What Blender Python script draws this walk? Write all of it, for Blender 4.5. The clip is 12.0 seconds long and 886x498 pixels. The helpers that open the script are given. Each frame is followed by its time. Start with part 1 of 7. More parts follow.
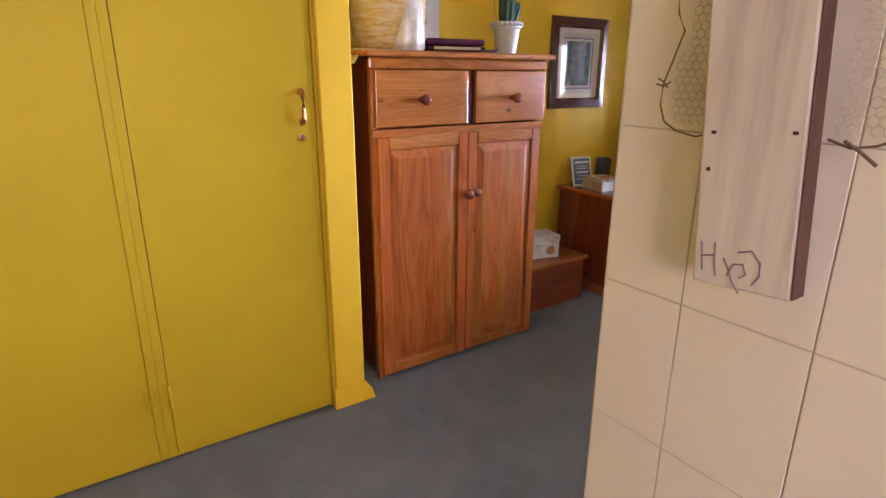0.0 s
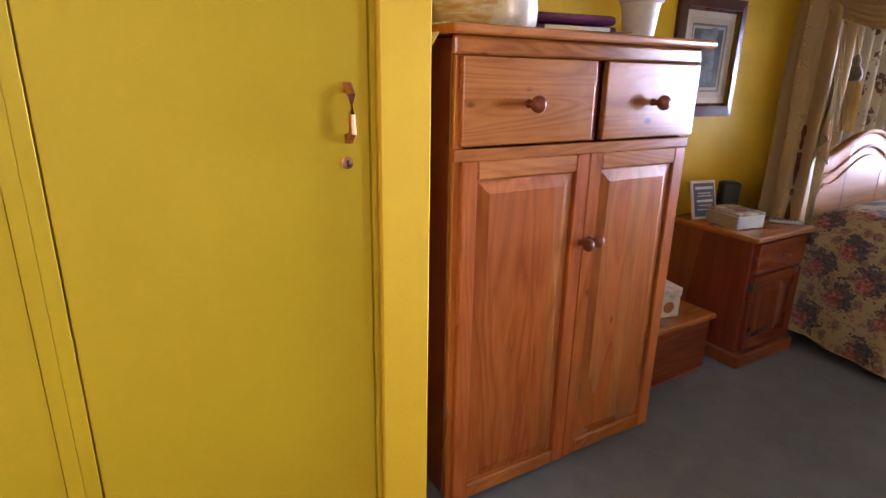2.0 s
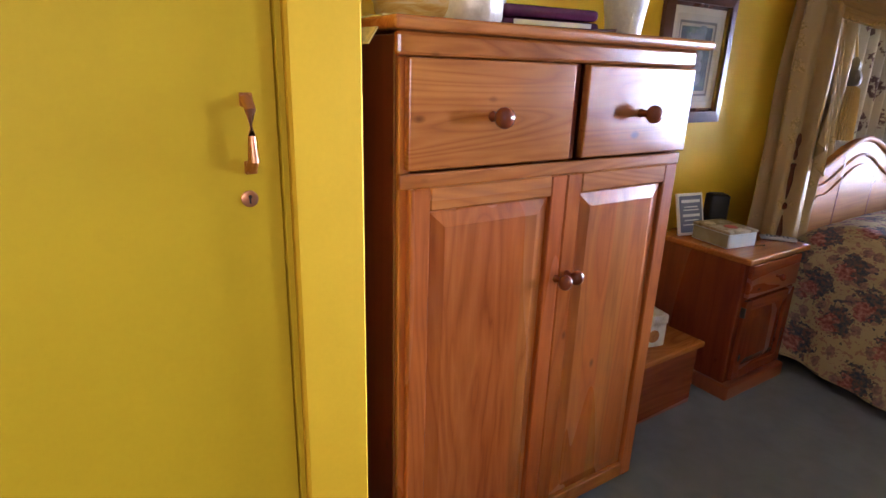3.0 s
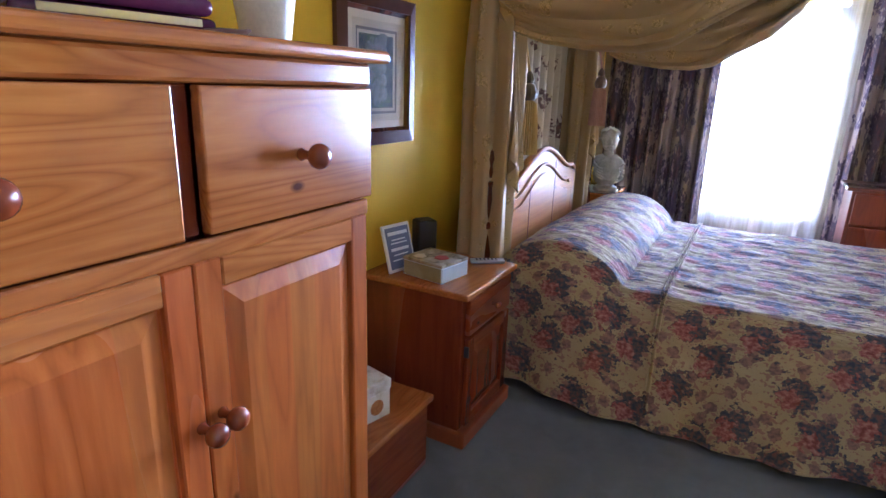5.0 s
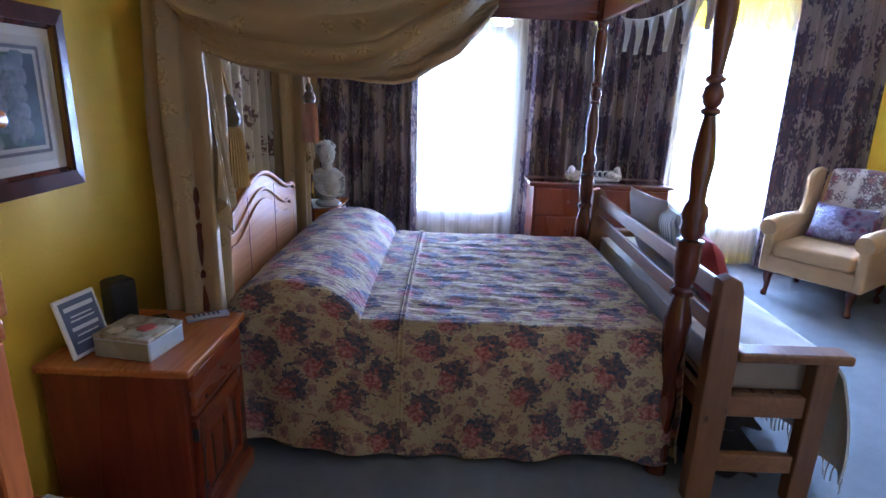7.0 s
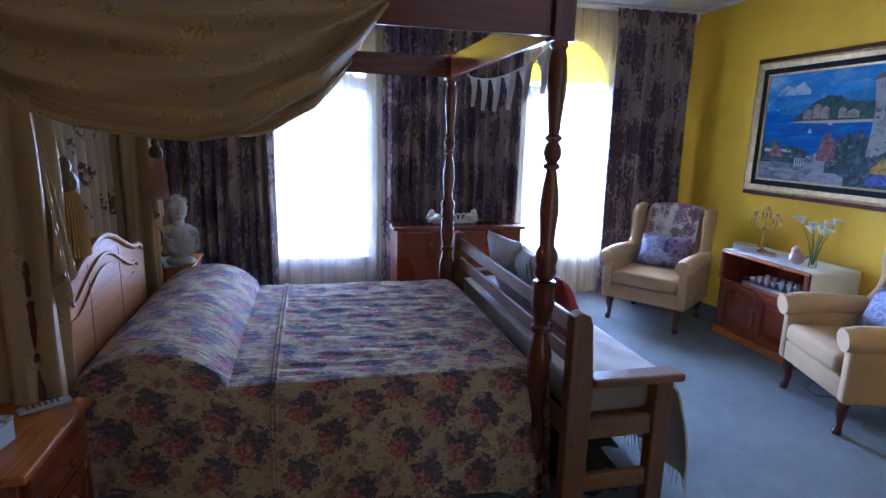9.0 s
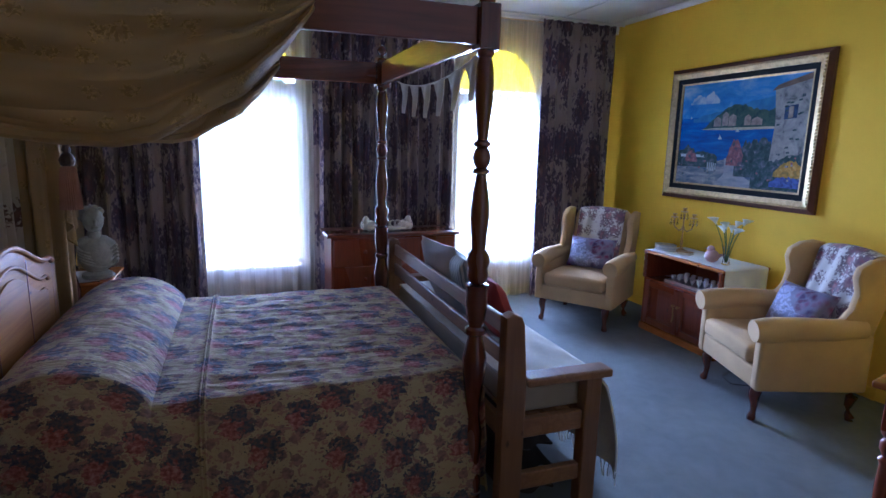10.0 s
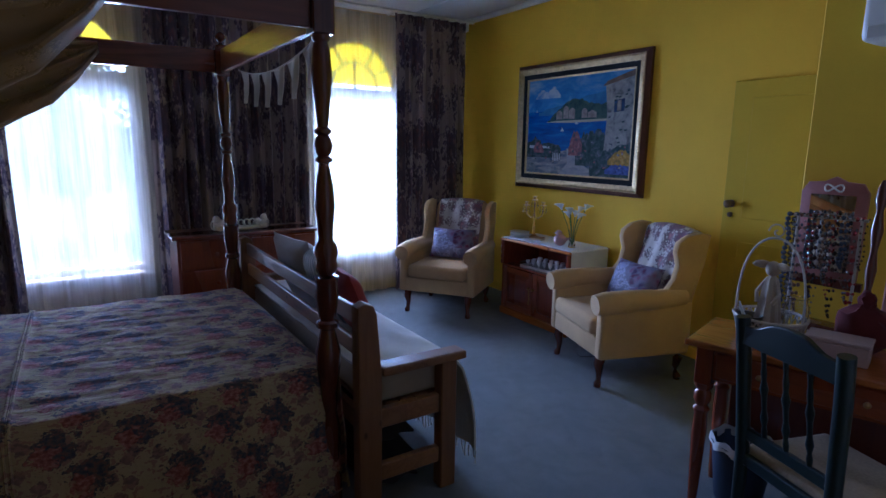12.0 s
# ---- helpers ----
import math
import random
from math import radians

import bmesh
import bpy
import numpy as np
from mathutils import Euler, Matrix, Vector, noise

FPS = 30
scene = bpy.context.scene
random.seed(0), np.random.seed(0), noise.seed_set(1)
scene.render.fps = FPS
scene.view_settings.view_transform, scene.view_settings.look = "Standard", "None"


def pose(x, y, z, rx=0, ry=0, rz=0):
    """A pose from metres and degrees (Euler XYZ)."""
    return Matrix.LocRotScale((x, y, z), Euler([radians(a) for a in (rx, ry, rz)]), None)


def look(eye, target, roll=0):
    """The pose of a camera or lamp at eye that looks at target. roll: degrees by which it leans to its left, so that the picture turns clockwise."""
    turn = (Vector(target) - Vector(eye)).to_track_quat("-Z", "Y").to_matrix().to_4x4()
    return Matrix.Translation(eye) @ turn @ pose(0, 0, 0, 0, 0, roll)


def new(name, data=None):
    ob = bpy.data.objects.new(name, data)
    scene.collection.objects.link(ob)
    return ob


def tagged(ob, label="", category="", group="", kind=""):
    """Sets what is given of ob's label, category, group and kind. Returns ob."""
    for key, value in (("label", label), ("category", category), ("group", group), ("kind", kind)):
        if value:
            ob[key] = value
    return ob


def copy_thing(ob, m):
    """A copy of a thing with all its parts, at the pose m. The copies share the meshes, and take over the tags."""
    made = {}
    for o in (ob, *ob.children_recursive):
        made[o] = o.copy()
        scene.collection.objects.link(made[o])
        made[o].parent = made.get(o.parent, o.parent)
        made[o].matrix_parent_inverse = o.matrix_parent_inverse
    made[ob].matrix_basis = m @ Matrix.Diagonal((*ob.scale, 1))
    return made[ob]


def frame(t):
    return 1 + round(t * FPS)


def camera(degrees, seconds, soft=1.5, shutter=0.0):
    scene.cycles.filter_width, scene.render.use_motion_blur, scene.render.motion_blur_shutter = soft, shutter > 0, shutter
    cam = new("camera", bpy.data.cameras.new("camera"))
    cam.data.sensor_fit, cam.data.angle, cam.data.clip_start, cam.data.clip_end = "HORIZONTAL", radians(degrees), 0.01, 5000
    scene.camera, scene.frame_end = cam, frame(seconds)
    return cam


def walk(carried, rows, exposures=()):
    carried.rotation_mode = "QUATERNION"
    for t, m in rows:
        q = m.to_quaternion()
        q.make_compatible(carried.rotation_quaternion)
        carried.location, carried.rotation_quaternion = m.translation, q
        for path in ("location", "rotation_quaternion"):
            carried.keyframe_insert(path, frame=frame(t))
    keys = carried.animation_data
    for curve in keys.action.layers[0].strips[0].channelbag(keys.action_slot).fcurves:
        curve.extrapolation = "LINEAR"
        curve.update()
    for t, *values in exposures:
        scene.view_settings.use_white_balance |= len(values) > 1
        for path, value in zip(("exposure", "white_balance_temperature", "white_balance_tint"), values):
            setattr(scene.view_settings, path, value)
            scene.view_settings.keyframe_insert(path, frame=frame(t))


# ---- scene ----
cam = camera(76.7, 12.0)
PATH = [
    (0, (0.003, -0.103, 1.37), (1.081, 1.473, 0.774), 0.3),
    (0.5, (0.056, 0.076, 1.367), (1.076, 1.69, 0.771), 0.6),
    (1, (0.106, 0.331, 1.362), (1.096, 1.968, 0.779), 0.6),
    (1.5, (0.166, 0.54, 1.359), (1.151, 2.178, 0.77), 0.9),
    (2, (0.295, 0.721, 1.338), (1.273, 2.361, 0.745), 1.1),
    (2.5, (0.409, 0.85, 1.342), (1.392, 2.488, 0.75), 1.2),
    (2.7, (0.456, 0.889, 1.352), (1.444, 2.52, 0.749), 1.4),
    (4.3, (0.817, 1.178, 1.379), (2.336, 2.353, 0.809), 2.1),
    (4.5, (0.892, 1.191, 1.380), (2.455, 2.301, 0.812), 2.1),
    (5, (1.026, 1.238, 1.396), (2.71, 2.161, 0.837), 1.9),
    (5.5, (1.147, 1.274, 1.432), (2.928, 1.991, 0.876), 2.2),
    (6, (1.207, 1.281, 1.457), (3.069, 1.761, 0.908), 2.0),
    (6.5, (1.224, 1.288, 1.483), (3.134, 1.515, 0.936), 2.1),
    (7, (1.234, 1.298, 1.509), (3.159, 1.317, 0.965), 1.9),
    (7.2, (1.233, 1.296, 1.529), (3.158, 1.247, 0.988), 1.9),
    (8.8, (1.228, 1.324, 1.579), (3.14, 0.901, 1.173), 1.4),
    (9, (1.209, 1.325, 1.577), (3.114, 0.865, 1.179), 1.5),
    (9.5, (1.191, 1.321, 1.574), (3.071, 0.754, 1.197), 1.4),
    (10, (1.195, 1.312, 1.572), (3.041, 0.636, 1.204), 1.4),
    (10.5, (1.195, 1.304, 1.569), (3.003, 0.531, 1.203), 1.2),
    (11, (1.192, 1.285, 1.561), (2.953, 0.412, 1.194), 1.2),
    (11.5, (1.187, 1.257, 1.552), (2.889, 0.272, 1.187), 1.1),
    (12, (1.166, 1.208, 1.531), (2.813, 0.134, 1.166), 0.8),
]

# exposure and white balance along the walk
# ---- world and light ----
EXPO = [(0.0, 4.4, 5700, 38), (1.0, 4.4, 5750, 37), (2.5, 4.35, 5700, 34), (4.5, 4.45, 5000, 30), (6.0, 4.5, 4600, 30), (7.0, 3.95, 4500, 30), (9.0, 3.25, 4500, 30), (10.5, 2.7, 4500, 31), (12.0, 2.0, 4500, 32)]
walk(cam, [(t, look(eye, target, roll)) for t, eye, target, roll in PATH], EXPO)

SUN_EL, SUN_AZ = radians(60), radians(84)
world = bpy.data.worlds.new("world")
scene.world = world
world.use_nodes = True
wn = world.node_tree
wn.nodes.clear()
sky = wn.nodes.new("ShaderNodeTexSky")
sky.sky_type, sky.sun_disc, sky.sun_elevation, sky.sun_rotation = "NISHITA", False, SUN_EL, SUN_AZ
bg, wo = wn.nodes.new("ShaderNodeBackground"), wn.nodes.new("ShaderNodeOutputWorld")
bg.inputs["Strength"].default_value = 0.15
wn.links.new(sky.outputs[0], bg.inputs[0])
wn.links.new(bg.outputs[0], wo.inputs[0])
sun = new("sun", bpy.data.lights.new("sun", "SUN"))
sun.data.energy, sun.data.angle, sun.data.color = 4.5, radians(0.5), (1, 0.95, 0.86)
sun.matrix_world = look((math.sin(SUN_AZ) * math.cos(SUN_EL) * 20, math.cos(SUN_AZ) * math.cos(SUN_EL) * 20, math.sin(SUN_EL) * 20), (0, 0, 0))


def window_light(x, y, z, tx, ty, tz, w, h, power, color=(1, 1, 1), spread=180):
    lamp = new("window_light", bpy.data.lights.new("window_light", "AREA"))
    lamp.data.shape, lamp.data.size, lamp.data.size_y = "RECTANGLE", w, h
    lamp.data.energy, lamp.data.color, lamp.data.spread = power, color, radians(spread)
    lamp.matrix_world = look((x, y, z), (tx, ty, tz))


# added lamp for an assumed, unseen window in the passage behind the walk's start
window_light(-0.5, -2.3, 1.5, 0.2, 1.9, 0.9, 1.1, 1.1, 2.6, (1.0, 0.89, 0.79))
# daylight of the sky in the two arched windows
window_light(6.80, -1.25, 1.2, 5.0, -1.25, 1.1, 0.9, 1.46, 15.5, (0.74, 0.90, 1.0), 80)
window_light(6.80, 1.24, 1.2, 5.0, 1.45, 1.15, 0.9, 1.46, 4.6, (0.78, 0.91, 1.0), 50)


# ---- materials ----
def setup(name, rough=0.6, metal=0.0, spec=0.5):
    m = bpy.data.materials.new(name)
    m.use_nodes = True
    nt = m.node_tree
    p = nt.nodes["Principled BSDF"]
    p.inputs["Roughness"].default_value, p.inputs["Metallic"].default_value = rough, metal
    p.inputs["Specular IOR Level"].default_value = spec
    return m, nt, p


def N(nt, kind, **values):
    n = nt.nodes.new("ShaderNode" + kind)
    for key, v in values.items():
        n.inputs[key.replace("_", " ")].default_value = v
    return n


def coords(nt, scale=(1, 1, 1), loc=(0, 0, 0), rot=(0, 0, 0)):
    tc, mp = nt.nodes.new("ShaderNodeTexCoord"), nt.nodes.new("ShaderNodeMapping")
    mp.inputs["Scale"].default_value, mp.inputs["Location"].default_value = scale, loc
    mp.inputs["Rotation"].default_value = [radians(a) for a in rot]
    nt.links.new(tc.outputs["Object"], mp.inputs[0])
    return mp.outputs[0]


def ramp(nt, fac, stops, mode="LINEAR"):
    r = nt.nodes.new("ShaderNodeValToRGB")
    r.color_ramp.interpolation = mode
    while len(r.color_ramp.elements) < len(stops):
        r.color_ramp.elements.new(0.5)
    for e, (pos, c) in zip(r.color_ramp.elements, stops):
        e.position, e.color = pos, (*c, 1) if len(c) == 3 else c
    nt.links.new(fac, r.inputs[0])
    return r.outputs[0]


def mix(nt, fac, a, b, mode="MIX"):
    n = nt.nodes.new("ShaderNodeMix")
    n.data_type, n.blend_type = "RGBA", mode
    for sock, v in ((n.inputs[0], fac), (n.inputs[6], a), (n.inputs[7], b)):
        if isinstance(v, bpy.types.NodeSocket):
            nt.links.new(v, sock)
        else:
            sock.default_value = (*v, 1) if isinstance(v, tuple) else v
    return n.outputs[2]


def noise_tex(nt, vec, scale, detail=4.0, rough=0.55, distort=0.0):
    n = N(nt, "TexNoise", Scale=scale, Detail=detail, Roughness=rough, Distortion=distort)
    nt.links.new(vec, n.inputs["Vector"])
    return n


def bump(nt, p, height, strength=0.3, dist=0.002, normal=None):
    b = N(nt, "Bump", Strength=strength, Distance=dist)
    nt.links.new(height, b.inputs["Height"])
    if normal:
        nt.links.new(normal, b.inputs["Normal"])
    nt.links.new(b.outputs[0], p.inputs["Normal"])
    return b.outputs[0]


def plain(name, c, rough=0.6, metal=0.0, vary=0.12, scale=6.0, fine=120.0, relief=0.2, depth=0.001, spec=0.5, sheen=0.0):
    """Paint, plaster, plastic, metal: one colour with broad and fine unevenness."""
    m, nt, p = setup(name, rough, metal, spec)
    v = coords(nt)
    a, b = noise_tex(nt, v, scale), noise_tex(nt, v, fine, 3)
    lo, hi = tuple(x * (1 - vary) for x in c), tuple(min(1, x * (1 + vary)) for x in c)
    col = ramp(nt, a.outputs[0], [(0.3, lo), (0.7, hi)])
    col = mix(nt, 0.25, col, ramp(nt, b.outputs[0], [(0.3, lo), (0.7, hi)]))
    nt.links.new(col, p.inputs["Base Color"])
    bump(nt, p, b.outputs[0], relief, depth)
    if sheen:
        p.inputs["Sheen Weight"].default_value = sheen
    return m


def wood(name, dark, mid, light, rough=0.3, axis="z", ring=9.0, knots=True, coat=0.3, relief=0.12, strip=0.0, lines=5.0):
    """Boards with long grain, growth rings and knots along an axis; strip is the width of glued staves."""
    m, nt, p = setup(name, rough)
    s = {"z": (1, 1, 0.09), "x": (0.09, 1, 1), "y": (1, 0.09, 1)}[axis]
    rnd = nt.nodes.new("ShaderNodeObjectInfo").outputs["Random"]
    off = N(nt, "Math")
    off.operation = "MULTIPLY"
    off.inputs[1].default_value = 7.0
    nt.links.new(rnd, off.inputs[0])
    add = nt.nodes.new("ShaderNodeVectorMath")
    nt.links.new(coords(nt, s), add.inputs[0])
    nt.links.new(off.outputs[0], add.inputs[1])
    v = add.outputs[0]
    warp = noise_tex(nt, v, 3.0, 2)
    rings = noise_tex(nt, v, ring, 2, 0.4, 1.2)
    frac = N(nt, "Math")
    frac.operation = "PINGPONG"
    mul = N(nt, "Math")
    mul.operation = "MULTIPLY"
    mul.inputs[1].default_value = lines
    nt.links.new(rings.outputs[0], mul.inputs[0])
    nt.links.new(mul.outputs[0], frac.inputs[0])
    frac.inputs[1].default_value = 0.5
    fine = noise_tex(nt, v, 95.0, 3)
    col = ramp(nt, frac.outputs[0], [(0.0, light), (0.36, mid), (0.5, tuple(0.65 * p1 + 0.35 * p2 for p1, p2 in zip(dark, mid)))])
    col = mix(nt, 0.32, col, ramp(nt, fine.outputs[0], [(0.3, dark), (0.55, mid), (0.75, light)]))
    col = mix(nt, 0.35, col, ramp(nt, warp.outputs[0], [(0.3, dark), (0.7, light)]))
    if strip:
        sx = nt.nodes.new("ShaderNodeSeparateXYZ")
        nt.links.new(coords(nt), sx.inputs[0])
        q = N(nt, "Math")
        q.operation = "SNAP"
        q.inputs[1].default_value = strip
        nt.links.new(sx.outputs["X" if axis == "z" else "Z"], q.inputs[0])
        wnz = nt.nodes.new("ShaderNodeTexWhiteNoise")
        wnz.noise_dimensions = "1D"
        nt.links.new(q.outputs[0], wnz.inputs["W"])
        col = mix(nt, ramp(nt, wnz.outputs["Value"], [(0.0, (0.0,) * 3), (1.0, (0.55,) * 3)]), col, mix(nt, 1.0, col, (1.15, 0.62, 0.5), "MULTIPLY"))
    if knots:
        vo = N(nt, "TexVoronoi", Scale=7.0)
        k = coords(nt, {"z": (1, 1, 0.55), "x": (0.55, 1, 1), "y": (1, 0.55, 1)}[axis])
        nt.links.new(k, vo.inputs["Vector"])
        spot = ramp(nt, vo.outputs["Distance"], [(0.035, (1, 1, 1)), (0.085, (0, 0, 0))])
        col = mix(nt, spot, col, tuple(x * 0.45 for x in dark))
    nt.links.new(col, p.inputs["Base Color"])
    p.inputs["Coat Weight"].default_value, p.inputs["Coat Roughness"].default_value = coat, 0.12
    r = ramp(nt, warp.outputs[0], [(0.3, (rough * 0.8,) * 3), (0.7, (rough * 1.3,) * 3)])
    nt.links.new(r, p.inputs["Roughness"])
    bump(nt, p, fine.outputs[0], relief, 0.0006)
    return m


def cloth(name, c, weave=700.0, vary=0.15, rough=0.9, relief=0.4):
    m, nt, p = setup(name, rough, 0, 0.2)
    v = coords(nt)
    broad = noise_tex(nt, v, 5.0)
    w = noise_tex(nt, v, weave, 2)
    lo, hi = tuple(x * (1 - vary) for x in c), tuple(min(1, x * (1 + vary)) for x in c)
    col = mix(nt, 0.4, ramp(nt, broad.outputs[0], [(0.3, lo), (0.7, hi)]), ramp(nt, w.outputs[0], [(0.3, lo), (0.7, hi)]))
    nt.links.new(col, p.inputs["Base Color"])
    p.inputs["Sheen Weight"].default_value = 0.1
    bump(nt, p, w.outputs[0], relief, 0.0008)
    return m


def floral(name, ground, tones, spacing=0.2, amount=0.42, small=0.3, leaf=(0.08, 0.1, 0.09), scale=(1, 1, 1), seed=0.0, rough=0.9, quilt=0.0, through=0.0):
    """Printed or woven flowers: clumps of petals with leaves on a plain ground."""
    m, nt, p = setup(name, rough, 0, 0.2)
    v0 = coords(nt, scale, (seed, seed * 0.7, seed * 1.3))
    wob = noise_tex(nt, v0, 2.2 / spacing, 3)
    va = nt.nodes.new("ShaderNodeVectorMath")
    va.operation = "MULTIPLY_ADD"
    nt.links.new(wob.outputs["Color"], va.inputs[0])
    va.inputs[1].default_value = (spacing * 0.45,) * 3
    nt.links.new(v0, va.inputs[2])
    v = va.outputs[0]
    vo = N(nt, "TexVoronoi", Scale=1 / spacing, Randomness=0.55)
    nt.links.new(v, vo.inputs["Vector"])
    rag = noise_tex(nt, v0, 6.0 / spacing, 3)
    d = N(nt, "Math")
    d.operation = "MULTIPLY_ADD"
    nt.links.new(rag.outputs[0], d.inputs[0])
    d.inputs[1].default_value = 0.55
    nt.links.new(vo.outputs["Distance"], d.inputs[2])
    leafy = ramp(nt, d.outputs[0], [(amount + 0.22, (1, 1, 1)), (amount + 0.26, (0, 0, 0))])
    petal = ramp(nt, d.outputs[0], [(amount + 0.04, (1, 1, 1)), (amount + 0.09, (0, 0, 0))])
    pv = N(nt, "TexVoronoi", Scale=5.5 / spacing)
    nt.links.new(v, pv.inputs["Vector"])
    sep = nt.nodes.new("ShaderNodeSeparateColor")
    nt.links.new(pv.outputs["Color"], sep.inputs[0])
    pet = ramp(nt, sep.outputs[0], [(i / len(tones), c) for i, c in enumerate(tones)], "CONSTANT")
    pet = mix(nt, ramp(nt, pv.outputs["Distance"], [(0.15, (0, 0, 0)), (0.6, (0.7, 0.7, 0.7))]), pet, leaf)
    lv = noise_tex(nt, v0, 9 / spacing, 2)
    leaves = ramp(nt, lv.outputs[0], [(0.42, leaf), (0.5, tuple(x * 1.8 for x in leaf)), (0.56, ground)], "CONSTANT")
    gv = noise_tex(nt, v0, 3.0, 3)
    base = ramp(nt, gv.outputs[0], [(0.3, tuple(x * 0.86 for x in ground)), (0.7, ground)])
    sv = N(nt, "TexVoronoi", Scale=2.6 / spacing)
    nt.links.new(v, sv.inputs["Vector"])
    dots = ramp(nt, sv.outputs["Distance"], [(0.16, (small,) * 3), (0.24, (0, 0, 0))])
    base = mix(nt, dots, base, tones[-1])
    col = mix(nt, leafy, base, leaves)
    col = mix(nt, petal, col, pet)
    nt.links.new(col, p.inputs["Base Color"])
    p.inputs["Sheen Weight"].default_value = 0.08
    w = noise_tex(nt, v0, 500, 2)
    nrm = None
    if quilt:
        q = noise_tex(nt, coords(nt, (1.2, 5, 1)), 9, 2)
        nrm = bump(nt, p, q.outputs[0], quilt, 0.02)
    bump(nt, p, w.outputs[0], 0.3, 0.0008, nrm)
    return m


def tapestry():
    """Woven flowers in staggered clumps: a red heart, dark leaves to one side, loose brown leaves around."""
    m, nt, p = setup("tapestry_bedspread_cloth", 0.9, 0, 0.2)
    tc, sp, cb, ad = (nt.nodes.new("ShaderNode" + k) for k in ("TexCoord", "SeparateXYZ", "CombineXYZ", "Math"))
    nt.links.new(tc.outputs["Object"], sp.inputs[0])
    nt.links.new(sp.outputs["X"], ad.inputs[0])
    nt.links.new(sp.outputs["Z"], ad.inputs[1])
    nt.links.new(sp.outputs["Y"], cb.inputs["X"])
    nt.links.new(ad.outputs[0], cb.inputs["Y"])
    plane = cb.outputs[0]
    rag = noise_tex(nt, plane, 34, 3, 0.6)

    def clump(scale, off, radius, ragged, random_=0.22):
        mp = nt.nodes.new("ShaderNodeMapping")
        mp.inputs["Location"].default_value, mp.inputs["Scale"].default_value = (*off, 0), (1, 0.86, 1)
        mp.inputs["Rotation"].default_value = (0, 0, radians(41))
        nt.links.new(plane, mp.inputs[0])
        vo = N(nt, "TexVoronoi", Scale=scale, Randomness=random_)
        vo.voronoi_dimensions = "2D"
        nt.links.new(mp.outputs[0], vo.inputs["Vector"])
        d = N(nt, "Math")
        d.operation = "MULTIPLY_ADD"
        nt.links.new(rag.outputs[0], d.inputs[0])
        d.inputs[1].default_value = ragged
        nt.links.new(vo.outputs["Distance"], d.inputs[2])
        return ramp(nt, d.outputs[0], [(radius + ragged / 2, (1, 1, 1)), (radius + ragged / 2 + 0.04, (0, 0, 0))])

    tone = noise_tex(nt, plane, 55, 2)
    broad = noise_tex(nt, plane, 4, 3)
    col = ramp(nt, broad.outputs[0], [(0.3, (0.34, 0.258, 0.130)), (0.7, (0.44, 0.345, 0.182))])
    scroll = ramp(nt, rag.outputs[0], [(0.56, (0, 0, 0)), (0.59, (1, 1, 1))])
    col = mix(nt, scroll, col, (0.30, 0.17, 0.12))
    loose = clump(11.5, (0.02, 0.03), 0.23, 0.9, 0.9)
    col = mix(nt, loose, col, ramp(nt, tone.outputs[0], [(0.4, (0.17, 0.11, 0.095)), (0.6, (0.30, 0.17, 0.13))]))
    leaves = clump(5.4, (0.036, 0.0), 0.33, 1.15, 0.45)
    col = mix(nt, leaves, col, ramp(nt, tone.outputs[0], [(0.38, (0.05, 0.055, 0.085)), (0.5, (0.09, 0.085, 0.09)), (0.6, (0.17, 0.09, 0.08))]))
    heart = clump(5.4, (0.0, 0.0), 0.18, 0.75, 0.45)
    col = mix(nt, heart, col, ramp(nt, tone.outputs[0], [(0.38, (0.20, 0.06, 0.055)), (0.52, (0.32, 0.12, 0.10)), (0.66, (0.42, 0.22, 0.17))]))
    nt.links.new(col, p.inputs["Base Color"])
    p.inputs["Sheen Weight"].default_value = 0.04
    q = noise_tex(nt, coords(nt, (6.0, 1.3, 1)), 9, 3)
    w = noise_tex(nt, plane, 420, 2)
    nrm = bump(nt, p, q.outputs[0], 0.5, 0.022)
    bump(nt, p, w.outputs[0], 0.35, 0.001, nrm)
    return m


def carpet():
    m, nt, p = setup("carpet_pile", 0.95, 0, 0.1)
    v = coords(nt)
    a, b, c = noise_tex(nt, v, 2.2, 5, 0.6), noise_tex(nt, v, 9, 4, 0.6, 0.6), noise_tex(nt, v, 420, 2)
    col = ramp(nt, a.outputs[0], [(0.32, (0.112, 0.122, 0.125)), (0.68, (0.182, 0.196, 0.198))])
    col = mix(nt, 0.35, col, ramp(nt, b.outputs[0], [(0.35, (0.128, 0.138, 0.140)), (0.65, (0.233, 0.247, 0.248))]))
    col = mix(nt, 0.3, col, ramp(nt, c.outputs[0], [(0.3, (0.112, 0.119, 0.121)), (0.7, (0.27, 0.282, 0.284))]))
    nt.links.new(col, p.inputs["Base Color"])
    p.inputs["Sheen Weight"].default_value = 0.06
    n1 = bump(nt, p, b.outputs[0], 0.25, 0.01)
    bump(nt, p, c.outputs[0], 0.6, 0.003, n1)
    return m


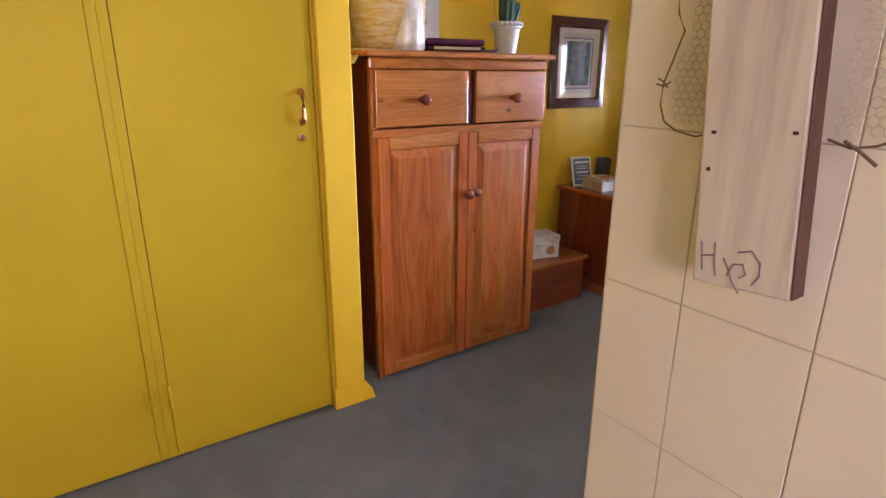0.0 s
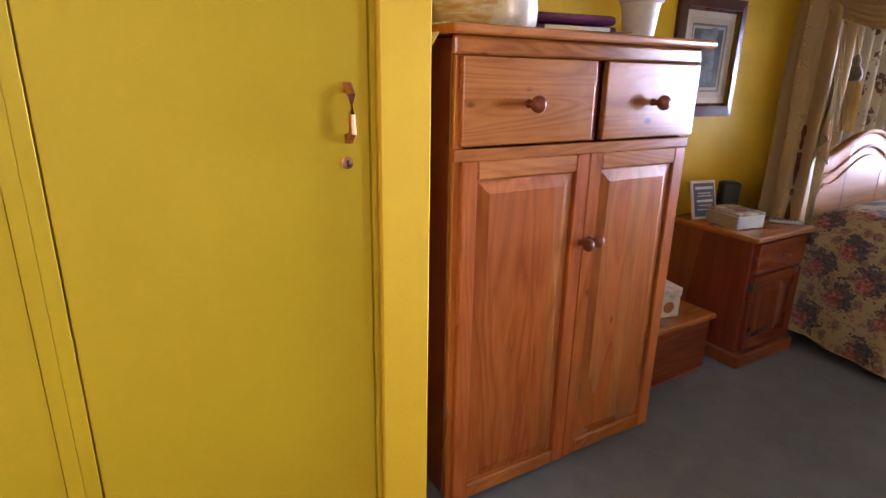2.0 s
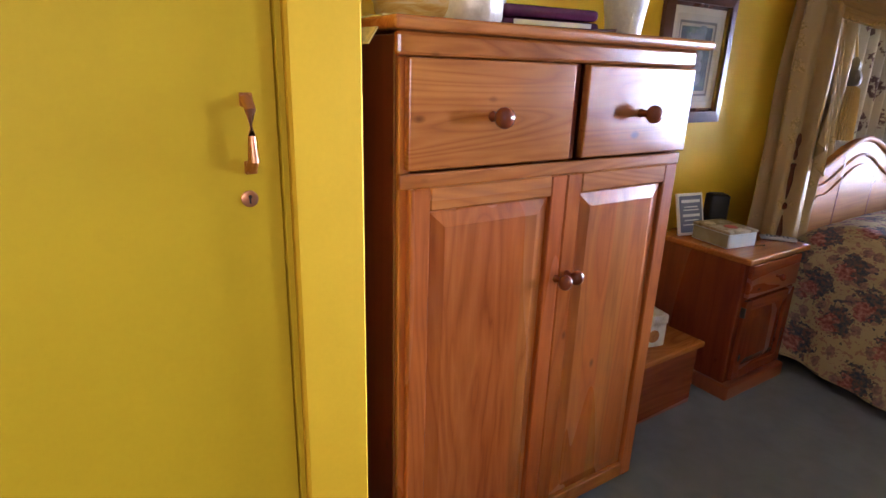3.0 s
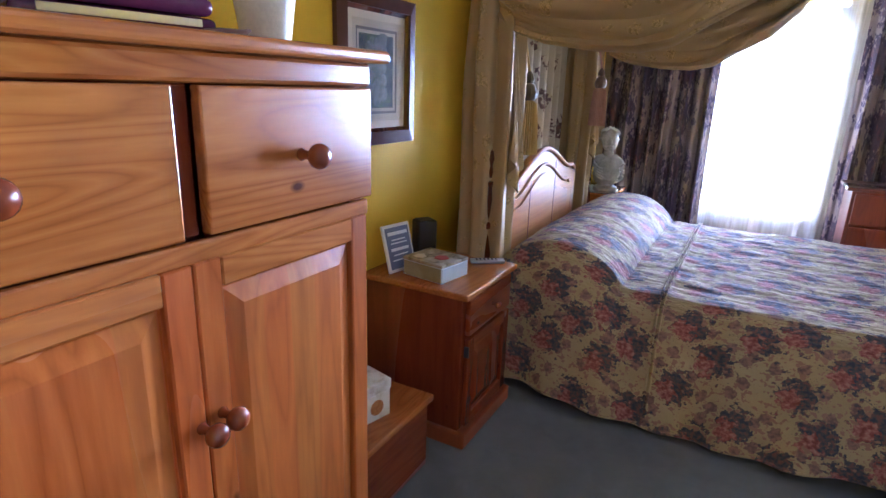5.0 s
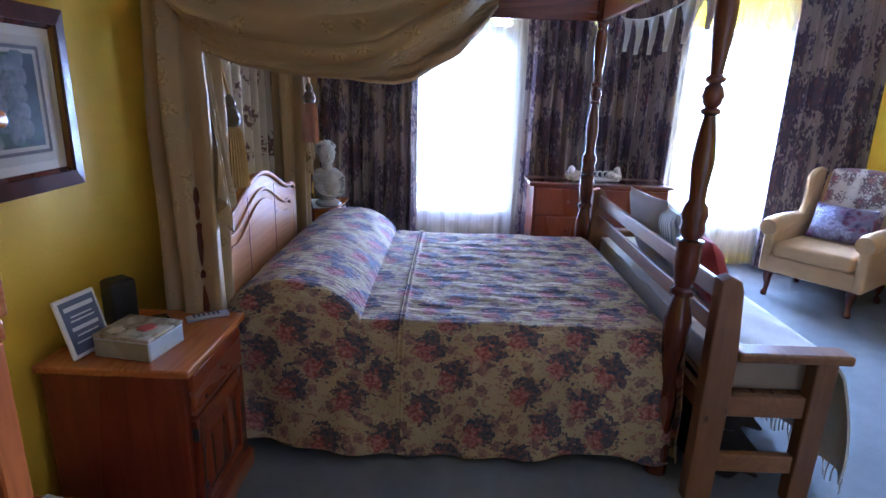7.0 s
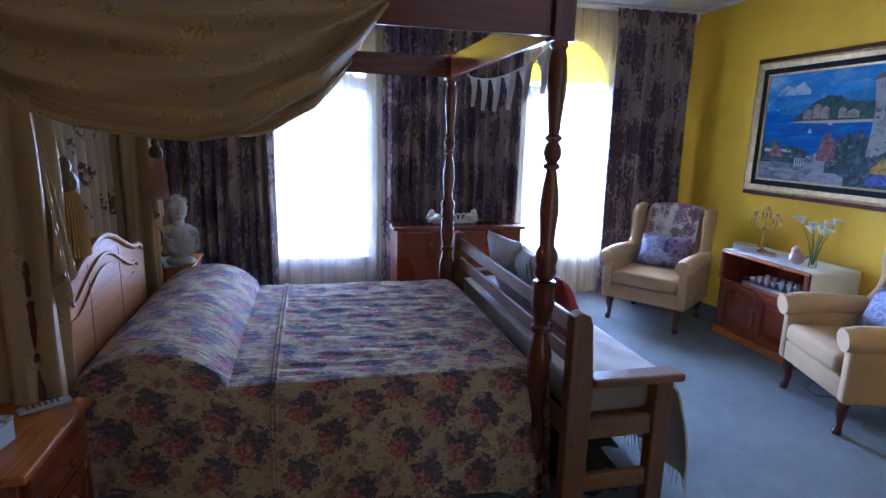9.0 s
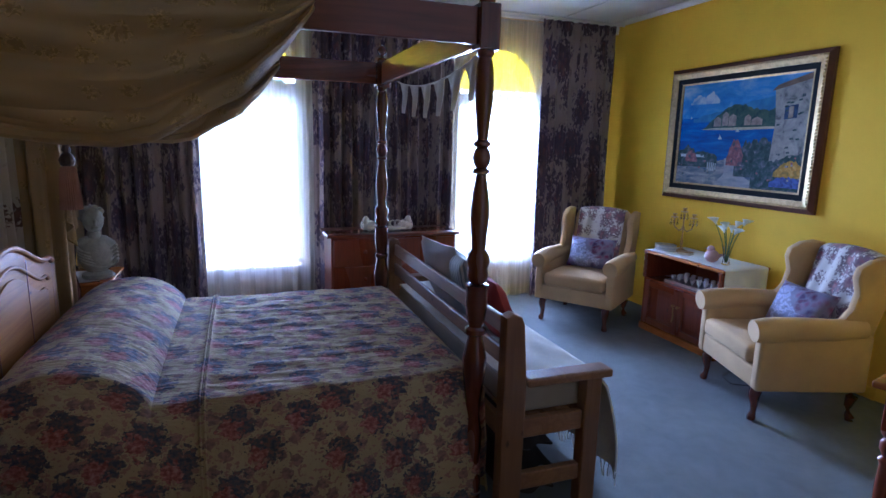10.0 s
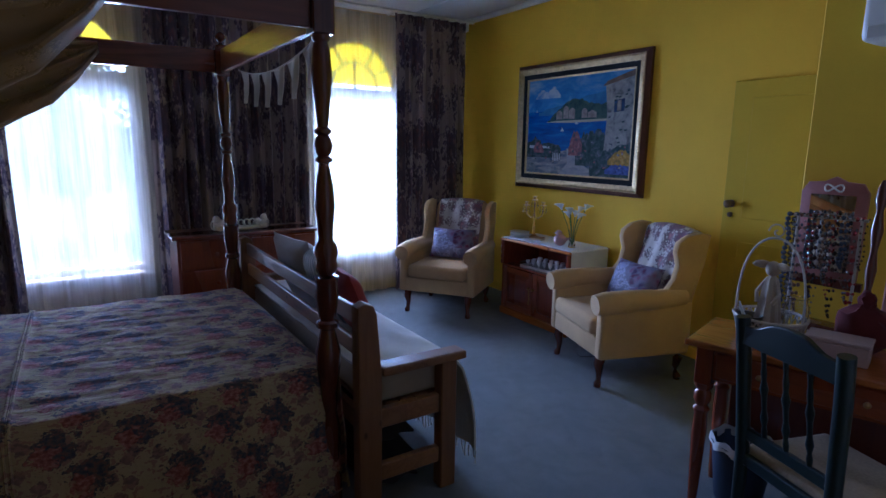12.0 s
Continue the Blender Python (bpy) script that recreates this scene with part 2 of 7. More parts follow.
def sheer():
    m, nt, p = setup("sheer_voile", 0.9)
    out = nt.nodes["Material Output"]
    v = coords(nt, (1, 1, 0.05))
    w = noise_tex(nt, v, 60, 2)
    tr, tl, mx, mx2 = (nt.nodes.new("ShaderNode" + k) for k in ("BsdfTransparent", "BsdfTranslucent", "MixShader", "MixShader"))
    tr.inputs[0].default_value = (0.95, 0.95, 0.95, 1)
    tl.inputs[0].default_value = (0.86, 0.82, 0.74, 1)
    p.inputs["Base Color"].default_value = (0.74, 0.69, 0.6, 1)
    mx.inputs[0].default_value = 0.3
    nt.links.new(tl.outputs[0], mx.inputs[1])
    nt.links.new(p.outputs[0], mx.inputs[2])
    nt.links.new(ramp(nt, w.outputs[0], [(0.3, (0.40,) * 3), (0.7, (0.52,) * 3)]), mx2.inputs[0])
    nt.links.new(tr.outputs[0], mx2.inputs[1])
    nt.links.new(mx.outputs[0], mx2.inputs[2])
    nt.links.new(mx2.outputs[0], out.inputs[0])
    return m


def glass(name, tint=(1, 1, 1), rough=0.0):
    m, nt, p = setup(name, rough)
    p.inputs["Transmission Weight"].default_value, p.inputs["IOR"].default_value = 1.0, 1.45
    p.inputs["Base Color"].default_value = (*tint, 1)
    return m


def pane_glass(name, tint):
    """Thin window glass: lets light straight through, with a faint gloss."""
    m, nt, p = setup(name, 0.02)
    out = nt.nodes["Material Output"]
    tr, mx = nt.nodes.new("ShaderNodeBsdfTransparent"), nt.nodes.new("ShaderNodeMixShader")
    tr.inputs[0].default_value = (*tint, 1)
    gl = nt.nodes.new("ShaderNodeBsdfGlossy")
    gl.inputs["Roughness"].default_value = 0.02
    mx.inputs[0].default_value = 0.06
    nt.links.new(tr.outputs[0], mx.inputs[1])
    nt.links.new(gl.outputs[0], mx.inputs[2])
    nt.links.new(mx.outputs[0], out.inputs[0])
    return m


YELLOW = plain("yellow_wall_paint", (0.80, 0.51, 0.008), 0.65, vary=0.06, scale=2.5, fine=90, relief=0.15, spec=0.3)
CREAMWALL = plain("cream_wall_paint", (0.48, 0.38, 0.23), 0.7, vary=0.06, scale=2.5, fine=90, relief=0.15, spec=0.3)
YDOOR = plain("yellow_gloss_paint", (0.57, 0.395, 0.005), 0.5, vary=0.06, scale=2.0, fine=60, relief=0.1, spec=0.2)
WHITE = plain("white_ceiling_paint", (0.78, 0.78, 0.76), 0.7, vary=0.03)
TILE = plain("glazed_cream_tile", (0.80, 0.725, 0.59), 0.18, vary=0.03, scale=4, fine=40, relief=0.04)
GROUT = plain("grout", (0.56, 0.48, 0.36), 0.9, vary=0.12, scale=20)
CARPET = carpet()
PINE = wood("varnished_pine", (0.20, 0.044, 0.007), (0.41, 0.126, 0.018), (0.54, 0.20, 0.034), 0.26, "z", strip=0.068)
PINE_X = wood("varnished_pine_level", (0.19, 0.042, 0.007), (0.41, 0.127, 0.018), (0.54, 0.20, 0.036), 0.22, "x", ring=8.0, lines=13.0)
# pine toned down in colour to stand for shaded faces
PINE_SHADED = wood("shade_toned_pine", (0.08, 0.014, 0.006), (0.12, 0.02, 0.008), (0.16, 0.03, 0.01), 0.3, "z")
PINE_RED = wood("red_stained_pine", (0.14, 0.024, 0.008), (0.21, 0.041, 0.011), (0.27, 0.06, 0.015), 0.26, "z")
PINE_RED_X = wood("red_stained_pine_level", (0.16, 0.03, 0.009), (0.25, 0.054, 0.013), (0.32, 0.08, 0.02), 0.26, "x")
PINE_PALE = wood("pale_pine", (0.13, 0.05, 0.018), (0.22, 0.098, 0.032), (0.28, 0.14, 0.05), 0.4, "x", coat=0.1)
PINE_PALE_Z = wood("pale_pine_upright", (0.12, 0.045, 0.016), (0.18, 0.078, 0.026), (0.23, 0.11, 0.04), 0.4, "z", coat=0.1)
HONEY = wood("honey_pine", (0.26, 0.085, 0.010), (0.42, 0.165, 0.018), (0.50, 0.22, 0.028), 0.5, "x", coat=0.05)
HONEY.node_tree.nodes["Principled BSDF"].inputs["Specular IOR Level"].default_value = 0.25
DARKWOOD = wood("dark_stained_wood", (0.05, 0.012, 0.006), (0.10, 0.022, 0.01), (0.15, 0.035, 0.015), 0.25, "z", knots=False, coat=0.5)
DARKWOOD_Y = wood("dark_stained_wood_level", (0.07, 0.018, 0.008), (0.13, 0.032, 0.013), (0.2, 0.05, 0.02), 0.25, "y", knots=False, coat=0.4)
GREENWOOD = plain("dark_green_paint", (0.008, 0.019, 0.019), 0.35, vary=0.3)
BRASS = plain("aged_brass", (0.42, 0.25, 0.09), 0.35, 1.0, vary=0.2)
COPPER = plain("brushed_copper", (0.62, 0.30, 0.16), 0.35, 1.0, vary=0.2)
STEEL = plain("brushed_steel", (0.6, 0.6, 0.6), 0.3, 1.0, vary=0.1)
IRON = plain("dark_iron", (0.05, 0.045, 0.04), 0.5, 0.8, vary=0.3)
GILT = plain("silvered_gilt", (0.46, 0.34, 0.17), 0.42, 0.75, vary=0.25, scale=30, relief=0.6, fine=60, depth=0.004)
FRAMEBROWN = plain("brown_frame", (0.10, 0.035, 0.02), 0.35, vary=0.25, scale=14)
BLACK = plain("black_plastic", (0.02, 0.02, 0.022), 0.35, vary=0.2)
CREAM = plain("cream_card", (0.66, 0.58, 0.42), 0.8, vary=0.06)
PALE = plain("white_enamel", (0.76, 0.74, 0.68), 0.35, vary=0.05)
PAPER = plain("printed_paper", (0.72, 0.73, 0.72), 0.7, vary=0.04)
UPHOLST = cloth("mustard_beige_upholstery", (0.52, 0.345, 0.165))
SHEER = sheer()
CURTAIN = floral("dark_floral_curtain_cloth", (0.31, 0.245, 0.225), [(0.085, 0.058, 0.09), (0.17, 0.08, 0.09), (0.11, 0.08, 0.11), (0.20, 0.125, 0.125), (0.095, 0.068, 0.095)], 0.20, 0.585, 0.5, (0.08, 0.06, 0.085), (1, 1, 0.5))
HEADCURT = floral("cream_floral_curtain_cloth", (0.56, 0.49, 0.36), [(0.1, 0.06, 0.06), (0.2, 0.1, 0.08), (0.12, 0.09, 0.1)], 0.2, 0.46, 0.2, (0.13, 0.08, 0.07), seed=3.0)
SPREAD = tapestry()
ROSE = floral("rose_print_cloth", (0.58, 0.53, 0.49), [(0.30, 0.09, 0.12), (0.42, 0.2, 0.21), (0.2, 0.1, 0.14)], 0.13, 0.62, 0.4, (0.17, 0.13, 0.14), seed=5.0)
PURPLE = floral("purple_flower_print_cloth", (0.25, 0.26, 0.44), [(0.07, 0.01, 0.05), (0.14, 0.02, 0.08), (0.045, 0.015, 0.07)], 0.3, 0.80, 0.1, (0.2, 0.2, 0.3), seed=9.0, rough=0.6)
CANOPY = floral("gold_damask_cloth", (0.43, 0.30, 0.135), [(0.30, 0.195, 0.085), (0.44, 0.305, 0.14), (0.27, 0.18, 0.08)], 0.10, 0.36, 0.0, (0.31, 0.215, 0.08), seed=2.0, rough=0.55)
GOLDTHREAD = cloth("gold_thread", (0.50, 0.33, 0.11), 300, 0.3)
BLUSH = cloth("blush_thread", (0.40, 0.22, 0.16), 300, 0.3)
LACE = cloth("white_lace", (0.72, 0.72, 0.7), 160, 0.12, relief=0.8)
WOVEN = cloth("striped_cream_cotton", (0.62, 0.6, 0.55), 140, 0.2, relief=0.9)
CUSHION = cloth("grey_cushion_cloth", (0.50, 0.50, 0.55))
REDCLOTH = cloth("red_cushion_cloth", (0.30, 0.04, 0.035))
STONE = plain("weathered_plaster", (0.40, 0.40, 0.36), 0.85, vary=0.25, scale=25, relief=0.6, depth=0.003)


# ---- mesh helpers ----
def thing(name, at=(0, 0, 0), turn=0.0, label="", category="", group=""):
    ob = new(name)
    ob.matrix_world = pose(*at, 0, 0, turn)
    return tagged(ob, label, category, group)


def part(name, bm, material, parent=None, label="", smooth=False, kind=""):
    me = bpy.data.meshes.new(name)
    bmesh.ops.recalc_face_normals(bm, faces=bm.faces[:])
    bm.to_mesh(me)
    bm.free()
    me.materials.append(material)
    if smooth:
        for f in me.polygons:
            f.use_smooth = True
        me.set_sharp_from_angle(angle=radians(42))
    ob = new(name, me)
    if parent:
        ob.parent = parent
    return tagged(ob, label, kind=kind)


def merge(bm, other, m=None):
    me = bpy.data.meshes.new("tmp")
    if m is not None:
        bmesh.ops.transform(other, matrix=m, verts=other.verts[:])
    other.to_mesh(me)
    other.free()
    bm.from_mesh(me)
    bpy.data.meshes.remove(me)
    return bm


def box(x0, y0, z0, x1, y1, z1, bevel=0.003, seg=1, bm=None, m=None):
    b = bmesh.new()
    bmesh.ops.create_cube(b, size=1.0)
    for v in b.verts:
        v.co = Vector(((x0 + x1) / 2 + v.co.x * (x1 - x0), (y0 + y1) / 2 + v.co.y * (y1 - y0), (z0 + z1) / 2 + v.co.z * (z1 - z0)))
    if bevel:
        bmesh.ops.bevel(b, geom=b.edges[:], offset=min(bevel, abs(x1 - x0) * 0.45, abs(y1 - y0) * 0.45, abs(z1 - z0) * 0.45), segments=seg, profile=0.5, affect="EDGES")
    if m is not None:
        bmesh.ops.transform(b, matrix=m, verts=b.verts[:])
    return b if bm is None else merge(bm, b)


def lathe(profile, n=20, bm=None, m=None, ripple=0.0, waves=0):
    """A turned shape about z. Profile: pairs of radius and height, from the bottom up."""
    b = bmesh.new()
    rings = []
    for r, z in profile:
        ring = []
        for i in range(n):
            a = math.tau * i / n
            k = r * (1 + ripple * math.cos(waves * a))
            ring.append(b.verts.new((k * math.cos(a), k * math.sin(a), z)))
        rings.append(ring)
    for lo, hi in zip(rings, rings[1:]):
        for i in range(n):
            b.faces.new((lo[i], lo[(i + 1) % n], hi[(i + 1) % n], hi[i]))
    b.faces.new(rings[0][::-1])
    b.faces.new(rings[-1])
    if m is not None:
        bmesh.ops.transform(b, matrix=m, verts=b.verts[:])
    return b if bm is None else merge(bm, b)


def tube(points, r, n=8, bm=None, close=False):
    """A rod bent through points."""
    b = bmesh.new()
    pts = [Vector(p) for p in points]
    rings = []
    for i, p in enumerate(pts):
        d = (pts[(i + 1) % len(pts)] - pts[i - 1]) if close else (pts[min(i + 1, len(pts) - 1)] - pts[max(i - 1, 0)])
        d.normalize()
        side = d.cross(Vector((0, 0, 1)))
        if side.length < 0.1:
            side = d.cross(Vector((0, 1, 0)))
        side.normalize()
        up = side.cross(d)
        k = r[i] if isinstance(r, (list, tuple)) else r
        rings.append([b.verts.new(p + (side * math.cos(math.tau * j / n) + up * math.sin(math.tau * j / n)) * k) for j in range(n)])
    pairs = list(zip(rings, rings[1:])) + ([(rings[-1], rings[0])] if close else [])
    for a, c in pairs:
        for j in range(n):
            b.faces.new((a[j], a[(j + 1) % n], c[(j + 1) % n], c[j]))
    if not close:
        b.faces.new(rings[0][::-1])
        b.faces.new(rings[-1])
    return b if bm is None else merge(bm, b)


def sheet(nu, nv, f, thick=0.0, bm=None):
    """A cloth from a function of u and v in 0..1; thick gives it a second side."""
    b = bmesh.new()
    g = [[b.verts.new(f(i / nu, j / nv)) for j in range(nv + 1)] for i in range(nu + 1)]
    for i in range(nu):
        for j in range(nv):
            b.faces.new((g[i][j], g[i + 1][j], g[i + 1][j + 1], g[i][j + 1]))
    if thick:
        bmesh.ops.recalc_face_normals(b, faces=b.faces[:])
        bmesh.ops.solidify(b, geom=b.faces[:], thickness=thick)
    return b if bm is None else merge(bm, b)


def prism(outline, y0, y1, bevel=0.0, bm=None, m=None):
    """An outline in x and z, pushed from y0 to y1."""
    b = bmesh.new()
    front = [b.verts.new((x, y0, z)) for x, z in outline]
    face = b.faces.new(front)
    out = bmesh.ops.extrude_face_region(b, geom=[face])
    for v in out["geom"]:
        if isinstance(v, bmesh.types.BMVert):
            v.co.y = y1
    if bevel:
        edges = [e for e in b.edges if abs(e.verts[0].co.y - e.verts[1].co.y) < 1e-6]
        bmesh.ops.bevel(b, geom=edges, offset=bevel, segments=2, profile=0.5, affect="EDGES")
    if m is not None:
        bmesh.ops.transform(b, matrix=m, verts=b.verts[:])
    return b if bm is None else merge(bm, b)


def pillow(w, d, h, n=14, wrinkle=0.004, seed=0):
    """A stuffed cushion with pinched corners, lying flat: w by d, h thick."""
    b = bmesh.new()
    sides = []
    for s in (1, -1):
        g = []
        for i in range(n + 1):
            row = []
            for j in range(n + 1):
                u, v = 2 * i / n - 1, 2 * j / n - 1
                k = max(0.0, (1 - abs(u) ** 2.6) * (1 - abs(v) ** 2.6)) ** 0.5
                pin = 1 - 0.07 * (1 - abs(abs(u) - 1)) ** 2 * (1 - v * v) - 0.0
                x = u * w / 2 * (1 - 0.06 * (1 - v * v) * abs(u))
                y = v * d / 2 * (1 - 0.06 * (1 - u * u) * abs(v))
                z = s * h / 2 * k + wrinkle * noise.noise(Vector((u * 3 + seed, v * 3, s)))
                row.append((x, y, z))
            g.append(row)
        sides.append(g)
    vs = [[[b.verts.new(c) for c in row] for row in g] for g in sides]
    for k, g in enumerate(vs):
        for i in range(n):
            for j in range(n):
                q = (g[i][j], g[i + 1][j], g[i + 1][j + 1], g[i][j + 1])
                b.faces.new(q if k == 0 else q[::-1])
    bmesh.ops.remove_doubles(b, verts=b.verts[:], dist=0.0045)
    return b


def structure(name, bm, material, label=""):
    return part(name, bm, material, None, label, kind="structure")


# ---- the room ----
X0, X1, Y0, Y1, H = -1.9, 6.5, -2.52, 2.6, 2.87
PY = -1.50  # the wall behind the dressing table
floor = structure("floor", box(X0 - 0.2, Y0 - 0.2, -0.12, X1 + 0.3, Y1 + 0.2, 0.0, 0), CARPET, "grey-green cut-pile carpet with trodden patches")
ceiling = bmesh.new()
box(X0 - 0.2, Y0 - 0.2, H, X1 + 0.3, Y1 + 0.2, H + 0.12, 0, bm=ceiling)
for i in range(5):
    box(X0, -1.9 + i * 1.02, H - 0.008, X1, -1.86 + i * 1.02, H + 0.01, 0.002, bm=ceiling)
structure("ceiling", ceiling, WHITE, "white board ceiling with cover strips")
structure("wall_north", box(X0 - 0.2, Y1, 0, X1 + 0.3, Y1 + 0.2, H, 0), YELLOW, "bright yellow painted wall")
structure("wall_south", box(X0 - 0.2, Y0 - 0.2, 0, X1 + 0.3, Y0, H, 0), YELLOW, "bright yellow painted wall")
structure("wall_west", box(X0 - 0.2, Y0, 0, X0, Y1, H, 0), YELLOW, "yellow painted wall")
structure("wall_recess", box(0.92, PY - 0.14, 0, 2.395, PY, H, 0.004), YELLOW, "yellow wall in shade behind the dressing table")
structure("wall_recess_return", box(2.26, Y0, 0, 2.395, PY - 0.142, H, 0.004), YELLOW, "yellow wall return beside the door")

# window wall with two arched openings
WINDOWS = [(1.24, 0.48), (-1.25, 0.48)]
SILL, SPRING = 0.43, 2.09


def arch(cy, r, n=24):
    return [(cy + r, SILL), (cy + r, SPRING)] + [(cy + r * math.cos(math.pi * i / n), SPRING + r * math.sin(math.pi * i / n)) for i in range(1, n)] + [(cy - r, SPRING), (cy - r, SILL)]


def pushed_x(outline, x0, x1, bm=None):
    """An outline in y and z, pushed from x0 to x1."""
    return prism(outline, x0, x1, bm=bm, m=Matrix(((0, 1, 0, 0), (1, 0, 0, 0), (0, 0, 1, 0), (0, 0, 0, 1))))


ww = bmesh.new()
cuts = [Y1 + 0.2] + [v for cy, r in WINDOWS for v in (cy + r, cy - r)] + [Y0 - 0.2]
for a, b in zip(cuts[0::2], cuts[1::2]):
    pushed_x([(b, 0), (a, 0), (a, H), (b, H)], X1, X1 + 0.25, ww)
for cy, r in WINDOWS:
    pushed_x([(cy - r, 0), (cy + r, 0), (cy + r, SILL), (cy - r, SILL)], X1, X1 + 0.25, ww)
    top = [(cy + r * math.cos(math.pi * i / 24), SPRING + r * math.sin(math.pi * i / 24)) for i in range(25)]
    for p, q in zip(top, top[1:]):
        pushed_x([(q[0], q[1]), (p[0], p[1]), (p[0], H), (q[0], H)], X1, X1 + 0.25, ww)
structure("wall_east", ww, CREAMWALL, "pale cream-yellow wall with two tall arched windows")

CLEAR, AMBER = pane_glass("clear_pane", (0.97, 0.98, 0.98)), pane_glass("yellow_tinted_pane", (1.0, 0.76, 0.03))
for k, (cy, r) in enumerate(WINDOWS):
    w = tagged(new("window_%d" % (k + 1)), "tall white arched window with a yellow fanlight", kind="structure")
    fr = bmesh.new()
    x0, x1 = X1 + 0.10, X1 + 0.15
    for a, b in ((cy - r, cy - r + 0.04), (cy + r - 0.04, cy + r), (cy - 0.015, cy + 0.015)):
        box(x0, a, SILL, x1, b, SPRING, 0.003, bm=fr)
    for z, t in ((SILL, 0.05), (SPRING - 0.13, 0.12), (1.17, 0.022)):
        box(x0, cy - r, z, x1, cy + r, z + t, 0.003, bm=fr)
    part("window_frame", fr, PALE, w, "white painted window frame")
    fan = bmesh.new()
    for rad, t in ((r - 0.02, 0.024), (r * 0.52, 0.013)):
        tube([((x0 + x1) / 2, cy + rad * math.cos(math.pi * i / 24), SPRING + rad * math.sin(math.pi * i / 24)) for i in range(25)], t, 6, fan)
    for i in range(1, 6):
        a = math.pi * i / 6
        if i == 3:
            tube([((x0 + x1) / 2, cy, SPRING), ((x0 + x1) / 2, cy, SPRING + r * 0.52)], 0.012, 6, fan)
            continue
        tube([((x0 + x1) / 2, cy + q * math.cos(a), SPRING + q * math.sin(a)) for q in (r * 0.52, r)], 0.012, 6, fan)
    part("fanlight_bars", fan, PALE, w)
    for s in (-1, 1):
        for z0, z1 in ((SILL + 0.05, 1.17), (1.19, SPRING - 0.13)):
            y0, y1 = sorted((cy + s * 0.015, cy + s * (r - 0.04)))
            pane = part("pane", box(x0 + 0.022, y0, z0, x0 + 0.026, y1, z1, 0), CLEAR, w)
            pane.visible_shadow = False
    pane = part("pane", pushed_x([(cy + r * math.cos(math.pi * i / 24), SPRING + 0.03 + (r - 0.03) * math.sin(math.pi * i / 24)) for i in range(25)], x0 + 0.03, x0 + 0.034), AMBER, w, "yellow-tinted half-round pane")
    part("window_sill", box(X1 - 0.03, cy - r - 0.04, SILL - 0.03, X1 + 0.1, cy + r + 0.04, SILL - 0.003, 0.004), PALE, w)

corn = bmesh.new()
for a in ((X0, Y0 + 0.001, X1, Y0 + 0.05), (X0, Y1 - 0.05, X1, Y1 - 0.001), (X1 - 0.05, Y0 + 0.05, X1 - 0.001, Y1 - 0.05)):
    box(a[0], a[1], H - 0.05, a[2], a[3], H - 0.001, 0.015, bm=corn)
structure("trim", corn, WHITE, "white ceiling cornice")
bb = bmesh.new()
box(2.40, Y0 + 0.002, 0, 2.56, Y0 + 0.016, 0.08, 0.004, bm=bb)
box(3.42, Y0 + 0.002, 0, X1, Y0 + 0.016, 0.08, 0.004, bm=bb)
box(X1 - 0.016, Y0 + 0.02, 0, X1 - 0.002, Y1, 0.08, 0.004, bm=bb)
box(1.0, Y1 - 0.016, 0, X1 - 0.02, Y1 - 0.002, 0.08, 0.004, bm=bb)
structure("baseboard", bb, YELLOW, "yellow painted skirting")

# the room door
door = tagged(new("door_1"), "closed flush door painted mustard yellow", kind="structure")
part("door_leaf", box(2.60, Y0 + 0.005, 0.005, 3.33, Y0 + 0.03, 1.97, 0.003), YDOOR, door)
dp = bmesh.new()
for a in ((2.72, 0.25, 3.20, 0.92), (2.72, 1.08, 3.20, 1.86)):
    box(a[0], Y0 + 0.028, a[1], a[2], Y0 + 0.036, a[3], 0.006, bm=dp)
part("door_panel", dp, YDOOR, door)
dh = lathe([(0.026, 0), (0.026, 0.008), (0.01, 0.014), (0.01, 0.03), (0.024, 0.036), (0.027, 0.05), (0.02, 0.062), (0.004, 0.066)], 20, m=Matrix.Translation((3.275, Y0 + 0.03, 1.17)) @ pose(0, 0, 0, -90))
lathe([(0.018, 0), (0.018, 0.008), (0.014, 0.01)], 16, dh, Matrix.Translation((3.275, Y0 + 0.03, 1.095)) @ pose(0, 0, 0, -90))
part("door_handle", dh, plain("dark_bronze", (0.20, 0.14, 0.09), 0.3, 1.0, vary=0.2), door, "dark bronze knob with a keyhole plate", True)

# tiled partition beside the walk's start
TX, TE = 0.7695, 0.505
structure("wall_partition", box(TX + 0.0004, PY - 0.14, 0, 0.92, TE - 0.004, H, 0.002), GROUT, "partition faced with cream glazed tiles")
structure("wall_partition_end", box(TX + 0.002, TE - 0.003, 0, 0.92, TE + 0.006, H, 0.003), PALE, "pale rounded end of the tiled partition")
structure("wall_passage", box(TX + 0.002, Y0, 0, 0.92, PY - 0.142, H, 0.002), PALE, "plain wall of the passage")
passage = structure("wall_passage_west", box(-1.0, -2.5, 0, -0.86, 0.2, H, 0.002), PALE, "plain cream wall of the passage")
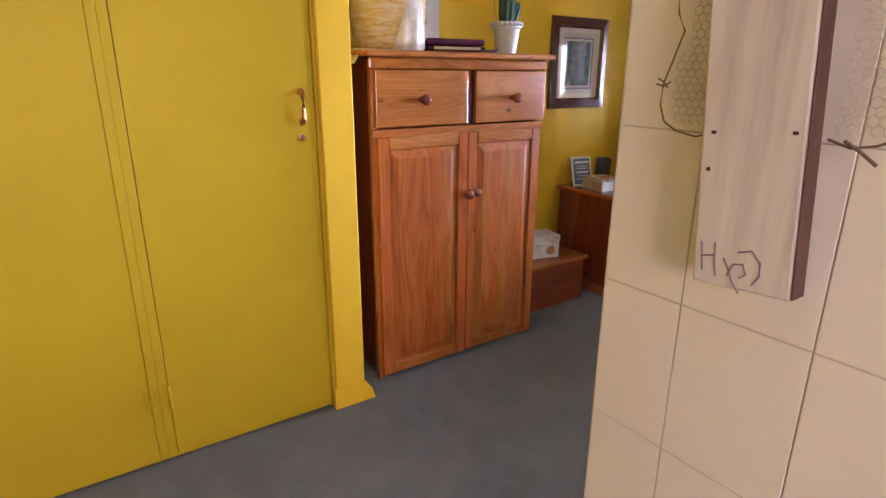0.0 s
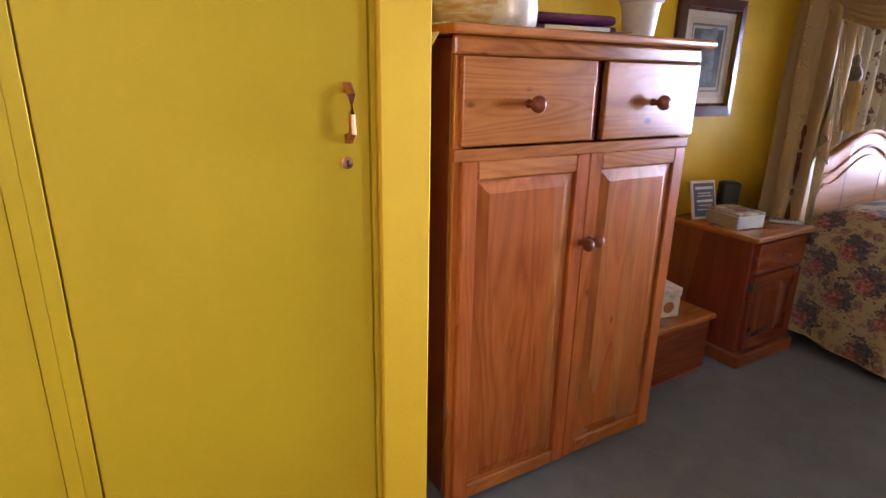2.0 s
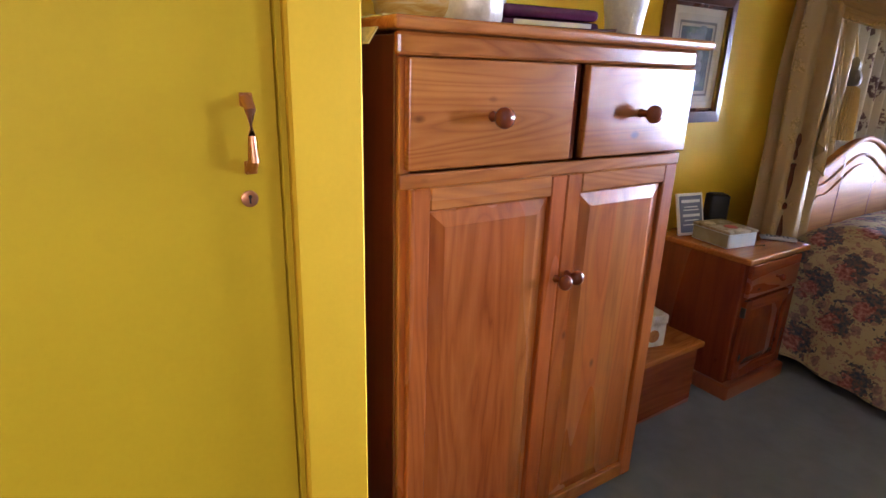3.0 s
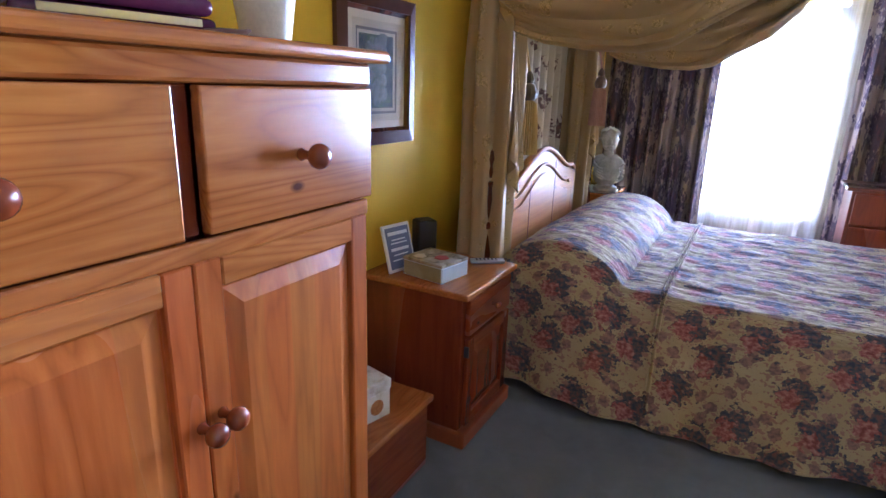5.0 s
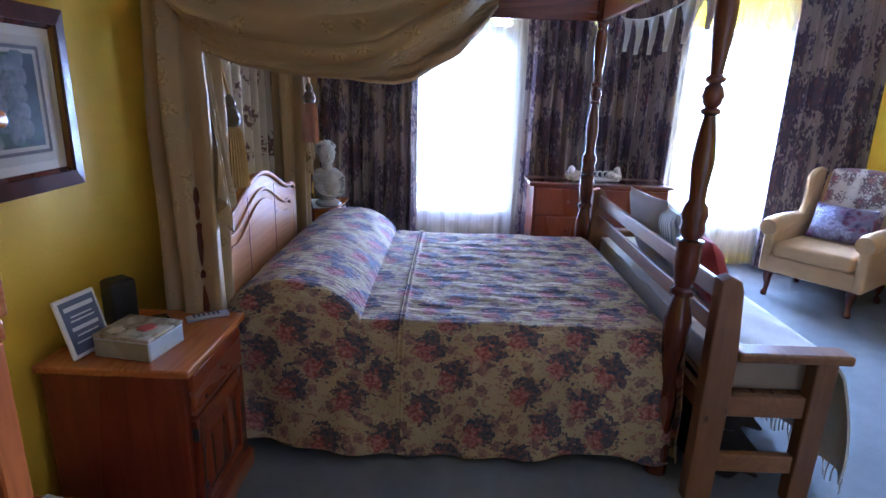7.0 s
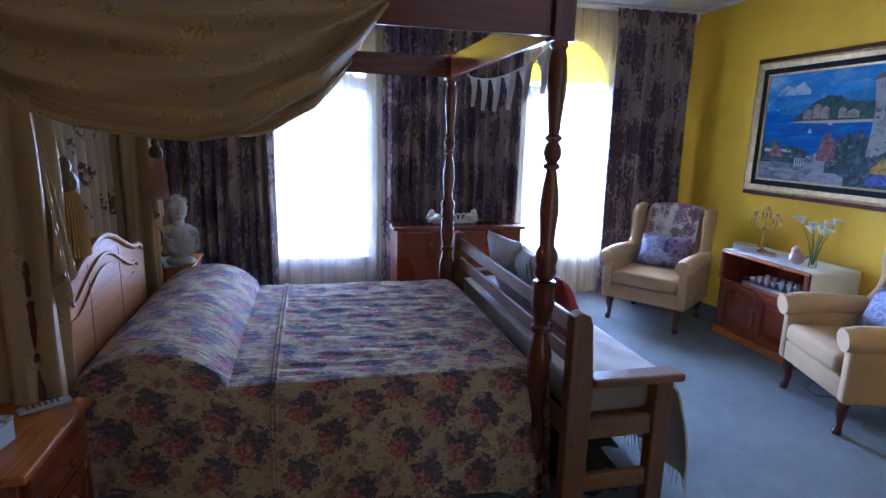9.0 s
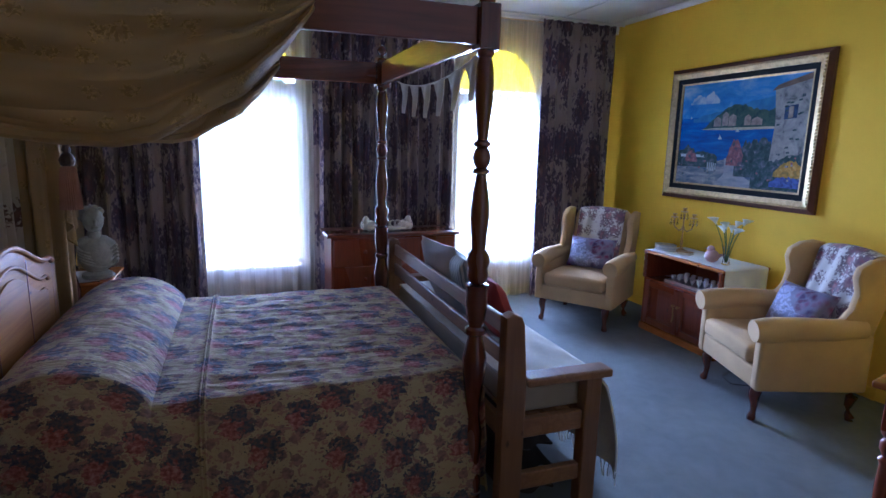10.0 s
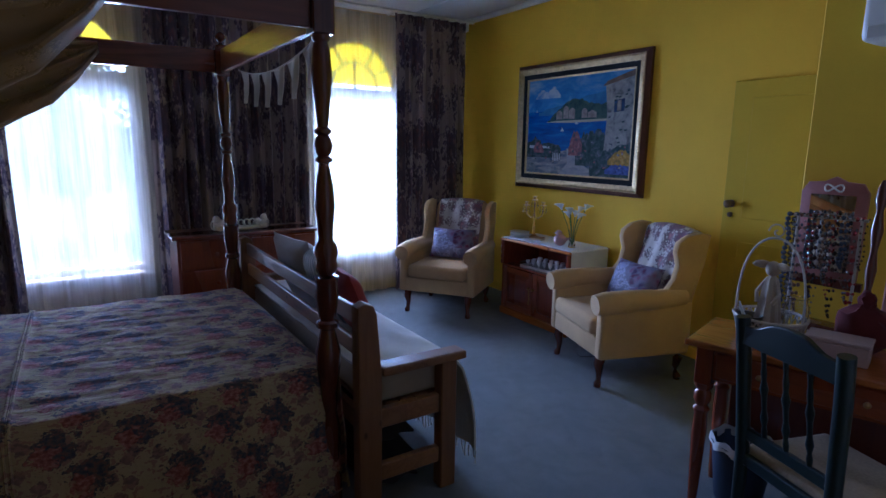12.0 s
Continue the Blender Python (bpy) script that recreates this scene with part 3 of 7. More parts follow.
# wardrobe
WY = 1.90
wr = thing("built_in_wardrobe", label="built-in wardrobe with flush yellow-painted doors", category="wardrobe")
carc = bmesh.new()
box(-1.45, WY + 0.02, 0, 0.934, WY + 0.69, 2.6, 0.002, bm=carc)
part("carcass", carc, YELLOW, wr)
for a, b in ((-1.40, -0.6504), (-0.6496, 0.1275), (0.1895, 0.80)):
    d = part("door", box(a, WY, 0.012, b, WY + 0.019, 2.5, 0.001), YDOOR, wr, "flush door in mustard yellow gloss paint")
    if a > 0:
        pull = bmesh.new()
        tube([(0.751, WY - 0.006, 1.20), (0.751, WY - 0.026, 1.215), (0.751, WY - 0.024, 1.255), (0.751, WY - 0.026, 1.295), (0.751, WY - 0.006, 1.31)], [0.010, 0.009, 0.006, 0.009, 0.010], 10, pull)
        box(0.741, WY - 0.008, 1.19, 0.761, WY - 0.0005, 1.212, 0.002, bm=pull)
        box(0.741, WY - 0.008, 1.298, 0.761, WY - 0.0005, 1.32, 0.002, bm=pull)
        part("handle", pull, COPPER, d, "worn copper pull handle", True)
        kh = lathe([(0.014, 0), (0.014, 0.003), (0.011, 0.004)], 20, m=Matrix.Translation((0.746, WY - 0.0005, 1.148)) @ pose(0, 0, 0, 90))
        part("keyhole_plate", kh, COPPER, d, smooth=True)
        kk = box(0.7445, WY - 0.0055, 1.14, 0.7475, WY - 0.004, 1.151, 0.0005)
        lathe([(0.0033, 0), (0.0033, 0.0016)], 10, kk, Matrix.Translation((0.746, WY - 0.004, 1.152)) @ pose(0, 0, 0, 90))
        part("keyhole", kk, BLACK, d)
for a, b in ((0.1285, 0.1568), (0.1572, 0.1855)):
    part("stile", box(a, WY - 0.001, 0.012, b, WY + 0.019, 2.5, 0.001), YDOOR, wr)
for hx in (0.130, 0.188):
    for hz in (0.265, 2.2):
        hg = bmesh.new()
        for i in range(3):
            tube([(hx, WY - 0.008, hz - 0.046 + i * 0.032), (hx, WY - 0.008, hz - 0.046 + i * 0.032 + 0.029)], 0.0065, 10, hg)
        box(hx - 0.02, WY - 0.004, hz - 0.045, hx + 0.02, WY - 0.0012, hz + 0.045, 0.001, bm=hg)
        part("hinge", hg, YDOOR, wr, "painted-over butt hinge", True)
part("frame_post", box(0.815, WY - 0.022, 0.0, 0.948, WY + 0.02, 2.6, 0.005), YELLOW, wr, "yellow painted end post")
part("frame_post", box(0.802, WY - 0.008, 0.0, 0.8148, WY + 0.02, 2.6, 0.002), YDOOR, wr)
part("plinth_block", prism([(0.80, 0.0), (0.99, 0.0), (0.975, 0.05), (0.945, 0.095), (0.80, 0.095)], WY - 0.04, WY - 0.0225, 0.003), YELLOW, wr, "chipped yellow skirting block")
part("side_board", box(0.935, WY + 0.021, 0, 0.94, WY + 0.69, 2.6, 0.001), YELLOW, wr)
part("top_panel", box(-1.45, WY, 2.502, 0.80, WY + 0.019, 2.6, 0.002), YELLOW, wr)

# ---- curtains ----
def folds(s, n, depth, seed=0.0):
    """Depth of hanging folds along 0..1."""
    return depth * (math.sin(math.tau * n * s + 1.1 * math.sin(math.tau * s * 2.3 + seed)) + 0.35 * math.sin(math.tau * n * 2.1 * s + seed))


def curtain(name, x, ya, yb, za, zb, material, n, depth, label, category, seed=0.0, flare=0.0, thick=0.004, nu=0):
    nu = nu or n * 12

    def f(u, v):
        z = za + (zb - za) * v
        y = ya + (yb - ya) * u + flare * (1 - v) * (u - 0.5) + 0.012 * noise.noise(Vector((u * 4 + seed, v * 3, 0)))
        k = 0.55 + 0.45 * (1 - v) if v < 0.965 else 0.45
        xx = x + folds(u, n, depth, seed + 0.25 * v) * k + 0.02 * (1 - v) * noise.noise(Vector((u * 6, v * 2, seed)))
        if v > 0.965:
            xx += 0.004 * math.sin(u * n * 40)
        return (xx, y, z)
    c = thing(name, label=label, category=category)
    part("cloth_panel", sheet(nu, 26, f, thick), material, c, smooth=True)
    return c


RAIL_Z = 2.79
for ya, yb, n, seed, lab in ((2.48, 1.61, 8, 0.0, "beside the tall window and the bed"), (0.68, -0.60, 12, 2.0, "between the two windows behind the chest"), (-1.52, -2.36, 8, 4.0, "in the room corner behind the armchair")):
    c = curtain("curtain", 6.27, ya, yb, 0.02, RAIL_Z - 0.005, CURTAIN, n, 0.052, "dark purple floral curtain " + lab, "curtain", seed)
    tp = bmesh.new()
    sheet(n * 12, 3, lambda u, v: (6.262 + folds(u, n, 0.042, seed + 0.25) * 0.45 + 0.012 * math.cos(u * n * 26), ya + (yb - ya) * u, RAIL_Z - 0.005 - 0.075 * (1 - v)), 0.003, tp)
    part("heading_tape", tp, CURTAIN, c, "gathered curtain heading", True)
for ya, yb, n, seed in ((1.84, 0.60, 9, 1.0), (-0.52, -1.62, 8, 3.0)):
    curtain("sheer_curtain", 6.36, ya, yb, 0.015, RAIL_Z - 0.02, SHEER, n, 0.018, "cream sheer voile curtain across the arched window", "curtain", seed, 0.0, 0.0)
rail = thing("curtain_rail", label="white double curtain rail with brackets above the windows", category="curtain rail")
rb = tube([(6.27, Y1 - 0.02, RAIL_Z + 0.012), (6.27, Y0 + 0.05, RAIL_Z + 0.012)], 0.008, 6)
part("rail", rb, PALE, rail)
part("rail", tube([(6.36, Y1 - 0.02, RAIL_Z), (6.36, Y0 + 0.05, RAIL_Z)], 0.007, 6), PALE, rail)
for y in (2.3, 0.64, -0.56, -1.56, -2.35):
    part("bracket", box(6.26, y - 0.012, RAIL_Z + 0.012, X1 - 0.002, y + 0.012, RAIL_Z + 0.022, 0.002), PALE, rail)


# ---- chest of drawers with doors ----
def turned_knob(parent, x, y, z, r, material, name="knob"):
    prof = [(0.45 * r, 0), (0.5 * r, 0.15 * r), (0.36 * r, 0.45 * r), (0.36 * r, 1.0 * r), (0.6 * r, 1.2 * r), (0.93 * r, 1.55 * r), (1.0 * r, 1.95 * r), (0.85 * r, 2.35 * r), (0.45 * r, 2.6 * r), (0.05 * r, 2.68 * r)]
    return part(name, lathe(prof, 18, m=Matrix.Translation((x, y, z)) @ pose(0, 0, 0, 90)), material, parent, "turned wooden knob", True)


def panel_door(parent, x0, x1, y, z0, z1, frame_w, up, level, label="", depth=0.02):
    """A frame-and-panel door facing -y; its face lies at y."""
    d = part("door", box(x0 + 0.02, y + 0.0145, z0 + 0.02, x1 - 0.02, y + depth - 0.002, z1 - 0.02, 0), up, parent, label)
    for a, b in ((x0, x0 + frame_w), (x1 - frame_w, x1)):
        part("stile", box(a, y, z0, b, y + depth, z1, 0.003), up, d)
    for a, b in ((z0, z0 + frame_w), (z1 - frame_w, z1)):
        part("rail", box(x0 + frame_w + 0.0005, y, a, x1 - frame_w - 0.0005, y + depth, b, 0.003), level, d)
    a0, a1, c0, c1 = x0 + frame_w + 0.006, x1 - frame_w - 0.006, z0 + frame_w + 0.006, z1 - frame_w - 0.006
    w = min(0.036, (a1 - a0) * 0.2)
    b = bmesh.new()
    o = [b.verts.new((px, y + 0.012, pz)) for px, pz in ((a0, c0), (a1, c0), (a1, c1), (a0, c1))]
    i = [b.verts.new((px, y + 0.003, pz)) for px, pz in ((a0 + w, c0 + w), (a1 - w, c0 + w), (a1 - w, c1 - w), (a0 + w, c1 - w))]
    for k in range(4):
        b.faces.new((o[k], o[(k + 1) % 4], i[(k + 1) % 4], i[k]))
    b.faces.new(i)
    part("raised_panel", b, up, d)
    return d


cup = thing("tall_pine_cabinet", label="tall varnished pine cabinet with two drawers above two panelled doors", category="cabinet")
# left end painted darker than the front, as a side turned from the windows
part("side", box(1.075, 2.005, 0.03, 1.095, 2.52, 1.43, 0.003), PINE_SHADED, cup, "end panel with shade put into its colour")
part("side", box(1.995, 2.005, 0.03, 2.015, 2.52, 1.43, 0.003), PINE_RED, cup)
part("back", box(1.096, 2.505, 0.05, 1.994, 2.518, 1.42, 0.001), PINE_RED, cup)
part("shelf", box(1.096, 2.03, 0.05, 1.994, 2.5, 0.07, 0.001), PINE, cup)
part("top", box(1.045, 1.945, 1.436, 2.062, 2.545, 1.462, 0.009, 3), PINE_X, cup, "worn varnished pine top")
part("fascia", box(1.07, 1.982, 1.388, 2.04, 2.004, 1.4355, 0.008, 2), PINE_X, cup)
part("fascia_return", box(2.0155, 2.005, 1.388, 2.04, 2.5, 1.4355, 0.008, 2), PINE_X, cup, "painted-edge moulding end")
part("post", box(1.078, 1.99, 0.0, 1.106, 2.0045, 1.387, 0.003), PINE, cup)
part("post", box(1.985, 1.99, 0.0, 2.013, 2.0045, 1.387, 0.003), PINE, cup)
part("divider", box(1.548, 2.0, 1.152, 1.60, 2.018, 1.387, 0.003), PINE_RED, cup)
part("rail", box(1.072, 1.975, 1.116, 2.018, 1.9895, 1.151, 0.005, 2), PINE_X, cup)
part("plinth", box(1.1065, 1.998, 0.03, 1.9845, 2.0045, 0.09, 0.002), PINE_X, cup)
for a, b, c in ((1.088, 1.55, 1.30), (1.594, 2.018, 1.80)):
    d = part("drawer", box(a, 1.965, 1.158, b, 1.988, 1.386, 0.004, 2), PINE_X, cup, "varnished pine drawer front")
    turned_knob(d, c, 1.965, 1.268, 0.024, PINE_RED)
d = panel_door(cup, 1.094, 1.557, 1.968, 0.018, 1.118, 0.052, PINE, PINE_X, "closed raised-panel pine door")
turned_knob(d, 1.545, 1.968, 0.838, 0.021, PINE_RED)
d = panel_door(cup, 1.563, 2.008, 1.972, 0.018, 1.118, 0.052, PINE, PINE_X, "closed raised-panel pine door")
turned_knob(d, 1.590, 1.972, 0.843, 0.021, PINE_RED)
part("foot", prism([(1.078, 0), (1.105, 0), (1.125, 0.03), (1.078, 0.03)], 1.985, 2.0, 0.002), PINE, cup)
part("foot", prism([(2.014, 0), (1.987, 0), (1.967, 0.03), (2.014, 0.03)], 1.985, 2.0, 0.002), PINE, cup)
CT = 1.4635


# ---- things on the tall cabinet ----
def at(x, y, z, turn=0):
    return Matrix.Translation((x, y, z)) @ pose(0, 0, 0, 0, 0, turn)


vase = thing("ribbed_vase", (1.27, 2.18, CT), 0, "large cream and ochre ribbed vase on a woven mat", "vase")
prof = [(0.10, 0.0)] + [(0.13 + 0.035 * math.sin(math.pi * i / 22) + 0.0025 * (i % 2), 0.012 + 0.015 * i) for i in range(22)] + [(0.075, 0.36), (0.07, 0.40), (0.085, 0.41)]


def streaky(name, a, b, c):
    m, nt, p = setup(name, 0.35)
    v = coords(nt, (1, 1, 5))
    w = noise_tex(nt, v, 9, 4, 0.6, 1.5)
    nt.links.new(ramp(nt, w.outputs[0], [(0.35, a), (0.5, b), (0.65, c)]), p.inputs["Base Color"])
    bump(nt, p, w.outputs[0], 0.4, 0.003)
    return m


part("body", lathe(prof, 40), streaky("streaked_glaze", (0.5, 0.28, 0.06), (0.62, 0.45, 0.16), (0.7, 0.62, 0.45)), vase, smooth=True)
jar = thing("glass_jar", (1.30, 2.07, CT), 0, "silvered glass jar beside the ribbed vase", "jar")
part("body", lathe([(0.066, 0), (0.074, 0.01), (0.076, 0.05), (0.068, 0.17), (0.05, 0.24), (0.048, 0.30), (0.056, 0.305)], 30, ripple=0.02, waves=8), plain("silvered_glass", (0.74, 0.70, 0.62), 0.22, 0.15, vary=0.25, scale=25, relief=0.4, depth=0.003), jar, smooth=True)
mat_ = thing("woven_mat", label="cream patterned mat hanging over the cabinet edge", category="mat")
part("mat", sheet(24, 12, lambda u, v: (1.02 + 0.30 * u if u > 0.12 else 1.06 - 0.3 * (0.12 - u), 2.02 + 0.34 * v, CT + 0.003 + 0.002 * math.sin(40 * v) - (0.45 * (0.12 - u) + 0.003 if u < 0.12 else 0)), 0.003), plain("printed_straw", (0.66, 0.56, 0.28), 0.8, vary=0.25, scale=60), mat_)
case = thing("lacquered_case", (1.595, 2.16, CT), -8, "dark purple lacquered case with rounded ends", "box")
part("base", box(-0.15, -0.06, 0, 0.15, 0.06, 0.03, 0.012, 3), plain("dark_purple_lacquer", (0.06, 0.01, 0.035), 0.15, vary=0.3), case, smooth=True)
part("lid", box(-0.148, -0.058, 0.032, 0.148, 0.058, 0.062, 0.014, 3), plain("purple_lacquer", (0.10, 0.02, 0.06), 0.12, vary=0.3), case, smooth=True)
part("band", box(-0.12, -0.0605, 0.014, 0.12, -0.0585, 0.026, 0.0005), STEEL, case)
pen = thing("dried_pod", (1.76, 2.08, CT + 0.006), 12, "dark curled dried pod", "ornament")
part("pod", tube([(-0.07, 0, 0.002), (-0.02, 0.008, 0.004), (0.03, -0.004, 0.006), (0.07, 0.01, 0.014)], [0.003, 0.007, 0.007, 0.003], 8), FRAMEBROWN, pen, smooth=True)
pot = thing("potted_cactus", (1.93, 2.17, CT), 0, "tall green cactus in a white glazed pot with a beaded rim", "plant")
part("pot", lathe([(0.045, 0), (0.05, 0.004), (0.066, 0.12), (0.075, 0.125), (0.078, 0.15), (0.070, 0.152), (0.062, 0.13), (0.05, 0.125)], 28), plain("crackled_white_glaze", (0.70, 0.66, 0.56), 0.35, vary=0.12, scale=30, relief=0.4, depth=0.002), pot, smooth=True)
rim = bmesh.new()
for i in range(22):
    a = math.tau * i / 22
    lathe([(0.002, -0.008), (0.008, -0.004), (0.009, 0.002), (0.004, 0.008)], 6, rim, Matrix.Translation((0.077 * math.cos(a), 0.077 * math.sin(a), 0.14)))
part("beading", rim, PALE, pot, smooth=True)
part("soil", lathe([(0.06, 0.12), (0.06, 0.132), (0.03, 0.136)], 16), plain("dark_soil", (0.05, 0.035, 0.025), 0.95, vary=0.4), pot)
CACTUS = plain("cactus_green", (0.03, 0.10, 0.03), 0.45, vary=0.35, scale=30, relief=0.4, depth=0.003)
part("stem", lathe([(0.025, 0.13), (0.036, 0.18), (0.038, 0.26), (0.033, 0.33), (0.02, 0.37), (0.004, 0.385)], 30, ripple=0.14, waves=8), CACTUS, pot, smooth=True)
part("stem", lathe([(0.012, 0), (0.02, 0.05), (0.018, 0.1), (0.004, 0.125)], 24, ripple=0.14, waves=8, m=Matrix.Translation((0.03, 0.0, 0.135)) @ pose(0, 0, 0, 0, 22)), CACTUS, pot, smooth=True)
part("stalk", tube([(-0.06, 0.0, 0.12), (-0.075, 0.01, 0.25), (-0.07, 0.0, 0.36)], 0.0015, 5), CACTUS, pot, "thin dry stalk")


# ---- pictures on the yellow walls ----
def picture_frame(name, x0, x1, z0, z1, y, rings, label, facing=1):
    """A framed picture on a wall; rings: width, rise of each moulding from the outside in, material."""
    t = thing(name, label=label, category="picture")
    a, b, c, d = x0, x1, z0, z1
    s = -facing
    for i, (w, rise, material) in enumerate(rings):
        m = bmesh.new()
        outs = [(a, c), (b, c), (b, d), (a, d)]
        ins = [(a + w, c + w), (b - w, c + w), (b - w, d - w), (a + w, d - w)]
        levels = [(outs, 0.002), (outs, rise[0]), (ins, rise[1]), (ins, 0.002)]
        rows = [[m.verts.new((px, y + s * q, pz)) for px, pz in pts] for pts, q in levels]
        for r0, r1 in zip(rows, rows[1:] + rows[:1]):
            for k in range(4):
                m.faces.new((r0[k], r0[(k + 1) % 4], r1[(k + 1) % 4], r1[k]))
        part("frame" if i == 0 else "moulding", m, material, t)
        a, b, c, d = a + w + 0.0004, b - w - 0.0004, c + w + 0.0004, d - w - 0.0004
    return t, (a, b, c, d)


def blotches(name, stops, scale, rough=0.6, stretch=(1, 1, 1)):
    m, nt, p = setup(name, rough, 0, 0.15)
    w = noise_tex(nt, coords(nt, stretch), scale, 5, 0.62, 0.6)
    nt.links.new(ramp(nt, w.outputs[0], stops), p.inputs["Base Color"])
    bump(nt, p, w.outputs[0], 0.3, 0.002)
    return m


MOUNT = plain("cream_mount", (0.66, 0.58, 0.44), 0.8, vary=0.04)
GREYIN = plain("grey_inner_mount", (0.22, 0.2, 0.19), 0.8, vary=0.1)
etch, (a, b, c, d) = picture_frame("framed_print", 2.655, 3.165, 1.16, 1.72, Y1, [(0.05, (0.022, 0.03), FRAMEBROWN), (0.014, (0.02, 0.012), DARKWOOD), (0.055, (0.010, 0.010), MOUNT), (0.01, (0.009, 0.008), GREYIN), (0.012, (0.008, 0.006), MOUNT)], "dark brown framed print of pale flowers under glass")
part("print", box(a, Y1 - 0.0065, c, b, Y1 - 0.003, d, 0), blotches("dark_botanical_print", [(0.3, (0.03, 0.045, 0.05)), (0.5, (0.09, 0.12, 0.12)), (0.62, (0.12, 0.17, 0.1)), (0.75, (0.45, 0.44, 0.4))], 9), etch)
fig = bmesh.new()
for i in range(14):
    q = random.random()
    cx, cz = (a + b) / 2 + 0.05 * math.sin(i * 2.1), (c + d) / 2 - 0.1 + 0.017 * i
    lathe([(0.022 + 0.012 * q, 0), (0.02, 0.0012)], 9, fig, Matrix.Translation((cx, Y1 - 0.0066, cz)) @ pose(0, 0, 0, 90))
part("painted_blooms", fig, blotches("pale_blooms", [(0.3, (0.12, 0.15, 0.15)), (0.7, (0.33, 0.34, 0.32))], 40), etch)
gl = part("glazing", box(a - 0.05, Y1 - 0.0155, c - 0.05, b + 0.05, Y1 - 0.0135, d + 0.05, 0), pane_glass("picture_glass", (0.98, 0.98, 0.98)), etch)
gl.visible_shadow = False
f2, (a, b, c, d) = picture_frame("white_framed_print", 1.36, 1.80, 1.545, 2.06, Y1, [(0.075, (0.03, 0.022), PALE), (0.01, (0.016, 0.01), GILT)], "white framed sepia print above the cabinet")
part("print", box(a, Y1 - 0.008, c, b, Y1 - 0.003, d, 0), blotches("sepia_print", [(0.35, (0.07, 0.025, 0.02)), (0.6, (0.35, 0.2, 0.14)), (0.7, (0.55, 0.45, 0.36))], 7), f2)

# the large seascape
SLIP = plain("black_velvet_slip", (0.022, 0.026, 0.03), 0.95, vary=0.2, spec=0.05)
SY = Y0
sea, (a, b, c, d) = picture_frame("seascape_painting", 4.0, 5.52, 1.14, 2.28, SY, [(0.035, (0.03, 0.05), FRAMEBROWN), (0.053, (0.055, 0.042), GILT), (0.042, (0.036, 0.03), SLIP), (0.014, (0.032, 0.026), GILT)], "large oil painting of a blue bay in a gilt frame", facing=-1)
part("backing_canvas", box(a - 0.01, SY + 0.003, c - 0.01, b + 0.01, SY + 0.0165, d + 0.01, 0), blotches("painted_water", [(0.3, (0.006, 0.05, 0.25)), (0.55, (0.012, 0.11, 0.42)), (0.72, (0.03, 0.2, 0.55))], 4, stretch=(1, 1, 5)), sea)
W_, H_ = b - a, d - c
beading = bmesh.new()
for k in range(2 * 58 + 2 * 43):
    if k < 116:
        px, pz = 4.045 + (5.475 - 4.045) * (k % 58) / 57, (1.187, 2.233)[k // 58]
    else:
        px, pz = (4.047, 5.473)[(k - 116) // 43], 1.212 + (2.208 - 1.212) * ((k - 116) % 43) / 42
    lathe([(0.004, 0), (0.010, 0.003), (0.007, 0.009), (0.002, 0.011)], 6, beading, Matrix.Translation((px, SY + 0.053, pz)) @ pose(0, 0, 0, -90))
part("beading", beading, GILT, sea, "gilt beaded edge", True, "stuff")


def daub(name, pts, material, lift, label=""):
    """A painted patch; u runs from the painting's left edge as one faces it."""
    o = [(b - u * W_, c + v * H_) for u, v in pts]
    return part(name, prism(o, SY + 0.0166 + lift, SY + 0.0172 + lift), material, sea, label)


def ragged(u0, u1, v0, tops, n=22, amp=0.02, seed=0):
    out = [(u0, v0)]
    for i in range(n + 1):
        s = i / n
        k = s * (len(tops) - 1)
        j = min(int(k), len(tops) - 2)
        out.append((u0 + (u1 - u0) * s, tops[j] + (tops[j + 1] - tops[j]) * (k - j) + amp * noise.noise(Vector((i * 1.7, seed, 0)))))
    return out + [(u1, v0)]


SKYP = blotches("painted_sky", [(0.32, (0.02, 0.12, 0.40)), (0.5, (0.06, 0.22, 0.52)), (0.64, (0.16, 0.30, 0.52)), (0.78, (0.38, 0.44, 0.54))], 3.2, stretch=(1, 1, 2))
daub("sky", [(0, 0.66), (1, 0.7), (1, 1), (0, 1)], SKYP, 0.0)
daub("cloud", ragged(0.08, 0.34, 0.80, [0.82, 0.90, 0.87, 0.93, 0.83], amp=0.03), blotches("painted_cloud", [(0.35, (0.10, 0.22, 0.45)), (0.6, (0.36, 0.42, 0.50))], 9), 0.0008)
daub("far_hills", ragged(0.12, 1.0, 0.62, [0.655, 0.70, 0.73, 0.79, 0.82, 0.86, 0.84]), blotches("painted_hills", [(0.35, (0.03, 0.12, 0.3)), (0.65, (0.06, 0.2, 0.4))], 8), 0.0016)
daub("headland", ragged(0.22, 0.8, 0.545, [0.56, 0.66, 0.75, 0.78, 0.74, 0.70, 0.72], 26, 0.04, 4), blotches("painted_trees", [(0.35, (0.015, 0.05, 0.06)), (0.6, (0.05, 0.10, 0.08)), (0.75, (0.14, 0.15, 0.10))], 16), 0.0024)
VILLA = blotches("painted_villa", [(0.35, (0.17, 0.14, 0.13)), (0.65, (0.34, 0.28, 0.24))], 18)
for u, v, w, h in ((0.31, 0.575, 0.06, 0.07), (0.38, 0.58, 0.05, 0.11), (0.435, 0.575, 0.06, 0.09), (0.56, 0.58, 0.05, 0.075), (0.615, 0.58, 0.08, 0.05)):
    daub("villa", [(u, v), (u + w, v), (u + w, v + h), (u + w / 2, v + h + 0.025), (u, v + h)], VILLA, 0.0032)
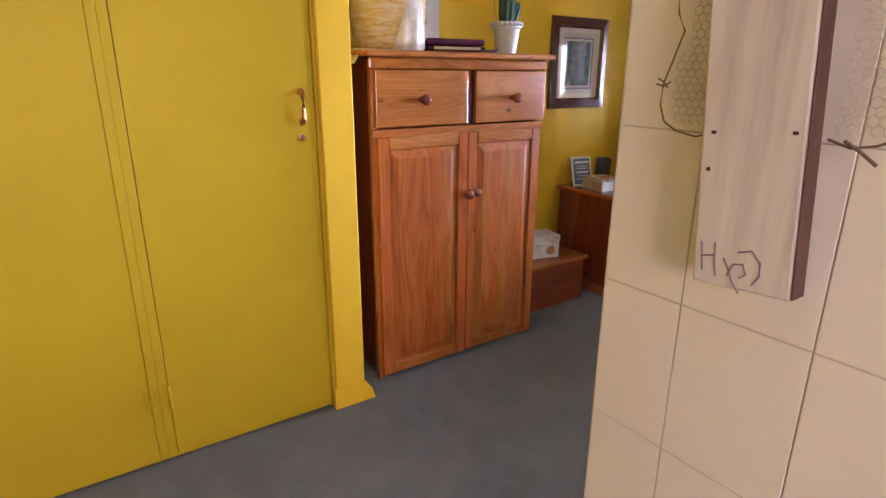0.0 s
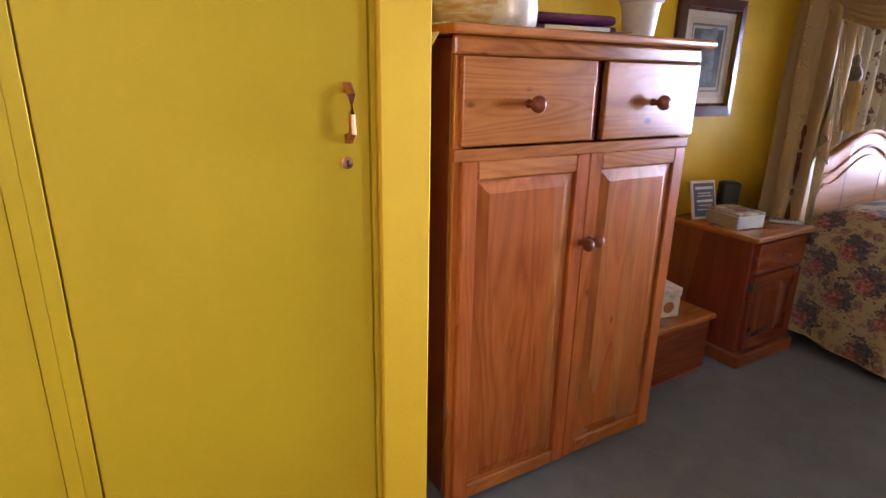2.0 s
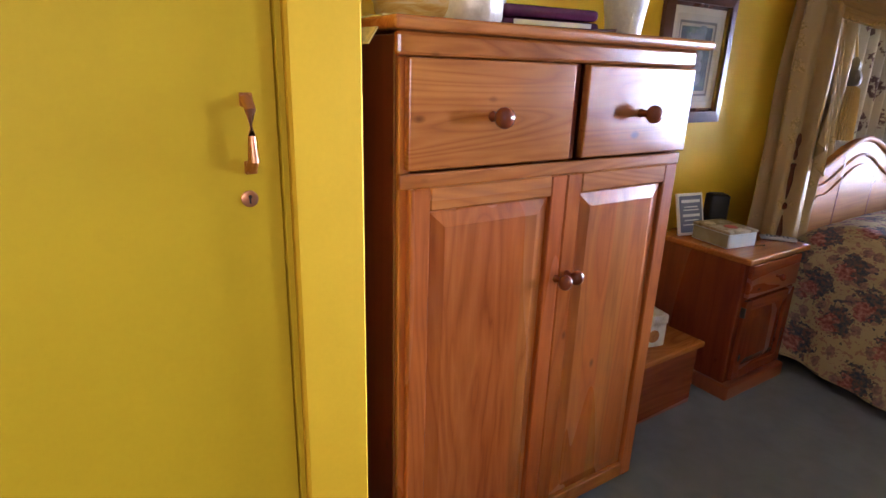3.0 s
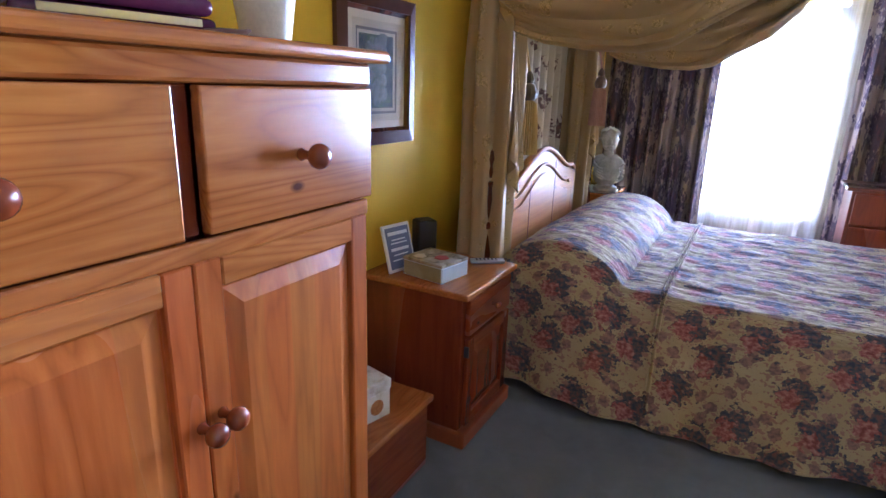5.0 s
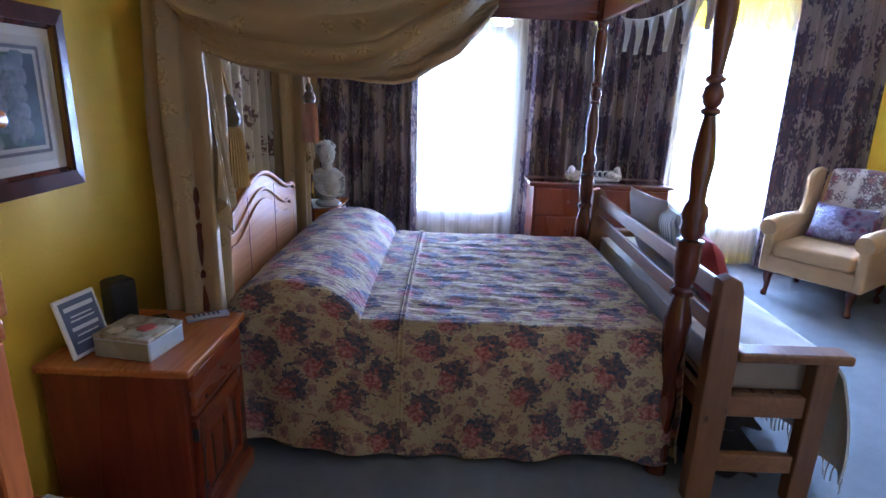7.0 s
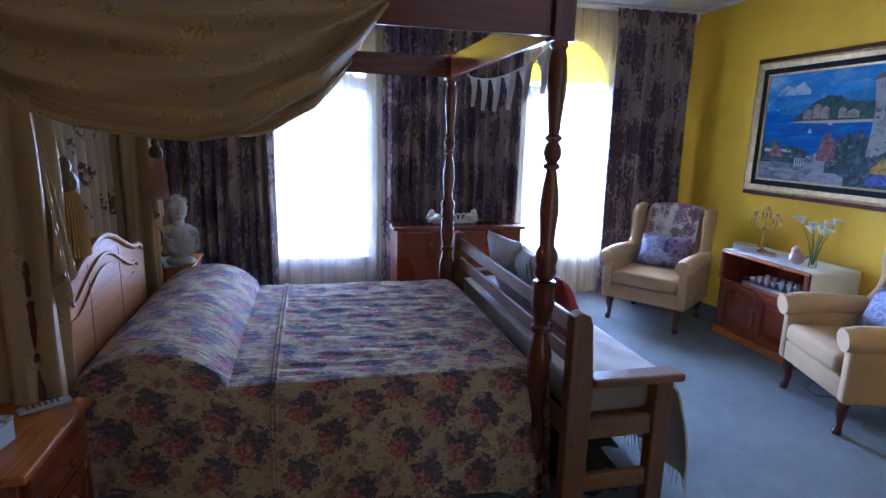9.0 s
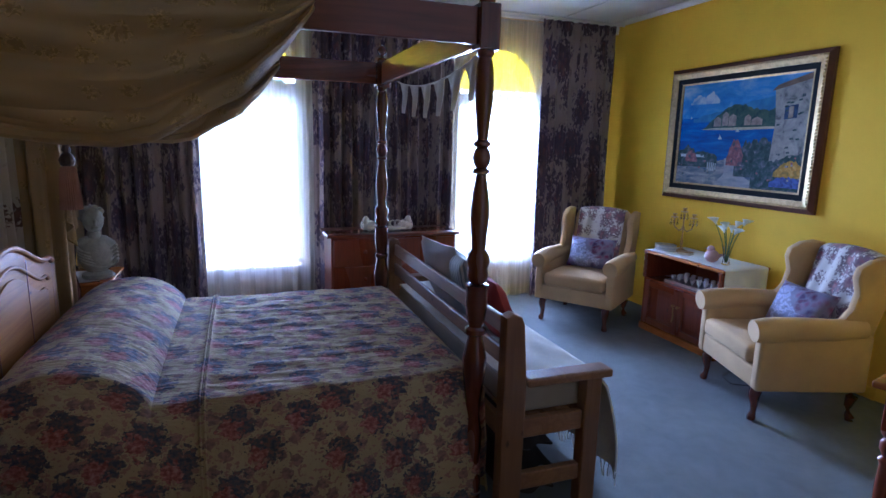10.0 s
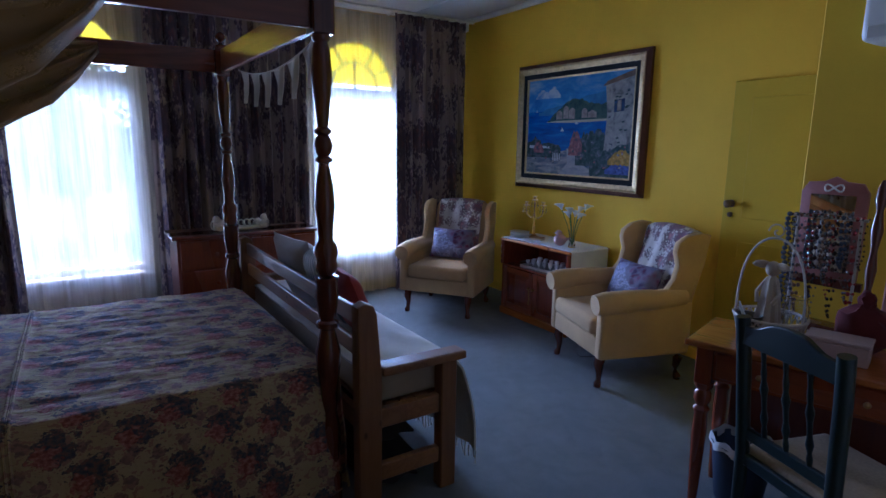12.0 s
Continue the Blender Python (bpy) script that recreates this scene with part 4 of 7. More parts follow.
daub("shore", [(0.2, 0.545), (0.3, 0.56), (0.8, 0.565), (0.8, 0.545), (0.5, 0.535)], blotches("painted_shore", [(0.3, (0.3, 0.28, 0.2)), (0.7, (0.5, 0.45, 0.35))], 20), 0.0036)
FOAM = blotches("painted_white", [(0.3, (0.32, 0.38, 0.45)), (0.7, (0.5, 0.52, 0.54))], 20)
for u, v, s in ((0.09, 0.66, 0.018), (0.36, 0.45, 0.035), (0.5, 0.52, 0.03)):
    daub("sail", [(u, v), (u + s, v), (u + s * 0.4, v + s * 1.2)], FOAM, 0.0036)
daub("terrace", [(0, 0), (1, 0), (1, 0.18), (0.72, 0.3), (0.5, 0.28), (0.38, 0.24), (0, 0.2)], blotches("painted_terrace", [(0.35, (0.05, 0.09, 0.15)), (0.5, (0.15, 0.17, 0.21)), (0.65, (0.33, 0.32, 0.32))], 6, stretch=(1, 1, 3)), 0.0024)
daub("path", [(0.36, 0.0), (0.72, 0.0), (0.56, 0.14), (0.5, 0.27), (0.43, 0.27), (0.44, 0.12)], blotches("painted_path", [(0.3, (0.17, 0.2, 0.26)), (0.7, (0.33, 0.33, 0.35))], 9, stretch=(1, 1, 3)), 0.0032)
BUSH = blotches("painted_shrubs", [(0.3, (0.012, 0.03, 0.035)), (0.5, (0.03, 0.065, 0.07)), (0.62, (0.10, 0.11, 0.14)), (0.72, (0.22, 0.2, 0.27))], 22)
PINKB = blotches("painted_pink_blooms", [(0.35, (0.05, 0.07, 0.10)), (0.5, (0.20, 0.08, 0.09)), (0.68, (0.34, 0.17, 0.18))], 26)
daub("shrubs", ragged(0.0, 0.37, 0.17, [0.33, 0.37, 0.33, 0.34, 0.27], 20, 0.05, 7), BUSH, 0.0032)
daub("wall", [(0.03, 0.27), (0.25, 0.27), (0.25, 0.295), (0.03, 0.30)], FOAM, 0.0042)
daub("blooms", ragged(0.08, 0.19, 0.22, [0.27, 0.35, 0.33, 0.27], 12, 0.04, 2), PINKB, 0.005)
daub("shrubs", ragged(0.52, 0.80, 0.1, [0.3, 0.42, 0.45, 0.46, 0.38], 20, 0.06, 8), BUSH, 0.004)
daub("blooms", ragged(0.45, 0.58, 0.2, [0.28, 0.45, 0.44, 0.3], 14, 0.05, 3), PINKB, 0.005)
for i in range(5):
    daub("gate_bar", [(0.29 + i * 0.017, 0.14), (0.297 + i * 0.017, 0.14), (0.297 + i * 0.017, 0.22), (0.29 + i * 0.017, 0.22)], FOAM, 0.0045)
TOWER = blotches("painted_stone_tower", [(0.32, (0.09, 0.09, 0.10)), (0.45, (0.22, 0.22, 0.22)), (0.7, (0.33, 0.32, 0.30))], 14)
daub("tower", [(0.77, 0.1), (1.0, 0.1), (1.0, 0.95), (0.765, 0.88), (0.79, 0.6)], TOWER, 0.0044)
daub("tower_roof", [(0.74, 0.87), (1.0, 0.945), (1.0, 1.0), (0.78, 0.92)], blotches("painted_roof", [(0.3, (0.06, 0.05, 0.05)), (0.7, (0.2, 0.14, 0.1))], 9), 0.0052)
daub("tower_window", [(0.845, 0.62), (0.93, 0.63), (0.93, 0.745), (0.845, 0.73)], blotches("painted_shutter", [(0.4, (0.02, 0.04, 0.10)), (0.6, (0.04, 0.08, 0.18))], 15), 0.0052)
daub("tower_window", [(0.872, 0.63), (0.903, 0.634), (0.903, 0.73), (0.872, 0.728)], VILLA, 0.006)
for i in range(16):
    u, v = 0.80 + 0.16 * random.random(), 0.32 + 0.5 * random.random()
    daub("stone", [(u, v), (u + 0.022, v + 0.003), (u + 0.022, v + 0.018), (u, v + 0.014)], BUSH, 0.0056)
daub("shrubs", ragged(0.66, 1.0, 0.0, [0.14, 0.25, 0.28, 0.3, 0.34], 20, 0.06, 9), BUSH, 0.0064)
daub("yellow_blooms", ragged(0.82, 1.0, 0.12, [0.16, 0.25, 0.26, 0.22], 14, 0.05, 5), blotches("painted_yellow_blooms", [(0.35, (0.15, 0.12, 0.03)), (0.55, (0.38, 0.22, 0.03)), (0.7, (0.5, 0.34, 0.1))], 30), 0.0072)
daub("blue_blooms", ragged(0.8, 1.0, 0.03, [0.07, 0.12, 0.12, 0.1], 14, 0.04, 6), blotches("painted_blue_blooms", [(0.35, (0.03, 0.04, 0.15)), (0.6, (0.08, 0.12, 0.4))], 30), 0.008)

for i in range(46):
    u, v = 0.02 + 0.96 * random.random(), 0.06 + 0.28 * random.random()
    if 0.36 < u < 0.46:
        continue
    q = 0.006 + 0.010 * random.random()
    daub("bloom_stroke", [(u, v), (u + q, v - q * 0.4), (u + 1.5 * q, v + q), (u + 0.4 * q, v + 1.3 * q)], (BUSH, PINKB, BUSH, TOWER)[i % 4], 0.0086 + 0.0001 * (i % 5))

# ---- bedside cabinet, step box and what stands on them ----
bs = thing("bedside_cabinet", label="reddish pine bedside cabinet with a drawer over a door", category="bedside cabinet")
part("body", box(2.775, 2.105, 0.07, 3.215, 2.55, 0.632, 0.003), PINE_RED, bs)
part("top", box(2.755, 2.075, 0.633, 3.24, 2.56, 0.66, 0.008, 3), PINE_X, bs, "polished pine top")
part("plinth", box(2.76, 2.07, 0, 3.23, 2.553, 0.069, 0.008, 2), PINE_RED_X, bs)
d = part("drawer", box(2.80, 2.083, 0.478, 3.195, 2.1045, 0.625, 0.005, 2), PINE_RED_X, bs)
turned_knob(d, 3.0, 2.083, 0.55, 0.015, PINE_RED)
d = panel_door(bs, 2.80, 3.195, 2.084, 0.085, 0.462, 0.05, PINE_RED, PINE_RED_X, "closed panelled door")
part("hinge", box(2.793, 2.08, 0.39, 2.80, 2.10, 0.435, 0.001), IRON, bs)
step = thing("step_box", label="low varnished pine step box", category="step")
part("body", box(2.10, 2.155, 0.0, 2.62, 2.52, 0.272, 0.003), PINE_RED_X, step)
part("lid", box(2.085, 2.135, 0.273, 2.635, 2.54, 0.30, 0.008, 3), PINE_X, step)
tin = thing("storage_box", (2.34, 2.30, 0.3015), -14, "small white printed lidded box on the step box", "box")
TINP = blotches("printed_tin", [(0.35, (0.45, 0.4, 0.3)), (0.5, (0.66, 0.64, 0.58)), (0.75, (0.7, 0.7, 0.66))], 14)
part("base", box(-0.12, -0.075, 0, 0.12, 0.075, 0.1, 0.004), TINP, tin)
part("lid", box(-0.123, -0.078, 0.1005, 0.123, 0.078, 0.14, 0.004), TINP, tin)
part("picture_patch", lathe([(0.028, 0), (0.028, 0.0012)], 18, m=Matrix.Translation((0.06, -0.0752, 0.05)) @ pose(0, 0, 0, 90)), blotches("ochre_patch", [(0.3, (0.3, 0.1, 0.03)), (0.7, (0.5, 0.25, 0.08))], 30), tin)
part("cane", tube([(2.07, 2.5, 0.3), (2.05, 2.55, 0.62)], 0.008, 8), PINE, step, "short wooden rod")
giftb = thing("gift_box", (2.905, 2.299, 0.6615), -9, "shallow flower-printed box on the bedside cabinet", "box")
part("base", box(-0.085, -0.098, 0, 0.085, 0.098, 0.062, 0.002), plain("pale_blue_card", (0.55, 0.64, 0.70), 0.6, vary=0.05), giftb)
part("lid", box(-0.087, -0.1, 0.0625, 0.087, 0.1, 0.075, 0.002), blotches("painted_lid", [(0.32, (0.12, 0.08, 0.04)), (0.46, (0.28, 0.23, 0.13)), (0.6, (0.46, 0.4, 0.27)), (0.75, (0.52, 0.48, 0.38))], 20), giftb)
part("side_print", box(-0.0865, -0.0945, 0.003, -0.083, 0.094, 0.06, 0.0005), blotches("olive_side", [(0.3, (0.28, 0.26, 0.14)), (0.7, (0.42, 0.4, 0.25))], 9), giftb)
part("side_print", box(-0.082, -0.0995, 0.003, 0.082, -0.0965, 0.06, 0.0005), blotches("pale_side", [(0.3, (0.5, 0.58, 0.62)), (0.7, (0.64, 0.7, 0.72))], 9), giftb)
part("red_flower", lathe([(0.03, 0), (0.026, 0.002)], 12, m=at(0.0, -0.03, 0.0752), ripple=0.12, waves=5), plain("red_print", (0.4, 0.05, 0.03), 0.6), giftb)
part("cream_flower", lathe([(0.026, 0), (0.022, 0.002)], 12, m=at(-0.04, 0.05, 0.0752), ripple=0.12, waves=6), CREAM, giftb)
card = thing("framed_card", (2.875, 2.432, 0.661), -11, "small standing card with grey-blue lettered panel", "card")
cm = pose(0, 0, 0, -16)
part("board", box(-0.078, 0, 0, 0.078, 0.012, 0.195, 0.003, m=cm), PALE, card)
part("panel", box(-0.066, -0.0015, 0.013, 0.066, -0.0003, 0.182, 0, m=cm), plain("slate_blue_print", (0.13, 0.15, 0.22), 0.6, vary=0.1), card)
for z, w, h in ((0.15, 0.055, 0.014), (0.128, 0.04, 0.005), (0.114, 0.045, 0.005), (0.085, 0.05, 0.012), (0.066, 0.04, 0.005), (0.045, 0.05, 0.005)):
    part("text_bar", box(-w, -0.003, z, w, -0.0018, z + h, 0, m=cm), PAPER, card)
speaker = thing("bluetooth_speaker", (3.105, 2.475, 0.661), -32, "black upright speaker block", "speaker")
part("case", box(-0.045, -0.04, 0, 0.045, 0.04, 0.165, 0.01, 3), plain("black_mesh_plastic", (0.012, 0.013, 0.018), 0.5, vary=0.3, fine=400, relief=0.8), speaker, smooth=True)
part("top_plate", box(-0.034, -0.03, 0.1655, 0.034, 0.03, 0.168, 0.001), BLACK, speaker)
rem = thing("remote_control", (3.17, 2.19, 0.661), -56, "slim silver-white remote control", "remote control")
part("body", box(-0.075, -0.022, 0, 0.075, 0.022, 0.015, 0.006, 2), plain("silver_grey_plastic", (0.42, 0.41, 0.40), 0.4), rem, smooth=True)
btn = bmesh.new()
for i in range(6):
    for j in (-0.011, 0.0, 0.011):
        box(-0.052 + i * 0.017, j - 0.003, 0.0152, -0.044 + i * 0.017, j + 0.003, 0.0172, 0.0005, bm=btn)
part("buttons", btn, BLACK, rem)
ph = thing("mobile_phone", (3.1, 2.33, 0.661), 40, "dark phone lying on the bedside cabinet", "phone")
part("case", box(-0.075, -0.036, 0, 0.075, 0.036, 0.009, 0.003, 2), BLACK, ph)
part("screen", box(-0.07, -0.033, 0.0092, 0.07, 0.033, 0.0098, 0), plain("dark_screen", (0.03, 0.035, 0.04), 0.08), ph)

# ---- four-poster bed ----
BX0, BX1, BY0, BY1 = 3.275, 4.95, 0.395, 2.27
bed = thing("four_poster_bed", label="four-poster bed in dark stained wood with a honey pine headboard", category="bed")


def post(x, y):
    sq = 0.042
    p = part("post", box(x - sq, y - sq, 1.93, x + sq, y + sq, 2.10, 0.004), DARKWOOD, bed, "turned dark wood bed post")
    prof = [(0.026, 1.005), (0.040, 1.02), (0.046, 1.045), (0.040, 1.07), (0.050, 1.10), (0.044, 1.13), (0.030, 1.15), (0.032, 1.20), (0.041, 1.29), (0.034, 1.37), (0.024, 1.43), (0.020, 1.455), (0.034, 1.462), (0.034, 1.474), (0.02, 1.482), (0.030, 1.495), (0.038, 1.52), (0.030, 1.55), (0.02, 1.562), (0.034, 1.57), (0.034, 1.582), (0.021, 1.592), (0.024, 1.62), (0.034, 1.72), (0.039, 1.80), (0.034, 1.87), (0.026, 1.905), (0.034, 1.915), (0.034, 1.93)]
    part("turning", lathe(prof, 22, m=Matrix.Translation((x, y, 0))), DARKWOOD, p, smooth=True)
    low = [(0.045, 0.0), (0.045, 0.12), (0.03, 0.16), (0.044, 0.28), (0.044, 0.34), (0.03, 0.42), (0.036, 0.5), (0.05, 0.62), (0.052, 0.68), (0.036, 0.75), (0.03, 0.78), (0.046, 0.79), (0.046, 0.81), (0.032, 0.82), (0.04, 0.86), (0.048, 0.92), (0.044, 0.97), (0.05, 1.0), (0.036, 1.004)]
    part("turning", lathe(low, 22, m=Matrix.Translation((x, y, 0))), DARKWOOD, p, smooth=True)
    part("finial", lathe([(0.03, 2.1005), (0.032, 2.115), (0.014, 2.125), (0.012, 2.135), (0.03, 2.15), (0.034, 2.165), (0.028, 2.182), (0.01, 2.195), (0.002, 2.2)], 20, m=Matrix.Translation((x, y, 0))), DARKWOOD, p, smooth=True)


for px in (BX0, BX1):
    for py in (BY0, BY1):
        post(px, py)
for x in (BX0, BX1):
    part("canopy_rail", box(x - 0.014, BY0 + 0.043, 1.95, x + 0.014, BY1 - 0.043, 2.085, 0.003), DARKWOOD_Y, bed)
for y in (BY0, BY1):
    part("canopy_rail", box(BX0 + 0.043, y - 0.014, 1.95, BX1 - 0.043, y + 0.014, 2.085, 0.003), PINE_RED_X, bed)
part("foot_rail", box(BX0 + 0.053, BY0 - 0.018, 0.36, BX1 - 0.053, BY0 + 0.018, 0.555, 0.006), DARKWOOD_Y, bed, "dark wooden foot rail")
for x in (BX0, BX1):
    part("side_rail", box(x - 0.018 + (0.04 if x < 4 else -0.04), BY0 + 0.053, 0.2, x + 0.018 + (0.04 if x < 4 else -0.04), BY1 - 0.053, 0.34, 0.004), DARKWOOD_Y, bed)
part("mattress", box(BX0 + 0.05, BY0 + 0.045, 0.24, BX1 - 0.05, BY1 - 0.06, 0.56, 0.05, 3), cloth("white_ticking", (0.6, 0.58, 0.54)), bed, smooth=True)
hx0, hx1, cxm = 3.43, 4.60, 4.03


def crest(s):
    """Height of the headboard's top; s runs from -1 to 1."""
    a = abs(s)
    return 0.945 + 0.135 * (0.5 + 0.5 * math.cos(math.pi * min(1, a / 0.80))) ** 0.8 - (0.02 if a > 0.95 else 0)


def hb_line(inset, n=44):
    half = (hx1 - hx0) / 2 - inset
    return [(cxm + half * (2 * i / n - 1), crest(2 * i / n - 1) - inset * 1.1) for i in range(n + 1)]


part("headboard", prism([(hx0, 0.35)] + hb_line(0) + [(hx1, 0.35)], 2.262, 2.30, 0.006), HONEY, bed, "arched honey pine headboard")
for ins, r in ((0.0, 0.014), (0.075, 0.009)):
    part("headboard_moulding", tube([(x, 2.258, z) for x, z in hb_line(ins)], r, 8), HONEY, bed, smooth=True)
part("headboard_moulding", tube([(hx0 + 0.085, 2.258, 0.5), (hx0 + 0.085, 2.258, crest(-0.9) - 0.085)], 0.011, 8), HONEY, bed, smooth=True)
part("headboard_panel", prism([(hx0 + 0.12, 0.5)] + hb_line(0.12) + [(hx1 - 0.12, 0.5)], 2.252, 2.2615, 0.003), HONEY, bed)
part("headboard_stile", box(hx0 - 0.07, 2.262, 0.3, hx0 - 0.001, 2.302, 0.90, 0.006), HONEY, bed)
part("headboard_stile", box(hx1 + 0.001, 2.262, 0.3, hx1 + 0.07, 2.302, 0.90, 0.006), HONEY, bed)
for x in (3.82, 4.22):
    part("headboard_batten", box(x - 0.004, 2.2505, 0.5, x + 0.004, 2.2525, 1.0, 0), PINE_RED, bed)


def spread(u, v):
    """The bedspread: u across the bed from the near hem, v from foot to head."""
    y = 0.36 + 1.86 * v
    hem = 0.055 + 0.02 * math.sin(v * 9) + 0.05 * max(0, (v - 0.85) / 0.15)
    top = 0.598 + 0.006 * noise.noise(Vector((u * 5, v * 9, 2)))
    hump = 0.158 * max(0.0, 1 - ((v - 0.845) / 0.15) ** 2) ** 0.62
    fold = 0.012 * math.exp(-(((v - 0.60) / 0.006) ** 2))
    s = u * 3.0
    flow = 0.022 * math.sin(v * 21 + 1.5 * math.sin(v * 6)) + 0.012 * math.sin(v * 47)
    if s < 1:
        k = s
        x = 3.25 + 0.02 * k + 0.09 * k ** 6 - flow * (1 - k) - 0.03 * (1 - k) * max(0, v - 0.6)
        z = hem + (top - hem) * (1 - (1 - k) ** 1.0) if k < 0.93 else top - (1 - k) * 0.35
        z = min(z, top - 0.028 * (1 - k) / 0.07) if k >= 0.93 else hem + (top - 0.028 - hem) * (k / 0.93)
    elif s > 2:
        k = 3 - s
        x = 4.985 - 0.02 * k - 0.09 * k ** 6 + flow * (1 - k)
        z = hem + (top - 0.02 - hem) * min(1, k)
    else:
        k = s - 1
        x = 3.36 + (4.875 - 3.36) * k
        z = top + 0.012 * math.sin(math.pi * k)
    edge = math.sqrt(1 - (1 - min(1.0, max(0.0, (s - 0.62) / 0.5))) ** 2) * math.sqrt(1 - (1 - min(1.0, max(0.0, (2.4 - s) / 0.5))) ** 2)
    z += (hump + fold) * edge + 0.004 * noise.noise(Vector((x * 14, y * 14, 3)))
    if s > 0.97 and v < 0.62:
        ease = min(1, (s - 0.97) / 0.1) * min(1, v / 0.05)
        z += ease * (0.007 * noise.noise(Vector((x * 17, y * 4.5, 7))) + 0.004 * noise.noise(Vector((x * 36, y * 11, 1))))
    elif s > 0.97:
        z += 0.006 * noise.noise(Vector((x * 9, y * 9, 5))) * min(1, (s - 0.97) / 0.1)
    if s >= 1 and s <= 2 and v < 0.03:
        z -= 0.03 * (1 - v / 0.03)
    if s < 1:
        x -= 0.25 * hump * math.sin(math.pi * min(1, s)) * s
    return (x, y, z)


bsp = thing("bedspread", label="cream tapestry bedspread with red and navy flowers on a made bed", category="bedspread")
part("cover", sheet(320, 140, spread, 0.006), SPREAD, bsp, smooth=True)
seam = bmesh.new()
for vv in (0.596, 0.605):
    pts = [Vector(spread(i / 80, vv)) + Vector((-0.002 if i < 27 else 0, 0, 0.006)) for i in range(2, 56)]
    tube([p[:] for p in pts], 0.005, 6, seam)
part("piping", seam, SPREAD, bsp, "raised piped seam", True)
part("hem_piping", tube([(spread(0, i / 80)[0] - 0.002, spread(0, i / 80)[1], spread(0, i / 80)[2]) for i in range(81)], 0.006, 6), SPREAD, bsp, smooth=True)
part("foot_fall", sheet(20, 16, lambda u, v: (3.235 + 0.16 * u + 0.02 * math.sin(9 * v) * (1 - v), 0.365 - 0.03 * (1 - v) * (1 - u) - 0.02 * math.sin(u * 9) * (1 - v), 0.06 + 0.50 * v), 0.005), SPREAD, bsp, smooth=True)
pl = thing("pillow", (3.8, 1.98, 0.6), 0, "pillow under the bedspread", "pillow")
part("pillow_body", pillow(0.75, 0.42, 0.12), cloth("white_pillow_cloth", (0.7, 0.7, 0.68)), pl, smooth=True)
pl2 = copy_thing(pl, pose(4.5, 1.98, 0.6))


# ---- canopy and bed drapes ----
def swag_low(y):
    pts = [(2.26, 1.69), (2.18, 1.62), (2.05, 1.58), (1.85, 1.557), (1.68, 1.552), (1.56, 1.575), (1.44, 1.65), (1.28, 1.735), (1.15, 1.87), (1.05, 2.01)]
    for (a, b), (c, d) in zip(pts, pts[1:]):
        if y >= c:
            return b + (d - b) * (y - a) / (c - a)
    return pts[-1][1]


def swag(x, side, lab):
    s = thing("canopy_swag", label=lab, category="drape")

    def f(u, v):
        y = 2.25 - 1.2 * u
        lo, hi = swag_low(y), 2.065
        z = lo + (hi - lo) * v
        pleat = 0.046 * math.sin(v * 17 + 3.2 * (1 - u) + 0.8 * math.sin(u * 5)) * (0.35 + 0.65 * (1 - v)) + 0.012 * math.sin(v * 34 + u * 4)
        belly = 0.06 * math.sin(math.pi * min(1, v * 1.0)) * math.sin(math.pi * min(1, u * 0.9 + 0.1))
        return (x - side * (0.018 + belly + pleat * min(1, 4 * (hi - lo))), y, z)
    part("cloth_panel", sheet(70, 46, f, 0.004), CANOPY, s, smooth=True)
    for k in range(4):
        off = 0.012 + 0.028 * k

        def roll(u, v, off=off, k=k):
            y = 2.24 - (1.17 - 0.03 * k) * u
            a = math.pi * 1.25 * v
            z = swag_low(y) + off * (1 - 0.6 * u)
            r = (0.022 + 0.004 * k) * (0.4 + math.sin(math.pi * min(1, 0.12 + 0.88 * u)) * 0.75)
            return (x - side * (0.012 * k) + side * (0.03 - r * math.sin(a) * 1.2), y, z - r * math.cos(a))
        part("fold", sheet(56, 8, roll, 0.003), CANOPY, s, smooth=True)
    return s


swag(BX0 - 0.012, 1, "gold damask swag over the near canopy rail")
swag(BX1 - 0.03, 1, "gold damask swag over the far canopy rail")
cs = thing("canopy_cloth", label="gold damask cloth laid over the head end of the canopy", category="drape")
part("cloth_panel", sheet(40, 20, lambda u, v: (3.26 + 1.69 * u, 1.15 + 1.1 * v, 2.09 - 0.10 * math.sin(math.pi * u) + 0.015 * math.sin(v * 22 + u * 3)), 0.004), CANOPY, cs, smooth=True)


def side_drape(x, y, bulge, lab):
    """Cloth gathered at a bed post and falling beside it."""
    s = thing("side_drape", label=lab, category="drape")

    def f(u, v):
        a = math.tau * u
        pinch = (0.080 + 0.026 * (1 - v) ** 0.8 + 0.016 * math.exp(-((v - 0.70) / 0.16) ** 2)) if v < 0.93 else 0.058 + (v - 0.93) * 0.5
        r = pinch * (1 + 0.22 * math.sin(6 * a + 2.2 * v) + 0.10 * math.sin(11 * a + v))
        return (x + bulge * (1 - v) ** 1.3 + r * math.cos(a), y + 0.01 * (1 - v) + r * 1.05 * math.sin(a), 0.03 + 1.98 * v)
    part("cloth_panel", sheet(90, 34, f, 0.0), CANOPY, s, smooth=True)

    def tail(u, v):
        z = 0.95 + 0.6 * v
        w = 0.05 * (1 - v) ** 0.8 + 0.05
        return (x + bulge * (1 - v) + w * (u - 0.45) * 1.1, y - 0.085 - 0.02 * math.sin(u * 15 + v * 3) * (0.4 + 1 - v) - 0.03 * (1 - v), z + 0.14 * (1 - v) * abs(u - 0.55) * 2)
    part("loose_fold", sheet(36, 24, tail, 0.004), CANOPY, s, smooth=True)


